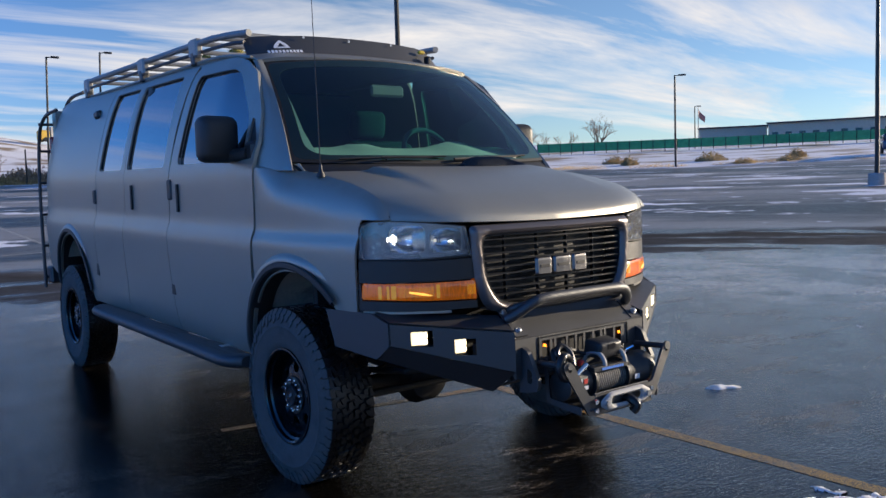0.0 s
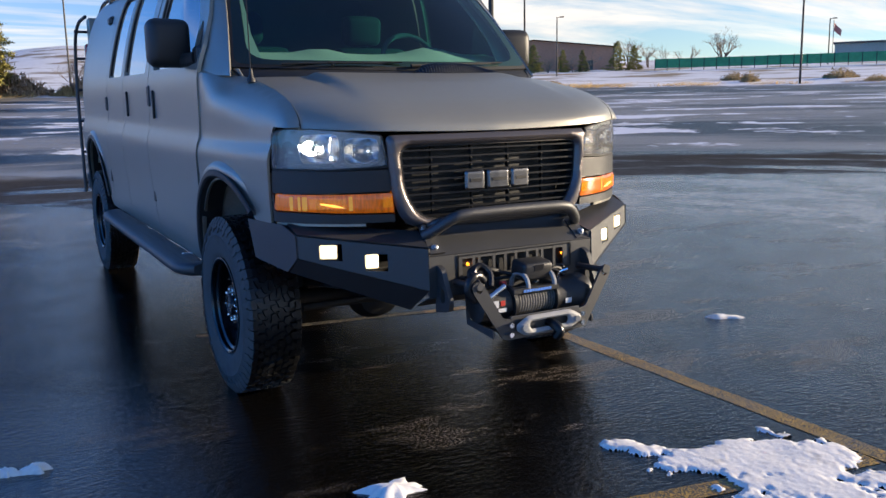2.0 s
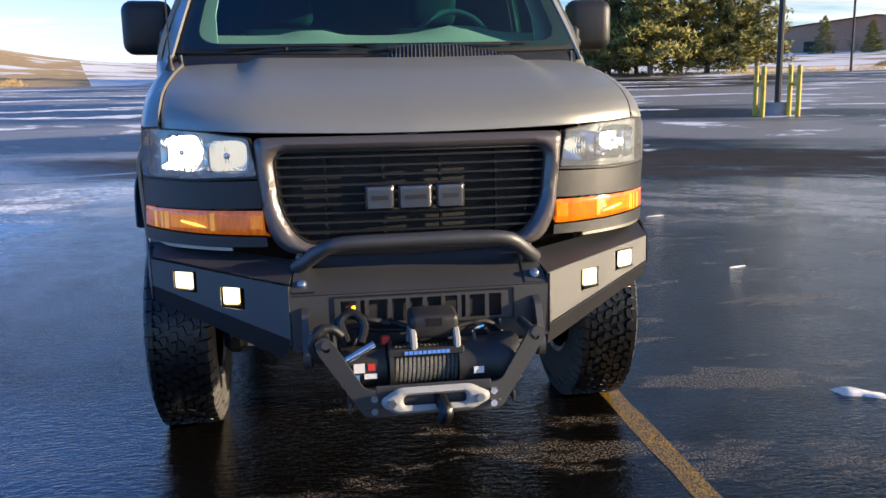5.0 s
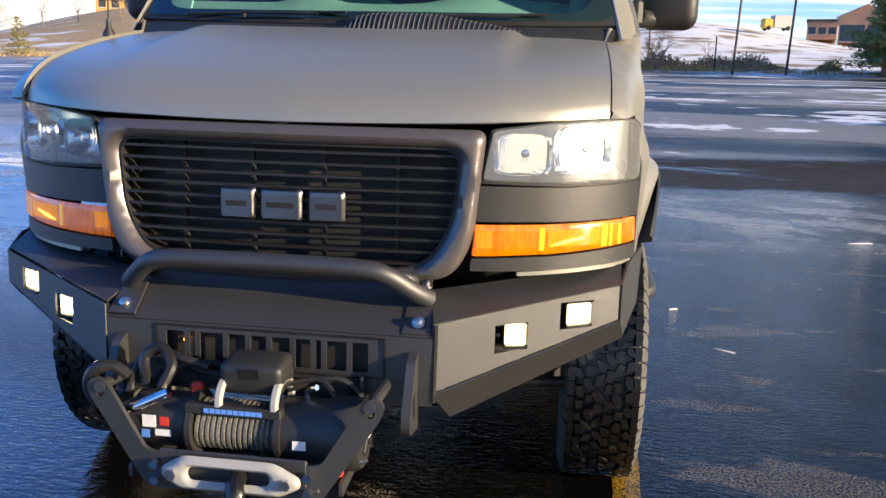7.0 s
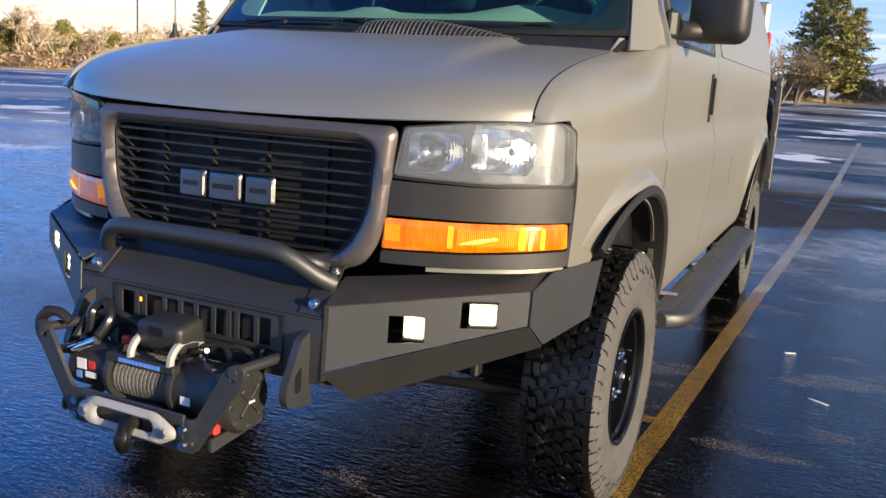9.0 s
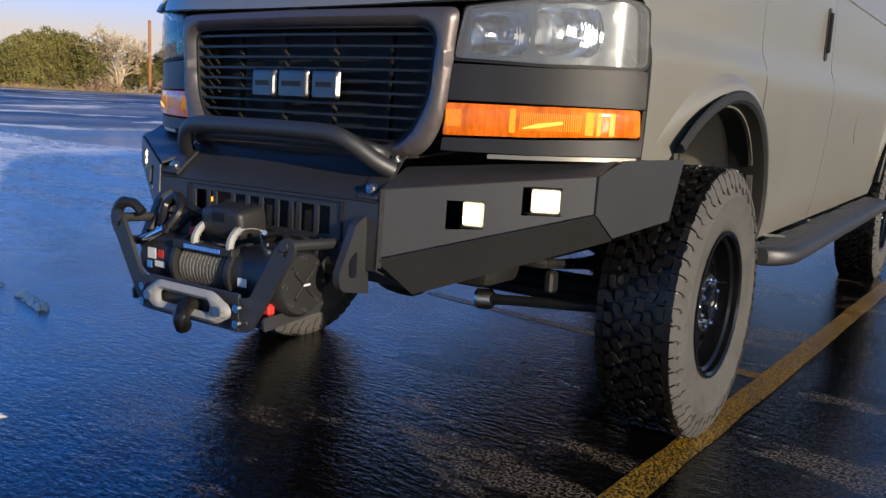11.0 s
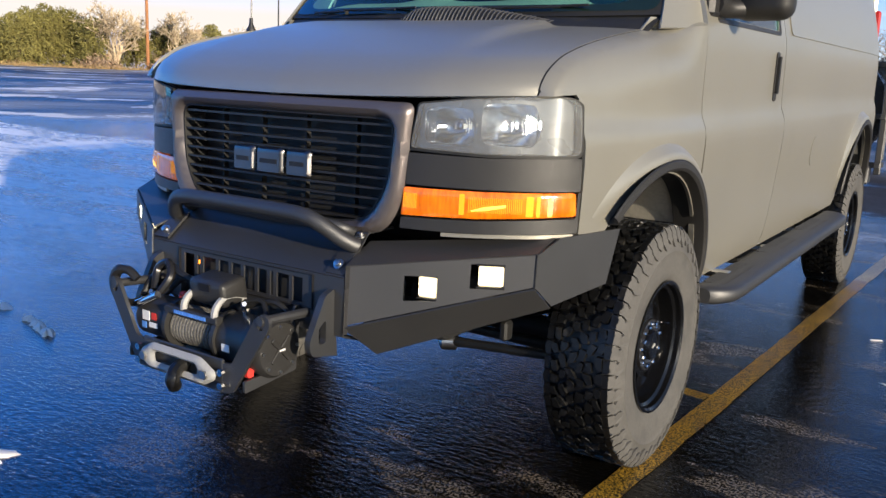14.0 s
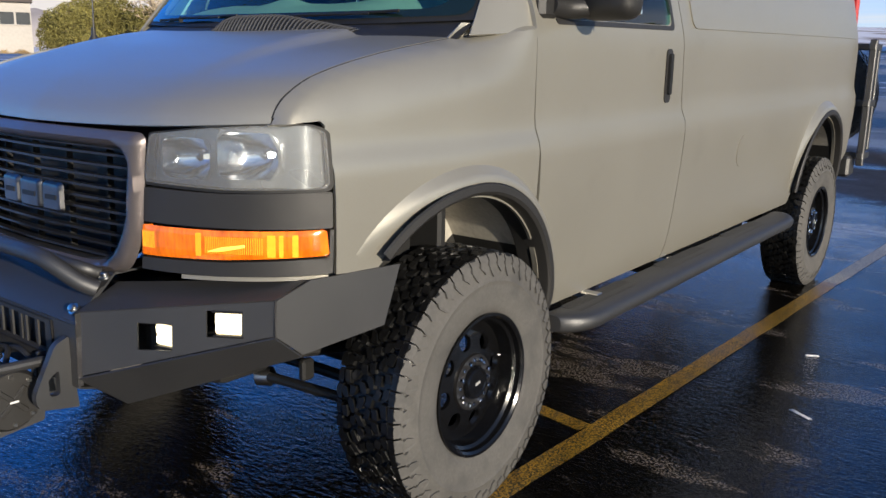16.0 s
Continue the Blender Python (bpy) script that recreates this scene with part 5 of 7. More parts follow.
def roof_map(x, y):
    u = abs(x) / roof_edge
    z = 2.315 - 0.035 * u * u - 0.022 * u ** 8
    if y < 1.5:
        z -= 0.105 * ((1.5 - y) / 0.75) ** 2
    if y > 4.6:
        z -= 0.05 * ((y - 4.6) / 0.5) ** 2
    return (x, y, z + RAKE * y)


head = [(-0.742 + 1.484 * k / 14, 0.735 + 0.12 * (-1 + 2 * k / 14) ** 2) for k in range(15)]
sheet("roof", head + [(0.742, 5.05), (-0.742, 5.05)], [], roof_map, PAINT, van, 0.09, 0.02)
for sx in (-1, 1):
    v = []
    rail = [(sx * 0.752, y, roof_map(0.74, y)[2] + 0.0) for y in np.linspace(0.95, 5.05, 30)]
    part("drip_rail", tube(rail, 0.012, 6), PAINT, van)


# gutter strip that closes the gap between roof and body side
for sx in (-1, 1):
    def gutter(y, v, sx=sx):
        a, b = Vector(roof_map(sx * 0.742, y)) - Vector((0, 0, 0.004)), Vector(side(sx)(y, 2.195))
        return a.lerp(b, v) + Vector((sx * 0.006, 0, 0.006)) * math.sin(math.pi * v)
    sheet("gutter", [(0.855, 0), (5.04, 0), (5.0, 1), (0.98, 1)], [], gutter, PAINT, van, 0.25, 0.006)


def hood_grid(x, v):
    s = (v / 0.9) ** 2.2
    y0 = nose_y(x) + 0.001
    return hood_map(x, y0 + (hood_back(x) - y0) * s)


sheet("hood", [(-0.8395, 0), (0.8395, 0), (0.8395, 0.9), (-0.8395, 0.9)], [], hood_grid, PAINT, van, 0.03, 0.012)


# dark gap strips under the lines between hood and fenders
for sx in (-1, 1):
    line = [Vector(hood_map(0.8415, y)) + Vector((0, 0, -0.006)) for y in [-0.52 + 0.015 * k for k in range(50)]]
    part("hood_gap", tube([(sx * p.x, p.y, p.z) for p in line], 0.0055, 6), DARK, van)


# cowl and windscreen
def ws(u, v):
    b = Vector((0.885 * u, 0.075 + 0.195 * u * u, 1.575 + 0.022 * u * u))
    t = Vector((0.735 * u, 0.745 + 0.11 * u * u, 2.225 - 0.045 * u * u))
    p = b.lerp(t, v)
    return p + Vector((0, -0.045, 0.03)) * math.sin(math.pi * v) * (1 - 0.4 * u * u)


def cowl(u, v):
    x = 0.86 * u
    a = Vector((x, hood_back(x) - 0.03, hood_map(max(-0.836, min(0.836, x)), hood_back(x))[2] - 0.022))
    return a.lerp(ws(u, 0.0) + Vector((0, 0.02, -0.004)), v) + Vector((0, 0, 0.006 * math.sin(math.pi * v)))


sheet("cowl", [(-1, 0), (1, 0), (1, 1), (-1, 1)], [], cowl, DARK, van, 0.12, 0.008)


# raised air intake at the foot of the windscreen, covered with upright ribs
vent_top = knots([(-0.02, 1.556), (0.03, 1.590), (0.09, 1.600), (0.25, 1.602), (0.37, 1.588), (0.47, 1.572), (0.56, 1.556)])


def vent_skin(x, v, lift=0.0):
    """v runs from the hood's edge up over the crest and down to the glass."""
    y0, z0 = hood_back(x) - 0.012, hood_map(x, hood_back(x))[2] - 0.012
    crest = max(z0 + 0.004, vent_top(x))
    if v < 0.6:
        k = v / 0.6
        return Vector((x, y0 + 0.050 * k, z0 + (crest - z0) * math.sin(k * math.pi / 2) + lift))
    k = (v - 0.6) / 0.4
    return Vector((x, y0 + 0.050 + 0.045 * k, crest - 0.012 * k * k + lift))


vent = sheet("cowl_vent", [(-0.02, 0), (0.56, 0), (0.56, 1), (-0.02, 1)], [], vent_skin, DARK, van, 0.04, 0.004, "black plastic air intake with upright ribs")
for k in range(36):
    x = -0.012 + 0.0160 * k
    part("vent_rib", tube([vent_skin(x + 0.012 * v, v, 0.0025) for v in (0.0, 0.12, 0.25, 0.4, 0.6, 0.9)], 0.0032, 5), VENTRIB, vent)
screen = sheet("windscreen", rounded([(-0.985, 0.02), (0.985, 0.02), (0.975, 0.965), (-0.975, 0.965)], 0.06), [], ws, GLASS, van, 0.12, 0.0)
screen.visible_shadow = False
sheet("windscreen_band", [(-1, 0), (1, 0), (1, 1), (-1, 1)], [rounded([(-0.915, 0.062), (0.915, 0.062), (0.925, 0.90), (-0.925, 0.90)], 0.13)], lambda u, v: ws(u, v) + Vector((0, 0.004, -0.003)), DARK, van, 0.1, 0.004)
pillar_line = knots([(-0.1, 0.480), (0.0, 0.480), (0.21, 0.482), (0.475, 0.555), (0.865, 0.730), (1.0, 0.835)])
for sx in (-1, 1):
    def pillar(u, v, sx=sx):
        a = ws(sx, v) + Vector((0, 0.0, 0.003))
        yy = pillar_line(v)
        zz = 1.575 + 0.595 * v
        b = Vector(side(sx)(yy + 0.035, zz)) - Vector((sx * 0.009, 0, 0))
        p = a.lerp(b, u)
        return p + Vector((sx * 0.008, -0.006, 0.0)) * math.sin(math.pi * u)
    sheet("a_pillar", [(0, -0.085), (1, -0.03), (1, 1.0), (0, 1.0)], [], pillar, PAINT, van, 0.12, 0.01)
    # wiper
    pts = [ws(sx * 0.0 - 0.45 + (0.45 if sx > 0 else -0.02), 0.02), ws(0.30 if sx > 0 else -0.50, 0.035), ws(0.62 if sx > 0 else -0.16, 0.035)]
    wp = part("wiper", tube([p + Vector((0, -0.02, 0.004)) for p in pts], [0.009, 0.006, 0.004], 6), DARK, van)
    part("wiper_blade", tube([ws(-0.75 + (0.78 if sx > 0 else 0), 0.02) + Vector((0, -0.014, 0.004)), ws(-0.05 + (0.78 if sx > 0 else 0), 0.045) + Vector((0, -0.014, 0.004))], 0.005, 5), DARK, wp)

for sx in (-1, 1):
    sheet("pillar_trim", [(0.80, 0.03), (0.985, 0.03), (0.985, 0.95), (0.90, 0.95), (0.86, 0.30)], [], lambda u, v, sx=sx: ws(sx * u, v) + Vector((0, 0.05 + 0.10 * (0.985 - u), -0.03)), DASH, van, 0.08, 0.01, "pale green-grey inner pillar trim")

for sx in (-1, 1):
    def corner(y, v, sx=sx):
        k = (y - 0.185) / 0.30
        low = Vector(fender_map(sx)(y, seam_z(y)))
        p0, p1 = ws(sx * 0.97, 0.0) + Vector((0, -0.02, -0.012)), Vector(side(sx)(0.50, 1.575))
        return low.lerp(p0.lerp(p1, max(0, min(1, k))) + Vector((-sx * 0.004, 0, 0)), v)
    sheet("cowl_corner", [(0.185, 0), (0.485, 0), (0.485, 1), (0.185, 1)], [], corner, PAINT, van, 0.05, 0.006)

# firewall, floor and rear close the cabin
part("firewall", block((1.66, 0.04, 0.95), (0, 0.20, 1.06), 0.01), DARK, van)
part("floor_pan", block((1.76, 4.75, 0.08), (0, 2.65, 0.66), 0.02), DARK, van)
part("rear_wall", block((1.72, 0.05, 1.55), (0, 5.05, 1.50), 0.05), PAINT, van)
part("bulkhead", block((1.70, 0.04, 1.50), (0, 2.4, 1.46), 0.02), CABIN, van)
part("engine_bay", block((1.45, 0.45, 0.5), (0, -0.05, 1.02), 0.02), DARK, van)
for sx in (-1, 1):
    part("frame_rail", block((0.09, 5.2, 0.16), (sx * 0.42, 2.3, 0.60), 0.01), DARK, van)


def dash(u, v):
    p = ws(u * 0.985, 0.01)
    return Vector((p.x, p.y + 0.02 + 0.44 * v, p.z - 0.035 + 0.13 * v + 0.02 * math.sin(3.1 * v) + 0.045 * math.exp(-((u - 0.45) / 0.2) ** 2) * v * v + 0.03 * math.exp(-((u + 0.35) / 0.12) ** 2) * v * v))


sheet("dashboard", [(-1, 0), (1, 0), (1, 1), (-1, 1)], [], dash, DASH, van, 0.12, 0.02)
part("dash_front", block((1.66, 0.05, 0.50), (0, 0.62, 1.34), 0.02), CABIN, van)
wheel = bmesh.new()
ring = [(0.42 + 0.185 * math.cos(a), 0.86 + 0.185 * math.sin(a) * 0.45, 1.66 + 0.185 * math.sin(a) * 0.88) for a in (6.2832 * k / 28 for k in range(29))]
tube(ring, 0.016, 8, wheel)
tube([(0.25, 0.85, 1.65), (0.59, 0.85, 1.65)], 0.02, 6, wheel)
part("steering_wheel", wheel, CABIN, van)
for x in (-0.42, 0.42):
    seat = part("seat", block((0.54, 0.16, 0.72), (x, 1.50, 1.42), 0.06, (10, 0, 0), seg=3), SEATCLOTH, van)
    part("headrest", block((0.28, 0.11, 0.20), (x, 1.58, 1.90), 0.05, (8, 0, 0), seg=3), SEATCLOTH, seat)
    part("seat_cushion", block((0.54, 0.52, 0.16), (x, 1.24, 1.06), 0.06, seg=3), SEATCLOTH, seat)
part("rear_view_mirror", block((0.24, 0.03, 0.07), (0.0, 0.70, 2.03), 0.015), CABIN, van)


# ---- nose: grille, lamps ----
def nose(x, z, out=0.0):
    d = 0.02 * (z - 1.1)
    k = (nose_y(x + 0.004) - nose_y(x - 0.004)) / 0.008
    n = Vector((k, -1, 0)).normalized()
    return Vector((x, nose_y(x) + d, z)) + n * out


def on_nose(out):
    return lambda x, z: nose(x, z, out)


outer = rounded([(-0.530, 1.270), (-0.505, 0.985), (-0.455, 0.885), (-0.30, 0.862), (0.30, 0.862), (0.455, 0.885), (0.505, 0.985), (0.530, 1.270)], [0.03, 0.06, 0.08, 0.06, 0.06, 0.08, 0.06, 0.03])
inner = rounded([(-0.470, 1.222), (-0.452, 1.02), (-0.385, 0.915), (-0.28, 0.898), (0.28, 0.898), (0.385, 0.915), (0.452, 1.02), (0.470, 1.222)], [0.05, 0.06, 0.08, 0.05, 0.05, 0.08, 0.06, 0.05])


def loop_gap(p, loop):
    return min((Vector(p) - a).length if (b - a).length < 1e-6 else (Vector(p) - (a + (b - a) * max(0, min(1, (Vector(p) - a).dot(b - a) / (b - a).length_squared)))).length
               for a, b in ((Vector(loop[i]), Vector(loop[(i + 1) % len(loop)])) for i in range(len(loop))))


def surround(x, z):
    d = min(loop_gap((x, z), outer), loop_gap((x, z), inner))
    return nose(x, z, 0.002 + 0.026 * math.sin(min(1, d / 0.020) * math.pi / 2))


v, f = sheet_mesh(outer, [inner], surround, 0.014, 0.01)
sur = mesh_ob("grille_surround", v, f, SURROUND, van, "bronze-grey satin grille surround", 50)
inset = rounded([(-0.475, 1.228), (-0.456, 1.02), (-0.388, 0.910), (-0.28, 0.893), (0.28, 0.893), (0.388, 0.910), (0.456, 1.02), (0.475, 1.228)], 0.05)
sheet("grille_wall", inner, [[(x * 0.985, 1.06 + (z - 1.06) * 0.975) for x, z in inner]], on_nose(0.004), DARK, sur, 0.05, 0.085)
sheet("radiator", inset, [], on_nose(-0.085), DARK, sur, 0.08, 0.01)


def half_width(z):
    pts = [(p[0], p[1]) for p in inner if p[0] > 0]
    pts.sort(key=lambda p: p[1])
    return float(np.interp(z, [p[1] for p in pts], [p[0] for p in pts]))


for k in range(10):
    z = 0.918 + 0.0315 * k
    w = half_width(z) - 0.004
    sheet("grille_slat", [(-w, z - 0.0035), (w, z - 0.0035), (w, z + 0.0035), (-w, z + 0.0035)], [], on_nose(-0.001), SLAT, sur, 0.08, 0.022)
for x in (-0.30, -0.10, 0.10, 0.30):
    sheet("grille_rib", [(x - 0.004, 0.905), (x + 0.004, 0.905), (x + 0.004, 1.215), (x - 0.004, 1.215)], [], on_nose(-0.045), DARK, sur, 0.2, 0.02)
# three plain chrome badge blocks on the grille
for x0, x1 in ((-0.168, -0.068), (-0.056, 0.060), (0.072, 0.172)):
    zc, hh = 1.062, 0.044
    shape = rounded([(x0, zc - hh), (x1, zc - hh), (x1, zc + hh), (x0, zc + hh)], 0.014)
    badge = sheet("badge_block", shape, [], lambda x, z, shape=shape: nose(x, z, 0.010 + 0.012 * min(1, loop_gap((x, z), shape) / 0.008)), BADGE, sur, 0.006, 0.022)
    sheet("badge_inset", [(x0 + 0.022, zc - 0.007), (x1 - 0.022, zc - 0.007), (x1 - 0.022, zc + 0.007), (x0 + 0.022, zc + 0.007)], [], on_nose(0.0245), DARK, badge, 0.03, 0.002)

for sx in (-1, 1):
    def lamp_edge(pts, sx=sx):
        return [(sx * x, z) for x, z in pts]
    lens_pts = [(0.522, 1.143), (0.545, 1.268), (0.68, 1.287), (0.80, 1.299), (0.905, 1.301), (0.925, 1.284), (0.930, 1.15), (0.925, 1.138), (0.74, 1.134)]
    head_l = sheet("headlamp", rounded(lamp_edge([(0.514, 1.135), (0.540, 1.272), (0.68, 1.291), (0.80, 1.303), (0.909, 1.304), (0.930, 1.288), (0.935, 1.145), (0.930, 1.130), (0.74, 1.126)]), 0.012), [rounded(lamp_edge(lens_pts), 0.012)], on_nose(0.002), DARK, van, 0.03, 0.02)
    sheet("lens", rounded(lamp_edge(lens_pts), 0.012), [], lambda x, z: nose(x, z, 0.005 + 0.004 * math.sin(math.pi * max(0, min(1, (z - 1.135) / 0.16)))), LENS, head_l, 0.03, 0.0)
    chambers = ((0.782, 1.218, 0.069, 0.061, 0.022, 0.115, BULB), (0.624, 1.207, 0.072, 0.054, 0.021, 0.110, RUNNING))

    def panel(x, z):
        return nose(x, z, -0.030 if abs(x) < 0.855 else -0.030 + 0.020 * math.sin(math.pi * min(1, (abs(x) - 0.855) / 0.07)))

    def ring(cx, cz, w, h, grow=0.0, count=48):
        out = []
        for k in range(count):
            a = 2 * math.pi * k / count
            q = (abs(math.cos(a)) ** 5 + abs(math.sin(a)) ** 5) ** -0.2
            out.append((sx * (cx + (w + grow) * q * math.cos(a)), cz + (h + grow) * q * math.sin(a)))
        return out
    sheet("lamp_panel", lamp_edge(lens_pts), [ring(*c[:4]) for c in chambers], panel, LAMPBACK, head_l, 0.025, 0.006, "satin silver lamp panel")
    for cx, cz, w, h, focus, deep, bulb_mat in chambers:
        sheet("chamber_rim", ring(cx, cz, w, h, 0.0035), [ring(cx, cz, w, h)], lambda x, z: panel(x, z) + Vector((0, -0.004, 0)), LAMPBACK, head_l, 0.03, 0.004)
        rows, nn = 16, 64
        y_back = nose_y(cx) + deep
        loop, v = ring(cx, cz, w, h, 0.0, nn), []
        for jj in range(rows + 1):
            t = jj / rows
            for x_, z_ in loop:
                dx, dz = (x_ - sx * cx) * t, (z_ - cz) * t
                flute = 0.0009 * math.cos(2 * math.pi * dx / 0.010) * min(1, 2 * t)
                v.append(Vector((sx * cx + dx, y_back - (dx * dx + dz * dz) / (4 * focus) + flute, cz + dz)))
        v += [panel(x_, z_) for x_, z_ in loop]
        f = [(jj * nn + k, (jj + 1) * nn + k, (jj + 1) * nn + (k + 1) % nn, jj * nn + (k + 1) % nn) for jj in range(rows + 1) for k in range(nn)]
        rf = mesh_ob("reflector", v, f, BOWL, head_l, "fluted chrome reflector bowl", 50)
        part("bulb", lathe([(-0.012, 0.002), (-0.010, 0.006), (0.004, 0.008), (0.012, 0.006)], 14, "y", at=(sx * cx, y_back - focus, cz)), bulb_mat, rf)
        part("bulb_cap", lathe([(-0.006, 0.004), (-0.004, 0.011), (0.004, 0.012), (0.005, 0.010)], 16, "y", at=(sx * cx, y_back - focus - 0.022, cz)), CHROME, rf)
    sheet("filler_panel", rounded([(sx * 0.510, 1.036), (sx * 0.517, 1.128), (sx * 0.74, 1.124), (sx * 0.933, 1.130), (sx * 0.934, 1.04), (sx * 0.933, 1.034), (sx * 0.72, 1.034)], 0.004), [], on_nose(0.004), TRIM, van, 0.03, 0.03, "black textured plastic filler panel")
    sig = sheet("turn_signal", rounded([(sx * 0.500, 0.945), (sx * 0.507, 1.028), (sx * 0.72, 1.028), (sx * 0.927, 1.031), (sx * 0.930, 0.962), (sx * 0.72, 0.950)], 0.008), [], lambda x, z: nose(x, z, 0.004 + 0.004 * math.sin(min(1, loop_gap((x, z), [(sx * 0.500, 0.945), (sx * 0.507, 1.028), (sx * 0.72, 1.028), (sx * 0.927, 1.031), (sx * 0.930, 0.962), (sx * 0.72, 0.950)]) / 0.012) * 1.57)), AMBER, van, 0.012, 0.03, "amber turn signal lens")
    # bright spot of the lens, drawn as a glowing streak on its face
    part("signal_bulb", tube([nose(sx * 0.700, 0.972, 0.0075), nose(sx * 0.735, 0.980, 0.0085), nose(sx * 0.785, 0.990, 0.0075)], [0.0015, 0.006, 0.004], 10), AMBERSTREAK, sig, "glowing amber streak on the signal lens")
    # ribs and flutes carry the lens's sunlit streaks in their brighter, glowing colour
    for xx, wide in ((0.676, 0.007), (0.838, 0.008), (0.856, 0.004), (0.880, 0.005)):
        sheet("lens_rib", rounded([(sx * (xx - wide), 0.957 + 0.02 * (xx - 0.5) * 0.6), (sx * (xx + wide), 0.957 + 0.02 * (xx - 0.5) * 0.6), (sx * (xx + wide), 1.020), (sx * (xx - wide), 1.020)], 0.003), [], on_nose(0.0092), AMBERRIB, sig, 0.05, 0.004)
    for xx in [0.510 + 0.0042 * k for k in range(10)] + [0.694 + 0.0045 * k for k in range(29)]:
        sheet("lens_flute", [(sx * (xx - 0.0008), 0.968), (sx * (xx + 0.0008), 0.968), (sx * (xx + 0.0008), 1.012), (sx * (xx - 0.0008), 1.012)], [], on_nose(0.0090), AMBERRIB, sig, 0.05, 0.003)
    sheet("valance", [(sx * 0.62, 0.890), (sx * 0.930, 0.897), (sx * 0.930, 0.908), (sx * 0.62, 0.901)], [], on_nose(-0.004), PAINT, van, 0.05, 0.01, "body-coloured strip below the turn signal")
    sheet("lower_trim", rounded([(sx * 0.497, 0.905), (sx * 0.500, 0.938), (sx * 0.72, 0.943), (sx * 0.930, 0.955), (sx * 0.931, 1.03), (sx * 0.935, 1.03), (sx * 0.934, 0.912), (sx * 0.72, 0.905)], 0.004), [], on_nose(0.003), TRIM, van, 0.03, 0.05)


# ---- wheels ----
def wall_x(r):
    """Half width of the tyre at a radius."""
    return float(np.interp(r, [0.236, 0.27, 0.30, 0.345, 0.385, 0.412, 0.428, 0.440], [0.112, 0.126, 0.131, 0.133, 0.128, 0.120, 0.112, 0.104]))


def tyre_meshes():
    half = [(0.110, 0.238), (0.120, 0.246), (0.126, 0.27), (0.131, 0.30), (0.1325, 0.33), (0.1330, 0.346), (0.1350, 0.349), (0.1350, 0.352), (0.1325, 0.355), (0.128, 0.385), (0.119, 0.410), (0.104, 0.424), (0.055, 0.430)]
    prof = [(-x, r) for x, r in half] + [(x, r) for x, r in reversed(half)]
    bm = lathe(prof, 84, "x", closed=True)
    me = bpy.data.meshes.new("tyre")
    bmesh.ops.recalc_face_normals(bm, faces=bm.faces)
    bm.to_mesh(me)
    bm.free()
    me.polygons.foreach_set("use_smooth", [True] * len(me.polygons))
    me.materials.append(SIDEWALL)
    me.materials.append(RUBBER)
    for p in me.polygons:
        p.material_index = 1 if math.hypot(p.center.y, p.center.z) > 0.414 else 0
    rnd = random.Random(3)
    v, f, mats = [], [], []

    def lug(a, x, da, dx, skew, r0=0.424, r1=0.4425):
        k = len(v)
        corners = [(-1, -0.75), (-0.45, -1), (0.8, -1), (1, -0.3), (1, 0.8), (0.3, 1), (-0.8, 1), (-1, 0.1)]
        wob = [(rnd.uniform(-0.34, 0.26), rnd.uniform(-0.30, 0.22)) for _ in corners]
        tip = rnd.uniform(-0.0015, 0.001)
        for r, sh in ((r0, 1.06), (r1 + tip, 0.88)):
            for ci, (cu, cv) in enumerate(corners):
                cu, cv = cu + wob[ci][0], cv + wob[ci][1]
                xx = x + dx * cu * sh + skew * cv
                aa = a + da * cv * sh
                rr = r - 0.05 * max(0, abs(xx) - 0.085)
                v.append((xx, rr * math.cos(aa), rr * math.sin(aa)))
        n = len(corners)
        f.append(tuple(range(k + n, k + 2 * n)))
        mats.append(0)
        for i in range(n):
            f.append((k + i, k + (i + 1) % n, k + n + (i + 1) % n, k + n + i))
            mats.append(0)

    def shoulder(a, st, sgn, long_):
        """A lug that wraps from the tread on to the sidewall."""
        low = 0.366 if long_ else 0.380
        loop = [(-0.46, 0.4405), (0.44, 0.4405), (0.47, 0.418), (0.62, 0.402), (0.40, low + 0.012), (0.20, low), (-0.16, low + 0.010), (-0.36, 0.398), (-0.20, 0.409), (-0.44, 0.420)]
        k, n = len(v), len(loop)
        for lift, sh in ((-0.012, 1.03), (0.0075, 0.97)):
            for u, r in loop:
                aa = a + st * (u * sh + rnd.uniform(-0.02, 0.02))
                rr = r - (0.003 if lift > 0 and r > 0.43 else 0)
                v.append((sgn * (wall_x(rr) + lift), rr * math.cos(aa), rr * math.sin(aa)))
        f.append(tuple(range(k + n, k + 2 * n)))
        mats.append(1)
        for i in range(n):
            f.append((k + i, k + (i + 1) % n, k + n + (i + 1) % n, k + n + i))
            mats.append(1 if i not in (0, 9, 1) else 0)
    N = 56
    st = 2 * math.pi / N
    for i in range(N):
        a = i * st
        for q_, xx in enumerate((-0.078, -0.047, -0.0155, 0.0155, 0.047, 0.078)):
            jit = rnd.uniform(-0.10, 0.10) * st
            lug(a + st * (0.5 * (q_ % 2) + 0.17 * q_) + jit, xx + rnd.uniform(-0.004, 0.004), st * rnd.uniform(0.30, 0.44), 0.0138, rnd.choice((-1, 1)) * rnd.uniform(0.002, 0.007))
        for sgn in (-1, 1):
            o = 0.5 * st * (sgn > 0)
            lug(a + o, sgn * 0.1035, st * (0.43 if i % 2 else 0.36), 0.0125, 0.0, 0.415, 0.4415)
            shoulder(a + o, st, sgn, i % 2)
    tm = bpy.data.meshes.new("tread")
    tm.from_pydata(v, [], f)
    tm.materials.append(RUBBER)
    tm.materials.append(SIDEWALL)
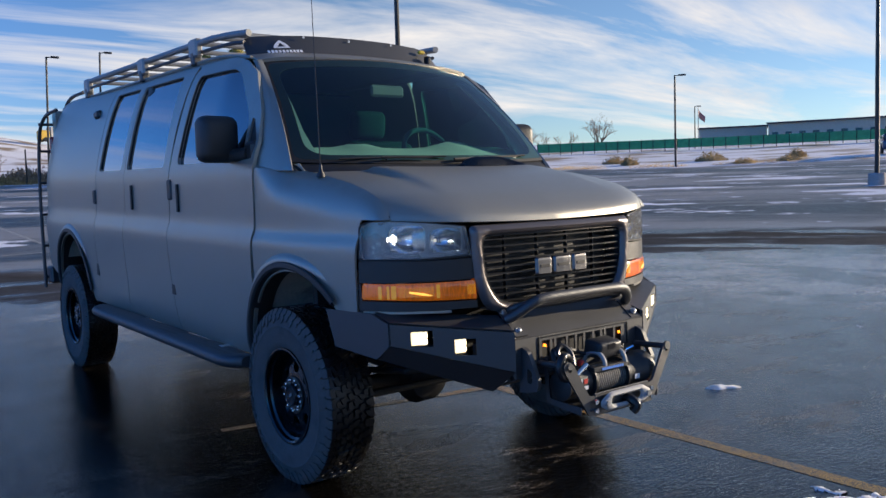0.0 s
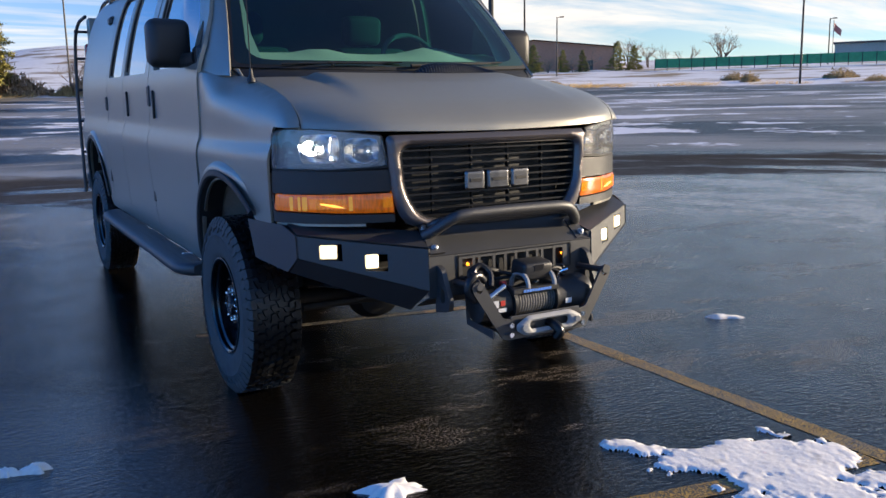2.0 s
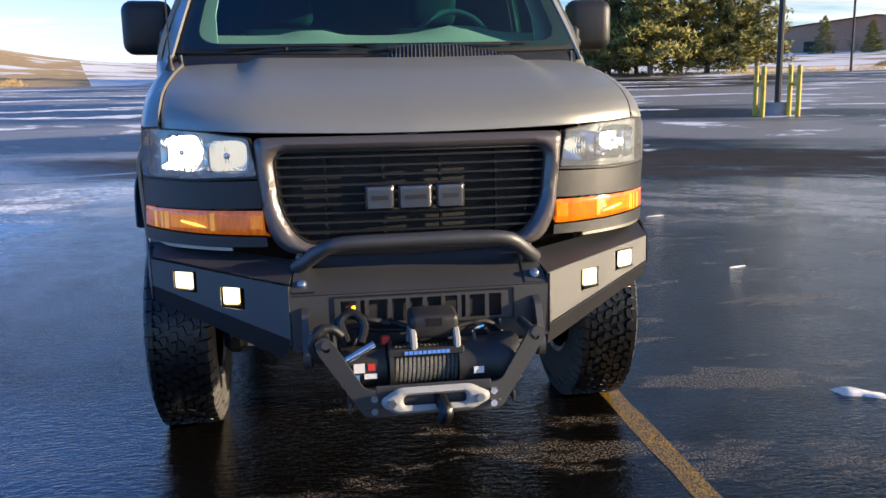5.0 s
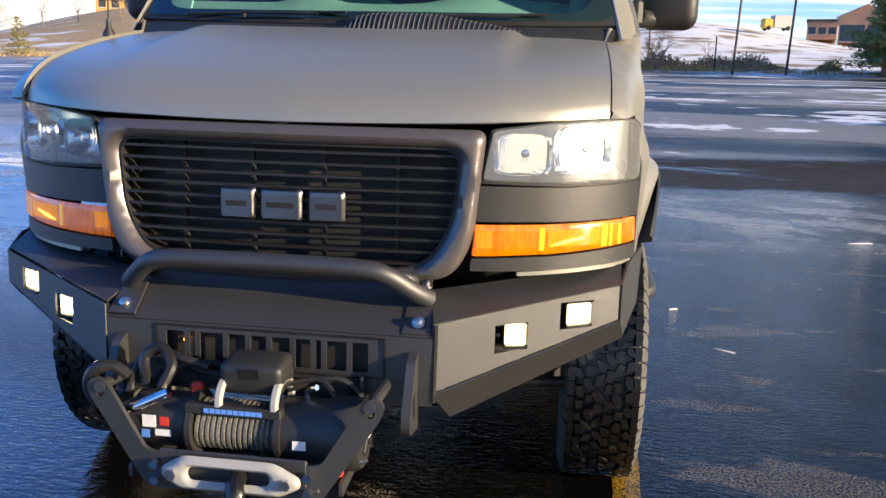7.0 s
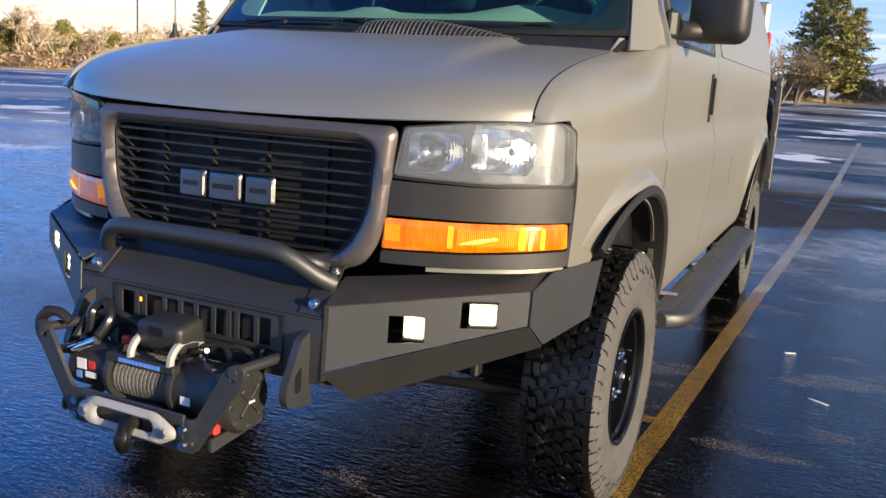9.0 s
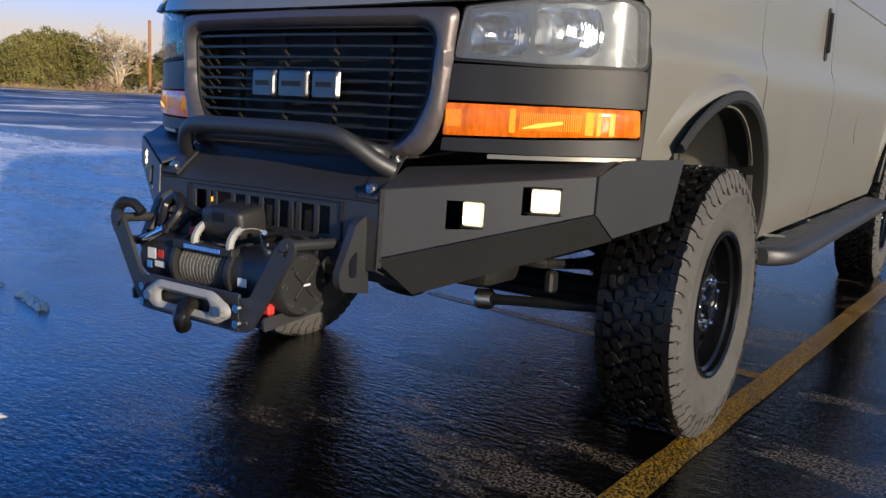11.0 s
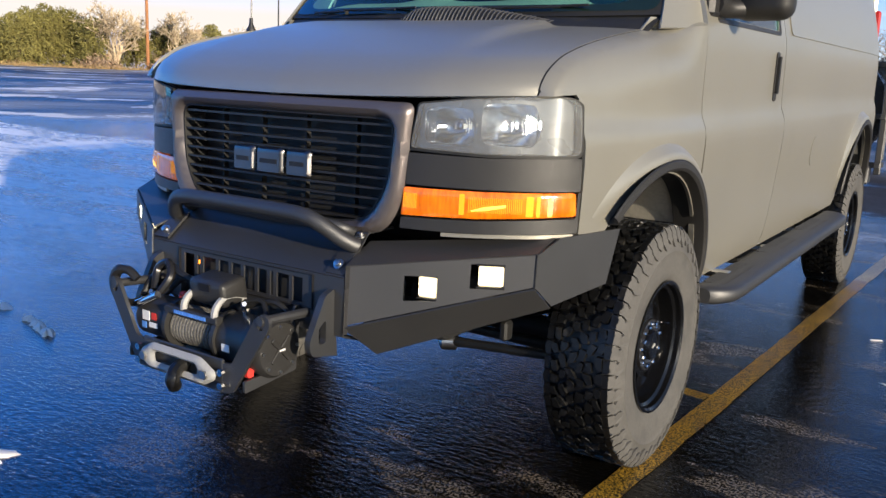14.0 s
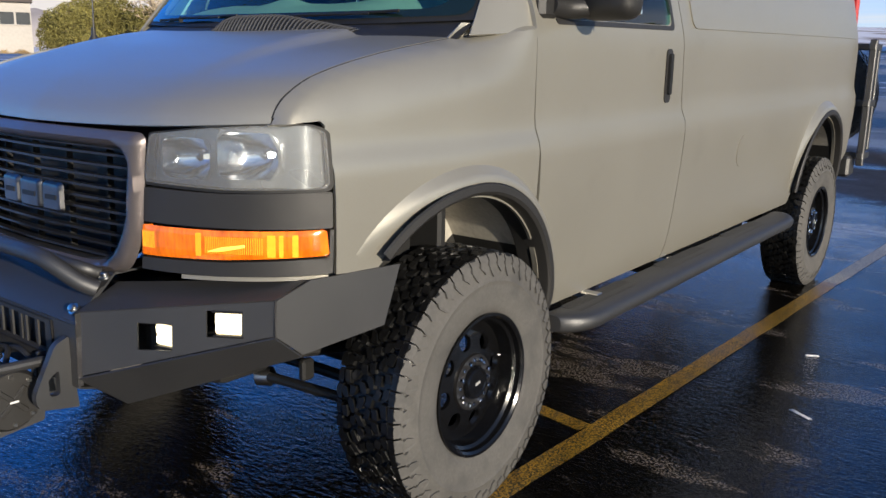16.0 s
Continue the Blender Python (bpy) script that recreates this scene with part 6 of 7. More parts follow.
    tm.polygons.foreach_set("material_index", mats)
    bm = bmesh.new()
    bm.from_mesh(tm)
    bmesh.ops.recalc_face_normals(bm, faces=bm.faces)
    bm.to_mesh(tm)
    bm.free()
    return me, tm


TYRE_ME, TREAD_ME = tyre_meshes()


def wheel_disc():
    dish = knots([(0.0, 0.078), (0.062, 0.078), (0.085, 0.076), (0.10, 0.071), (0.165, 0.060), (0.188, 0.046), (0.21, 0.042)])

    def f(u, v):
        return (dish(math.hypot(u, v)), u, v)
    holes = [[(0.142 * math.cos(a) + 0.029 * math.cos(b), 0.142 * math.sin(a) + 0.029 * math.sin(b)) for b in (6.2832 * j / 18 for j in range(18))] for a in (6.2832 * k / 8 for k in range(8))]
    v, fc = sheet_mesh([(0.207 * math.cos(6.2832 * k / 56), 0.207 * math.sin(6.2832 * k / 56)) for k in range(56)], holes, f, 0.018, 0.016)
    me = bpy.data.meshes.new("wheel")
    me.from_pydata([tuple(q) for q in v], [], fc)
    me.materials.append(WHEELBLACK)
    me.polygons.foreach_set("use_smooth", [True] * len(me.polygons))
    me.set_sharp_from_angle(angle=radians(40))
    return me


def bm_mesh(bm, name, mat, smooth=35):
    me = bpy.data.meshes.new(name)
    bmesh.ops.recalc_face_normals(bm, faces=bm.faces)
    bm.to_mesh(me)
    bm.free()
    me.materials.append(mat)
    me.polygons.foreach_set("use_smooth", [True] * len(me.polygons))
    me.set_sharp_from_angle(angle=radians(smooth))
    return me


DISC_ME = wheel_disc()
BARREL_ME = bm_mesh(lathe([(0.110, 0.230), (0.117, 0.240), (0.124, 0.241), (0.125, 0.232), (0.118, 0.224), (0.100, 0.222), (0.092, 0.212), (0.015, 0.205), (-0.09, 0.203), (-0.112, 0.235), (-0.12, 0.24), (-0.112, 0.215), (-0.085, 0.196), (0.0, 0.198)], 64, "x", closed=True), "rim", WHEELBLACK)
HUB_ME = bm_mesh(lathe([(0.070, 0.056), (0.094, 0.054), (0.100, 0.050), (0.1005, 0.043), (0.097, 0.040), (0.097, 0.012)], 32, "x"), "hub_cap", WHEELBLACK)
RING_ME = bm_mesh(lathe([(0.071, 0.096), (0.0815, 0.094), (0.0815, 0.058), (0.071, 0.056)], 40, "x", closed=True), "hub_ring", SLAT)
NUT_ME = bm_mesh(lathe([(0.075, 0.0085), (0.092, 0.0085), (0.096, 0.006)], 6, "x"), "lug_nut", CHROME)
MARK_ME = bm_mesh(block((0.002, 0.026, 0.010), (0.0985, 0, 0), 0.0005), "cap_mark", ALU)
VALVE_ME = bm_mesh(tube([(0.048, 0.190, 0.0), (0.085, 0.196, 0.0)], 0.005, 8), "valve_stem", CHROME)


def child(name, me, parent, m=None):
    ob = new(name, me)
    ob.parent = parent
    if m is not None:
        ob.matrix_basis = m
    return ob


def van_wheel(x, y, z, turn, spin, parent=None, spare=False):
    w = child("wheel", DISC_ME, parent or van, pose(x, y, z, 0, 0, turn) @ pose(0, 0, 0, spin, 0, 0))
    for nm, me in (("tyre", TYRE_ME), ("tread", TREAD_ME), ("rim", BARREL_ME), ("hub_cap", HUB_ME), ("hub_ring", RING_ME), ("cap_mark", MARK_ME), ("valve_stem", VALVE_ME)):
        child(nm, me, w)
    w.children[0]["label"] = "mud-terrain tyre dusted with road salt"
    for k in range(16):
        a = 6.2832 * (k + 0.5) / 16
        child("lug_nut", NUT_ME, w, pose(-0.008 * (k % 2), 0.077 * math.cos(a), 0.077 * math.sin(a)))
    return w


for x, y, turn, spin in ((0.888, 0.20, 0, 12), (-0.888, 0.20, 180, 40), (0.888, 4.13, 0, 77), (-0.888, 4.13, 180, 5)):
    van_wheel(x, y, 0.432, turn, spin)

# ---- axles, arms and shocks ----
axle = part("front_axle", tube([(-0.74, 0.18, 0.42), (-0.35, 0.18, 0.42), (0.74, 0.18, 0.42)], 0.045, 12), DARK, van)
part("differential", lathe([(-0.13, 0.05), (-0.10, 0.12), (0.0, 0.155), (0.10, 0.12), (0.13, 0.05)], 18, "y", at=(-0.22, 0.16, 0.42)), DARK, axle)
for sx in (-1, 1):
    part("knuckle", block((0.10, 0.16, 0.26), (sx * 0.70, 0.18, 0.43), 0.03), DARK, axle)
    part("shock_absorber", tube([(sx * 0.56, 0.30, 0.44), (sx * 0.52, 0.34, 0.98)], 0.032, 10), TRIM, van)
    coil = [(sx * 0.55 + 0.062 * math.cos(k * 0.6), 0.10 + 0.062 * math.sin(k * 0.6), 0.48 + 0.0065 * k) for k in range(70)]
    part("coil_spring", tube(coil, 0.009, 6), DARK, van)
    part("control_arm", tube([(sx * 0.44, 1.0, 0.58), (sx * 0.58, 0.22, 0.42)], 0.03, 8), DARK, van)
part("tie_rod", tube([(-0.70, -0.06, 0.43), (0.70, -0.02, 0.42)], 0.020, 10), DARK, axle)
bar = part("track_bar", tube([(0.336, -0.143, 0.393), (0.42, -0.155, 0.405), (0.80, -0.205, 0.450)], [0.020, 0.017, 0.017], 10), DARK, van, "dark steel steering link")
part("ball_joint", lathe([(-0.035, 0.02), (-0.025, 0.034), (0.025, 0.034), (0.035, 0.02)], 14, "x", at=(0.330, -0.145, 0.393), turn=(0, 0, 30)), STEEL, bar)
part("crossmember", block((1.0, 0.12, 0.10), (0, -0.40, 0.60), 0.02), DARK, van)
# assumed underbody masses, added to block sky reflections in the ground below
part("skid_plate", block((0.95, 0.55, 0.10), (0, -0.15, 0.60), 0.02, (-6, 0, 0)), DARK, van)
part("oil_pan", block((0.42, 0.60, 0.22), (0.05, 0.55, 0.55), 0.05, seg=2), DARK, van)
part("transmission", tube([(0, 0.8, 0.60), (0, 1.7, 0.58)], [0.17, 0.12], 14), DARK, van)
part("transfer_case", block((0.55, 0.36, 0.28), (-0.12, 1.75, 0.52), 0.06, seg=2), DARK, van)
part("drive_shaft", tube([(-0.22, 0.30, 0.43), (-0.25, 1.65, 0.50)], 0.032, 10), DARK, van)
part("drive_shaft", tube([(0, 1.9, 0.52), (0, 4.0, 0.44)], 0.04, 10), DARK, van)
part("fuel_tank", block((0.46, 1.30, 0.28), (0.58, 2.6, 0.56), 0.06, seg=2), DARK, van)
part("exhaust_pipe", tube(curve_pts([(-0.30, 0.7, 0.60), (-0.36, 1.6, 0.52), (-0.42, 2.9, 0.54), (-0.50, 3.6, 0.66), (-0.62, 4.7, 0.60)], 5), 0.032, 10), DARK, van)
part("rear_differential", lathe([(-0.16, 0.06), (-0.12, 0.14), (0.0, 0.17), (0.12, 0.14), (0.16, 0.06)], 18, "y", at=(0, 4.12, 0.42)), DARK, van)
part("steering_box", block((0.16, 0.22, 0.20), (0.46, -0.38, 0.60), 0.04, seg=2), DARK, van)
part("sway_bar", tube(curve_pts([(-0.62, 0.10, 0.52), (-0.60, -0.22, 0.56), (-0.50, -0.30, 0.57), (0.50, -0.30, 0.57), (0.60, -0.22, 0.56), (0.62, 0.10, 0.52)], 4), 0.016, 8), DARK, van)
part("rear_axle", tube([(-0.75, 4.12, 0.42), (0.75, 4.12, 0.42)], 0.05, 10), DARK, van)
part("muffler", block((0.28, 0.7, 0.18), (-0.38, 2.45, 0.50), 0.06, seg=2), DARK, van)
part("skid_tab", block((0.03, 0.05, 0.07), (0.60, -0.20, 0.50), 0.008), DARK, van)

# ---- running boards ----
for sx in (-1, 1):
    v, f = [], []
    ys = [0.615, 0.619, 0.628, 0.645, 0.67, 0.70, 0.74, 0.80, 1.2, 1.8, 2.4, 2.9, 3.05, 3.12, 3.17, 3.20, 3.215]
    rows = 16
    for y in ys:
        u = min(1.0, (y - 0.60) / 0.17, (3.23 - y) / 0.17)
        e = math.sqrt(max(0.0, 1 - (1 - u) ** 2))
        wid = 0.012 + 0.074 * e
        cx = 0.965 + wid
        for k in range(rows):
            a = 2 * math.pi * k / rows
            px = abs(math.cos(a)) ** 0.6 * math.copysign(1, math.cos(a))
            pz = abs(math.sin(a)) ** 0.7 * math.copysign(1, math.sin(a))
            v.append((sx * (cx + wid * px), y, 0.535 + 0.017 * y + (0.020 + 0.016 * min(1, 1.6 * e)) * pz))
    n = len(ys)
    f = [(i * rows + k, i * rows + (k + 1) % rows, (i + 1) * rows + (k + 1) % rows, (i + 1) * rows + k) for i in range(n - 1) for k in range(rows)] + [tuple(range(rows)), tuple(range((n - 1) * rows, n * rows))]
    rb = mesh_ob("running_board", v, f, BLACKCOAT, van, "black steel running board", 60)
    for y in (0.95, 1.75, 2.55):
        part("step_bracket", block((0.34, 0.05, 0.03), (sx * 0.86, y, 0.575), 0.006), STEEL, rb)
        sheet("grip_pad", rounded([(sx * 0.985, y - 0.24), (sx * 1.075, y - 0.24), (sx * 1.075, y + 0.24), (sx * 0.985, y + 0.24)], 0.03), [], lambda a, b: (a, b, 0.5705 + 0.017 * b), TRIM, rb, 0.1, 0.004)

# ---- front bumper ----
bumper = part("front_bumper", block((0.9, 0.08, 0.14), (0, -0.62, 0.66), 0.01), BLACKCOAT, van, "black powder-coated steel winch bumper")


def facet(pts, name, holes=None, thick=0.006, mat=None, parent=None):
    """A flat steel plate through 3D corner points, given back thickness; holes in the plate's own plane."""
    p = [Vector(q) for q in pts]
    o = p[0]
    u = (p[1] - p[0]).normalized()
    n = (p[1] - p[0]).cross(p[2] - p[0]).normalized()
    w = n.cross(u)
    flat = [((q - o).dot(u), (q - o).dot(w)) for q in p]
    hl = []
    for h in holes or []:
        hl.append([((Vector(q) - o).dot(u), (Vector(q) - o).dot(w)) for q in h])
    return sheet(name, flat, hl, lambda a, b: o + u * a + w * b, mat or BLACKCOAT, parent or bumper, 0.25, thick, smooth=20)


def front_plane_y(x, z):
    """Depth of the wing's main face."""
    a, b, c = Vector((0.43, -0.862, 0.625)), Vector((0.43, -0.855, 0.800)), Vector((0.895, -0.575, 0.862))
    n = (b - a).cross(c - a)
    return a.y - (n.x * (x - a.x) + n.z * (z - a.z)) / n.y


C = [(-0.43, -0.862, 0.59), (0.43, -0.862, 0.59), (0.43, -0.860, 0.765), (-0.43, -0.860, 0.765)]
slots = []
for k in range(10):
    w = (0.050, 0.014, 0.062, 0.046, 0.042, 0.048, 0.040, 0.014, 0.052, 0.042)[k]
    x = -0.268 + (0.0, 0.064, 0.092, 0.168, 0.228, 0.284, 0.346, 0.400, 0.428, 0.494)[k]
    slots.append([(x, -0.861, 0.666), (x + w, -0.861, 0.666), (x + w, -0.8605, 0.742), (x, -0.8605, 0.742)])
facet(C, "centre_plate", slots)
part("sign_backing", block((0.62, 0.01, 0.12), (0, -0.825, 0.706), 0.002), DARK, bumper)
sheet("sign_frame", [(-0.292, 0.652), (0.312, 0.652), (0.312, 0.760), (-0.292, 0.760)], [[(-0.288, 0.656), (0.308, 0.656), (0.308, 0.756), (-0.288, 0.756)]], lambda x, z: (x, -0.8655, z), SLAT, bumper, 0.3, 0.004)
part("marker_lamp", lathe([(-0.004, 0.006), (0.006, 0.007)], 10, "y", at=(0.285, -0.835, 0.708)), ORANGELED, bumper, "small glowing orange marker lamp")
part("marker_lamp", lathe([(-0.004, 0.006), (0.006, 0.007)], 10, "y", at=(-0.225, -0.835, 0.712)), ORANGELED, bumper, "small glowing orange marker lamp")
facet([(-0.43, -0.860, 0.768), (0.43, -0.860, 0.768), (0.405, -0.725, 0.880), (-0.405, -0.725, 0.880)], "slope_plate")
facet([(-0.405, -0.722, 0.882), (0.405, -0.722, 0.882), (0.405, -0.60, 0.884), (-0.405, -0.60, 0.884)], "top_plate")
facet([(-0.43, -0.858, 0.588), (-0.36, -0.62, 0.50), (0.36, -0.62, 0.50), (0.43, -0.858, 0.588)], "belly_plate")
for sx in (-1, 1):
    P = lambda x, y, z, sx=sx: (sx * x, y, z)
    # lamp openings
    cuts = []
    for cx, cz, w, h in ((0.617, 0.748, 0.041, 0.036), (0.779, 0.793, 0.041, 0.035)):
        cuts.append([P(cx - w, front_plane_y(cx - w, cz - h - 0.002), cz - h - 0.002), P(cx + w, front_plane_y(cx + w, cz - h + 0.002), cz - h + 0.002), P(cx + w, front_plane_y(cx + w, cz + h), cz + h), P(cx - w, front_plane_y(cx - w, cz + h), cz + h)])
    main = [P(0.43, -0.862, 0.625), P(0.895, front_plane_y(0.895, 0.770), 0.770), P(0.895, -0.575, 0.862), P(0.43, -0.855, 0.800)]
    facet(main, "wing_plate", cuts)
    facet([P(0.43, -0.862, 0.622), P(0.895, -0.578, 0.767), P(0.91, -0.50, 0.700), P(0.475, -0.755, 0.505)], "wing_lower_plate")
    facet([P(0.43, -0.853, 0.803), P(0.895, -0.573, 0.865), P(0.90, -0.47, 0.900), P(0.405, -0.722, 0.884)], "wing_upper_plate")
    facet([P(0.898, -0.577, 0.768), P(0.914, -0.50, 0.703), P(0.968, -0.24, 0.735), P(0.972, -0.185, 0.905), P(0.903, -0.47, 0.902), P(0.898, -0.572, 0.863)], "end_plate")
    facet([P(0.43, -0.864, 0.60), P(0.43, -0.858, 0.80), P(0.436, -0.846, 0.80), P(0.436, -0.852, 0.60)], "weld_seam", mat=SLAT)
    part("weld_bead", tube([P(0.897, -0.579, 0.767), P(0.897, -0.575, 0.864)], 0.003, 6), SLAT, bumper)
    # work lamps
    for cx, cz, w, h, side_ in ((0.619, 0.750, 0.028, 0.030, 0), (0.780, 0.794, 0.036, 0.029, 1)):
        y = front_plane_y(cx, cz)
        ang = math.degrees(math.atan2(0.285, 0.465)) * sx
        yaw = ang if side_ else ang * 0.4
        y -= 0.016 * side_
        bz = part("lamp_box", block((w * 2.3, 0.05, h * 2.4), (sx * cx, y + 0.055, cz), 0.004, (0, 0, yaw)), DARK, bumper)
        part("led_lens", block((w * 2, 0.012, h * 2), (sx * cx + 0.006 * sx, y + 0.026, cz), 0.004, (0, 0, yaw)), LEDGLOW, bz, "glowing white work lamp lens")
        for i_ in (-1, 0, 1):
            for j_ in (-0.5, 0.5):
                part("led", block((w * 0.40, 0.004, h * 0.55), (sx * (cx + 0.006) + i_ * w * 0.62 * math.cos(radians(yaw)), y + 0.019 + i_ * w * 0.62 * math.sin(radians(yaw)), cz + j_ * h * 0.9), 0.003, (0, 0, yaw)), LED, bz)
        for dz in (-1, 1):
            part("lamp_bezel", block((w * 2.3, 0.018, 0.006), (sx * cx + 0.006 * sx, y + 0.024, cz + dz * (h + 0.004)), 0.002, (0, 0, yaw)), SLAT, bz)
    # shackle tab
    tab = rounded([(-0.845, 0.525), (-0.955, 0.545), (-0.965, 0.585), (-0.90, 0.715), (-0.862, 0.730)], [0.005, 0.02, 0.02, 0.015, 0.004])
    hole = rounded([(-0.895, 0.575), (-0.925, 0.575), (-0.925, 0.625), (-0.895, 0.645)], 0.012)
    sheet("shackle_tab", tab, [hole], lambda y, z, sx=sx: (sx * 0.395, y, z), BLACKCOAT, bumper, 0.1, 0.022 * sx, smooth=20)
    # hoop plates and bolts
    facet([P(0.352, -0.8575, 0.775), P(0.425, -0.8575, 0.775), P(0.41, -0.765, 0.852), P(0.352, -0.765, 0.852)], "hoop_plate", thick=0.008)
    for (bx, by, bz_) in ((0.389, -0.838, 0.800), (0.392, -0.744, 0.872)):
        part("bolt", lathe([(-0.004, 0.017), (0.002, 0.017), (0.003, 0.011), (0.012, 0.011), (0.014, 0.008)], 12, "z", at=(sx * bx, by, bz_), turn=(50 if bz_ < 0.85 else 10, 0, 0)), STEEL, bumper, "zinc-plated hex bolt")
hoop = curve_pts([(-0.405, -0.775, 0.845), (-0.375, -0.81, 0.868), (-0.315, -0.85, 0.915), (-0.26, -0.862, 0.932), (-0.15, -0.865, 0.936), (0.15, -0.865, 0.936), (0.26, -0.862, 0.932), (0.315, -0.85, 0.915), (0.375, -0.81, 0.868), (0.405, -0.775, 0.845)], 6)
part("bull_bar", tube(hoop, 0.024, 16), BLACKCOAT, bumper, "black tubular bull bar")
part("bull_bar", tube(curve_pts([(-0.36, -0.74, 0.875), (-0.28, -0.80, 0.905), (0.28, -0.80, 0.905), (0.36, -0.74, 0.875)], 6), 0.018, 12), BLACKCOAT, bumper)

# ---- winch on a removable cradle ----
winch = thing("winch", "black electric winch with rope drum and alloy fairlead on a cradle", "winch")
cradle = part("cradle", block((0.42, 0.22, 0.012), (0.0, -0.985, 0.455), 0.003), BLACKCOAT, winch, "black steel winch cradle")
part("front_plate", block((0.36, 0.010, 0.10), (0.0, -1.088, 0.475), 0.003), BLACKCOAT, cradle)
for sx in (-1, 1):
    def arm_map(a, b, sx=sx):
        return (sx * a, -1.092 + 0.05 * max(0, a - 0.2), b)
    arm = rounded([(0.155, 0.425), (0.215, 0.430), (0.352, 0.640), (0.360, 0.672), (0.335, 0.690), (0.305, 0.672), (0.215, 0.520), (0.165, 0.512)], 0.014)
    eye = [(0.325 + 0.013 * math.cos(6.28 * k / 12), 0.652 + 0.013 * math.sin(6.28 * k / 12)) for k in range(12)]
    sheet("cradle_arm", arm, [eye], arm_map, BLACKCOAT, cradle, 0.08, 0.012 * sx, smooth=25)
    part("handle_bar", tube([(sx * 0.325, -1.09, 0.665), (sx * 0.325, -0.90, 0.655)], 0.014, 10), BLACKCOAT, cradle)
    sheet("side_brace", rounded([(-1.085, 0.44), (-0.88, 0.46), (-0.86, 0.66), (-0.885, 0.66), (-0.90, 0.485), (-1.085, 0.475)], 0.008), [], lambda y, z, sx=sx: (sx * 0.262, y, z), BLACKCOAT, cradle, 0.1, 0.008 * sx, smooth=25)
    for z in (0.452, 0.492):
        part("bolt", lathe([(-0.008, 0.011), (0.004, 0.011), (0.008, 0.007)], 10, "y", at=(sx * 0.186, -1.104, z)), CHROME, cradle)
part("receiver_tube", block((0.06, 0.34, 0.06), (0, -0.84, 0.46), 0.006), BLACKCOAT, cradle)
# alloy hawse fairlead
lead = rounded([(-0.165, 0.468), (-0.120, 0.440), (0.120, 0.440), (0.172, 0.468), (0.172, 0.492), (0.110, 0.524), (-0.110, 0.524), (-0.165, 0.492)], 0.016)
slot = rounded([(-0.098, 0.466), (0.098, 0.466), (0.098, 0.498), (-0.098, 0.498)], 0.015)
fl = sheet("fairlead", lead, [slot], lambda x, z: (x, -1.112 - 0.014 * min(1, loop_gap((x, z), lead) / 0.010) * min(1, 0.2 + loop_gap((x, z), slot) / 0.012), z), ALU, winch, 0.008, 0.02, "cast alloy hawse fairlead", 45)
for x in (-0.134, 0.140):
    part("bolt", lathe([(-0.006, 0.014), (0.002, 0.014), (0.006, 0.009)], 6, "y", at=(x, -1.128, 0.480)), STEEL, fl)
part("rope_end", tube(curve_pts([(0.02, -1.07, 0.482), (0.02, -1.125, 0.472), (0.03, -1.15, 0.448), (0.02, -1.135, 0.42)], 4), 0.022, 10), RUBBER, winch, "black rubber rope stopper")
# drum, motor and gear housings lie along x
part("rope_drum", lathe([(-0.115, 0.05), (0.085, 0.05)], 28, "x", at=(0, -0.985, 0.555)), ROPE, winch)
for k in range(15):
    xr = -0.108 + 0.0135 * k
    ringpts = [(xr + 0.004 * math.sin(a), -0.985 + 0.056 * math.cos(a), 0.555 + 0.056 * math.sin(a)) for a in (6.2832 * j / 20 for j in range(21))]
    part("rope_turn", tube(ringpts, 0.0068, 6, caps=False), ROPE, winch)
for x in (-0.124, 0.095):
    part("drum_flange", lathe([(-0.007, 0.078), (0.007, 0.078)], 32, "x", at=(x, -0.985, 0.556)), TRIM, winch)
part("motor", lathe([(-0.285, 0.05), (-0.278, 0.066), (-0.14, 0.068), (-0.131, 0.060)], 32, "x", at=(0, -0.98, 0.556)), TRIM, winch, "black winch motor with a printed sticker")
gear = part("gear_housing", lathe([(0.102, 0.078), (0.20, 0.078), (0.215, 0.088), (0.275, 0.088), (0.290, 0.078), (0.292, 0.05)], 36, "x", at=(0, -0.975, 0.552)), TRIM, winch)
for k in range(8):
    a = 6.2832 * k / 8
    part("cap_bolt", lathe([(0.288, 0.006), (0.296, 0.005)], 6, "x", at=(0, -0.975 + 0.068 * math.cos(a), 0.552 + 0.068 * math.sin(a))), STEEL, gear)
for a in (45, 135):
    part("cap_rib", block((0.008, 0.10, 0.014), (0.294, -0.975, 0.552), 0.002, (a, 0, 0)), TRIM, gear)
part("cap_badge", block((0.003, 0.024, 0.006), (0.300, -0.975, 0.552), 0.001), WHITEMARK, gear)
part("clutch_lever", tube(curve_pts([(0.15, -0.98, 0.63), (0.15, -0.985, 0.655), (0.165, -1.0, 0.668), (0.18, -1.01, 0.675)], 3), 0.007, 8), CHROME, winch)
part("tie_bar", block((0.24, 0.03, 0.024), (-0.015, -1.035, 0.612), 0.004), TRIM, winch)
for k in range(10):
    part("printed_mark", block((0.012, 0.002, 0.011), (-0.078 + 0.0145 * k, -1.0515, 0.612), 0.0), BLUEMARK, winch)
for x, z, w, h, mt in ((-0.225, 0.572, 0.034, 0.030, WHITEMARK), (-0.187, 0.574, 0.022, 0.022, REDMARK), (-0.190, 0.545, 0.040, 0.016, WHITEMARK), (-0.235, 0.540, 0.02, 0.02, BLUEMARK)):
    part("sticker_shape", block((w, 0.002, h), (x, -1.046 - 0.002 + 0.30 * max(0, abs(z - 0.556) - 0.01) ** 1.2, z), 0.0, (0, 0, 0)), mt, winch)
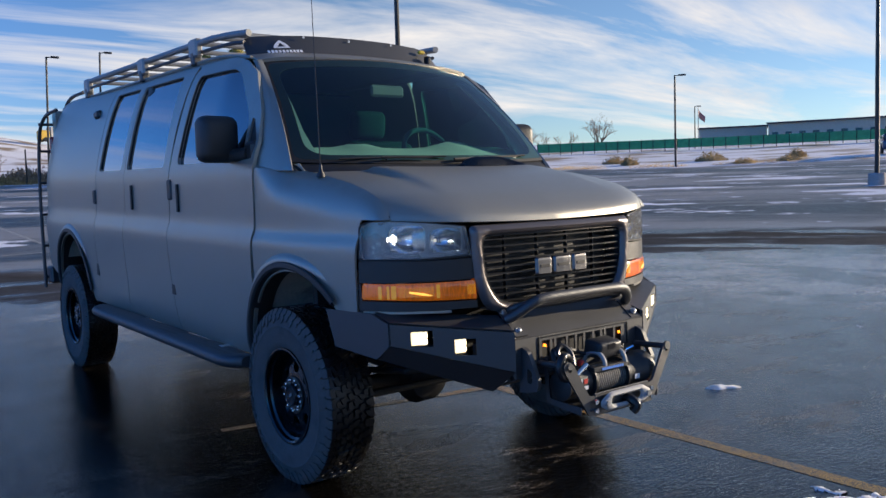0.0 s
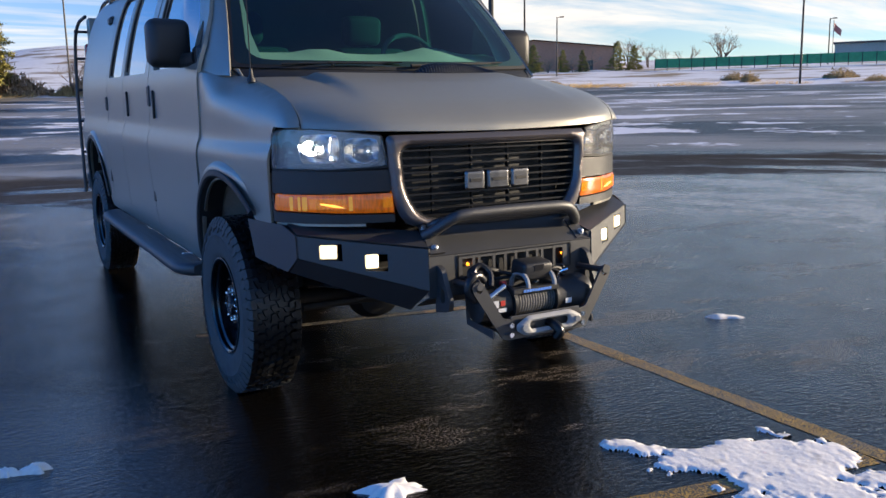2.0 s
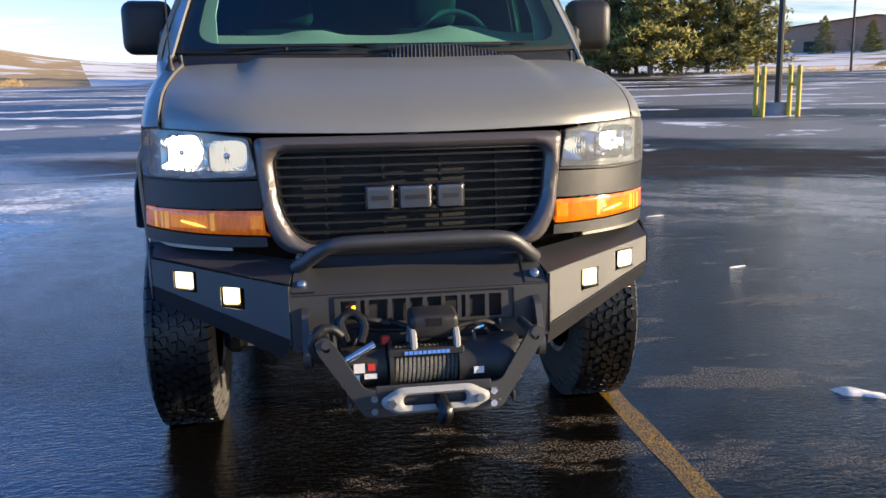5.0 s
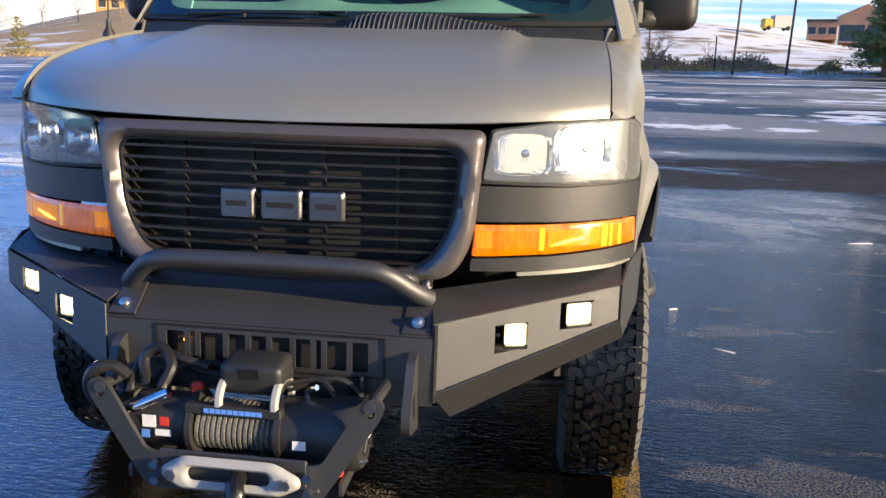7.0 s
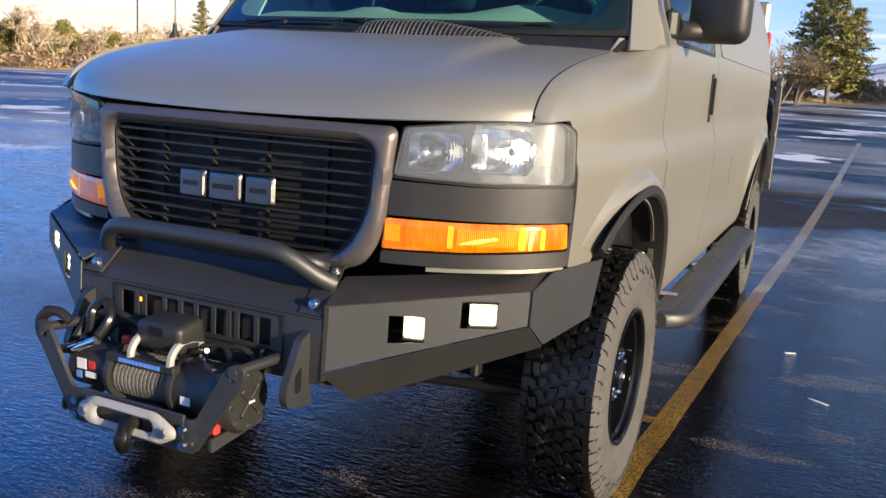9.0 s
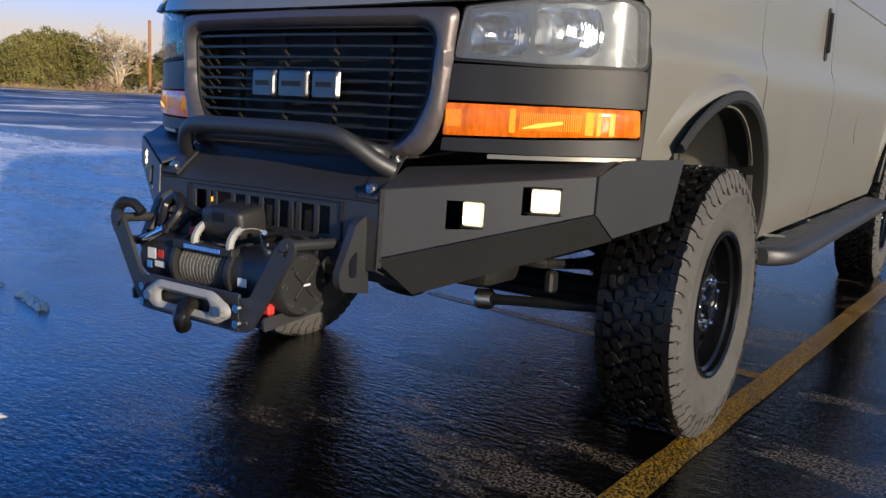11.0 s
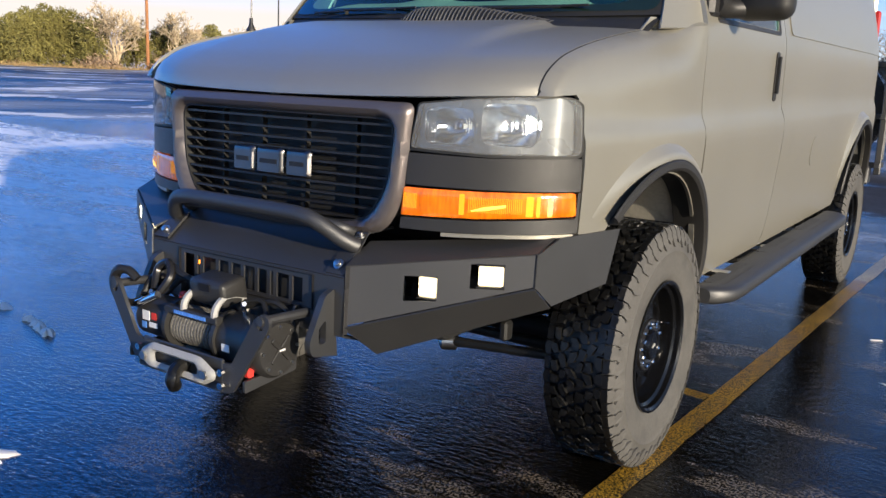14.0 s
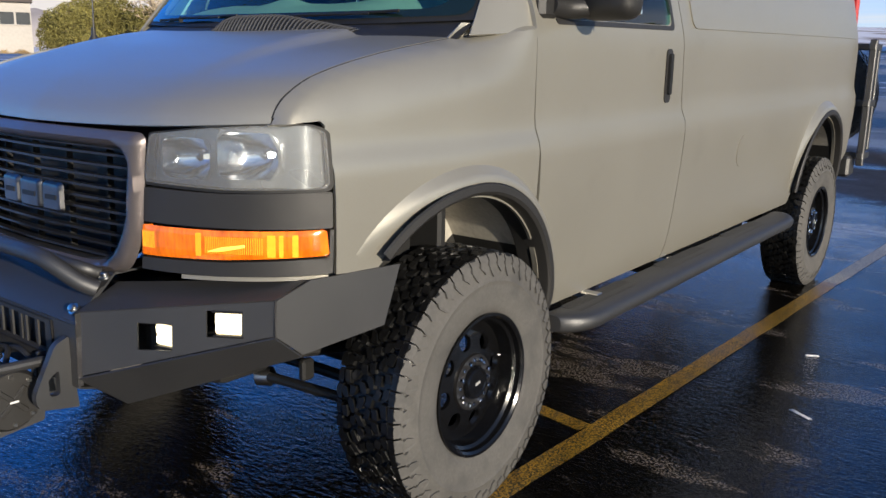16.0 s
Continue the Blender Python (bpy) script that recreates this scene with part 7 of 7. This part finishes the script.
part("label_plate", block((0.032, 0.002, 0.022), (0.150, -1.056, 0.545), 0.0), WHITEMARK, winch)
ctrl = part("control_box", block((0.155, 0.105, 0.080), (0.018, -0.965, 0.685), 0.018, (8, 0, 0), seg=3), TRIM, winch, "black rounded winch control box")
part("box_mark", block((0.05, 0.003, 0.028), (0.018, -1.02, 0.698), 0.002, (8, 0, 0)), SLAT, ctrl)
for x in (-0.052, 0.085):
    part("box_bracket", tube(curve_pts([(x, -1.04, 0.605), (x, -1.035, 0.645), (x, -1.0, 0.672), (x, -0.93, 0.66), (x, -0.91, 0.61)], 4), 0.011, 6, flat=1.0), ALU, winch, "pale alloy control box bracket")
for k, (pts, r) in enumerate((([(-0.05, -0.93, 0.66), (-0.12, -0.90, 0.675), (-0.20, -0.93, 0.67), (-0.24, -0.97, 0.61)], 0.009), ([(-0.03, -0.92, 0.65), (-0.15, -0.90, 0.65), (-0.25, -0.90, 0.66), (-0.27, -0.96, 0.60)], 0.008), ([(0.09, -0.93, 0.65), (0.16, -0.92, 0.66), (0.21, -0.95, 0.63)], 0.008), ([(0.08, -0.92, 0.63), (0.20, -0.90, 0.66), (0.27, -0.90, 0.60), (0.25, -0.94, 0.54)], 0.009))):
    part("power_cable", tube(curve_pts(pts, 5), r, 8), DARK, winch)
part("terminal_boot", block((0.03, 0.025, 0.03), (-0.135, -0.97, 0.635), 0.006), REDMARK, winch)
part("terminal_boot", block((0.03, 0.025, 0.03), (0.24, -1.05, 0.49), 0.006), REDMARK, winch)
hook = thing("winch_hook", "forged grey winch hook hung on the cradle arm", "hook")
part("hook_body", tube(curve_pts([(-0.255, -1.03, 0.615), (-0.30, -1.05, 0.60), (-0.345, -1.06, 0.62), (-0.365, -1.06, 0.66), (-0.345, -1.06, 0.70), (-0.305, -1.05, 0.705), (-0.275, -1.04, 0.68)], 5), [0.013] * 8 + [0.017] * 15 + [0.014] * 8, 10), SLAT, hook)
part("hook_pin", tube([(-0.265, -1.05, 0.602), (-0.175, -1.04, 0.645)], 0.013, 12), CHROME, hook)
part("hook_loop", tube(curve_pts([(-0.255, -0.99, 0.64), (-0.275, -0.96, 0.70), (-0.235, -0.95, 0.725), (-0.20, -0.97, 0.69), (-0.215, -1.0, 0.64)], 5), 0.014, 8), SLAT, hook)
part("hook_loop", tube(curve_pts([(-0.30, -1.0, 0.62), (-0.29, -0.95, 0.69), (-0.25, -0.93, 0.71), (-0.18, -0.95, 0.70), (-0.12, -0.94, 0.68)], 5), 0.011, 8), DARK, hook)

# ---- mirrors ----
for sx in (-1, 1):
    mo = 0.0 if sx < 0 else 0.03
    bm = bmesh.new()
    tmp = block((0.225, 0.12, 0.25), (sx * (1.07 + mo), 0.755, 1.735), 0.05, (0, 0, sx * -8), seg=4)
    for v_ in tmp.verts:
        if v_.co.y < 0.74:
            v_.co.y -= 0.02 * max(0, 1 - ((v_.co.z - 1.735) / 0.125) ** 2)
    mir = part("side_mirror", tmp, TRIM, van, "large black tow mirror")
    part("mirror_arm", tube(curve_pts([(sx * (1.02 + mo), 0.745, 1.655), (sx * 0.985, 0.67, 1.648), (sx * 0.965, 0.58, 1.655)], 4), [0.036] * 9, 12), TRIM, mir)
    part("mirror_glass", block((0.19, 0.006, 0.21), (sx * (1.07 + mo), 0.817, 1.735), 0.02, (0, 0, sx * -8)), CHROME, mir)
    part("mirror_base", block((0.045, 0.11, 0.11), (sx * 0.962, 0.565, 1.66), 0.018), TRIM, mir)

# ---- antenna ----
ant = part("antenna", tube([(-0.872, 0.006, 1.555), (-0.876, 0.02, 2.42)], [0.0035, 0.0018], 6), SLAT, van, "thin whip antenna")
part("antenna_base", lathe([(0, 0.022), (0.012, 0.020), (0.03, 0.010), (0.06, 0.007)], 12, "z", at=(-0.872, 0.004, 1.512)), TRIM, ant)

# ---- roof rack with front fairing ----
rack = part("roof_rack", block((1.30, 0.05, 0.03), (0, 1.30, 2.405), 0.006), SILVERTUBE, van, "grey steel roof rack")
fair = sheet("wind_fairing", rounded([(-0.715, 0.0), (-0.705, 0.130), (-0.66, 0.150), (0.60, 0.150), (0.66, 0.10), (0.715, 0.0)], 0.012), [], lambda x, v: (x, 0.965 + 0.75 * v + 0.10 * (x / 0.7) ** 4, 2.248 + v - 0.03 * (x / 0.7) ** 2), BLACKCOAT, rack, 0.06, 0.006, "black steel wind fairing")
for x in (-0.36, -0.04, 0.28):
    part("bolt", lathe([(-0.004, 0.008), (0.003, 0.006)], 8, "y", at=(x, 1.048, 2.375)), STEEL, fair)
sheet("emblem", [(-0.56 + 0.0, 0.066), (-0.545, 0.092), (-0.51, 0.118), (-0.475, 0.092), (-0.46, 0.066)], [[(-0.535, 0.074), (-0.51, 0.100), (-0.485, 0.074)]], lambda x, v: (x, 0.961 + 0.75 * v + 0.10 * (x / 0.7) ** 4, 2.251 + v - 0.03 * (x / 0.7) ** 2), WHITEMARK, fair, 0.03, 0.002, "plain pale mountain emblem")
for k in range(10):
    x0 = -0.60 + 0.0215 * k
    sheet("emblem_bar", [(x0, 0.036), (x0 + 0.014, 0.036), (x0 + 0.014, 0.052), (x0, 0.052)], [], lambda x, v: (x, 0.961 + 0.75 * v + 0.10 * (x / 0.7) ** 4, 2.251 + v - 0.03 * (x / 0.7) ** 2), WHITEMARK, fair, 0.03, 0.002)
part("clearance_lamp", block((0.05, 0.03, 0.025), (0.52, 1.04, 2.345), 0.008), YELLOWPOST, fair)
part("fairing_bracket", block((0.03, 0.05, 0.09), (0.54, 1.0, 2.27), 0.008), DARK, fair)
for sx in (-1, 1):
    top = curve_pts([(sx * 0.69, 1.10, 2.385), (sx * 0.735, 1.45, 2.405), (sx * 0.75, 1.9, 2.412), (sx * 0.75, 4.25, 2.452)], 4)
    part("side_rail", tube(top, 0.021, 10), SILVERTUBE, rack)
    low = curve_pts([(sx * 0.70, 1.15, 2.335), (sx * 0.735, 1.6, 2.352), (sx * 0.75, 4.25, 2.395)], 4)
    part("side_rail", tube(low, 0.012, 8), BLACKCOAT, rack)
    for y in (1.76, 2.76, 4.18):
        part("rack_foot", block((0.05, 0.13, 0.12), (sx * 0.755, y, 2.36 + 0.012 * y), 0.012), SILVERTUBE, rack)
        part("foot_clamp", block((0.06, 0.06, 0.09), (sx * 0.752, y, 2.29 + 0.014 * y), 0.01), BLACKCOAT, rack)
for y in (1.5, 1.76, 2.1, 2.45, 2.76, 3.1, 3.45, 3.8, 4.18):
    part("cross_bar", tube([(-0.75, y, 2.395 + 0.012 * y), (0.75, y, 2.395 + 0.012 * y)], 0.016, 8), SILVERTUBE, rack)

# ---- rear ladder, spare carrier, tail lamps ----
lad = part("rear_ladder", tube(curve_pts([(-0.70, 4.55, 2.40), (-0.72, 4.95, 2.37), (-0.72, 5.15, 2.20), (-0.73, 5.20, 1.5), (-0.74, 5.20, 0.62)], 6), 0.016, 8), BLACKCOAT, van, "black steel rear ladder")
part("ladder_rail", tube(curve_pts([(-0.93, 4.60, 2.24), (-0.95, 4.95, 2.20), (-0.965, 5.14, 2.02), (-0.975, 5.20, 1.5), (-0.975, 5.20, 0.60)], 6), 0.016, 8), BLACKCOAT, lad)
for z in (0.70, 1.0, 1.3, 1.6, 1.9, 2.15):
    part("rung", tube([(-0.975 + 0.02 * max(0, z - 1.8), 5.19 - 0.3 * max(0, z - 1.95), z), (-0.73, 5.19 - 0.3 * max(0, z - 1.95), z)], 0.013, 8), BLACKCOAT, lad)
car_ = part("spare_carrier", block((0.05, 0.05, 0.95), (1.0, 5.20, 1.20), 0.006), BLACKCOAT, van, "black steel rear carrier frame")
part("carrier_tube", block((0.05, 0.05, 0.80), (0.99, 5.36, 1.24), 0.006), BLACKCOAT, car_)
for z in (0.80, 1.20, 1.62):
    part("carrier_tube", block((0.05, 0.22, 0.05), (0.995, 5.28, z), 0.006), BLACKCOAT, car_)
    part("carrier_tube", block((0.90, 0.05, 0.05), (0.52, 5.22, z), 0.006), BLACKCOAT, car_)
van_wheel(0.55, 5.52, 1.25, 90, 20)
part("rear_bumper", block((1.9, 0.18, 0.16), (0, 5.18, 0.72), 0.02), BLACKCOAT, van)
for sx in (-1, 1):
    part("tail_lamp", block((0.06, 0.05, 0.34), (sx * 0.865, 5.06, 1.86), 0.015), REDLENS, van, "red tail lamp")
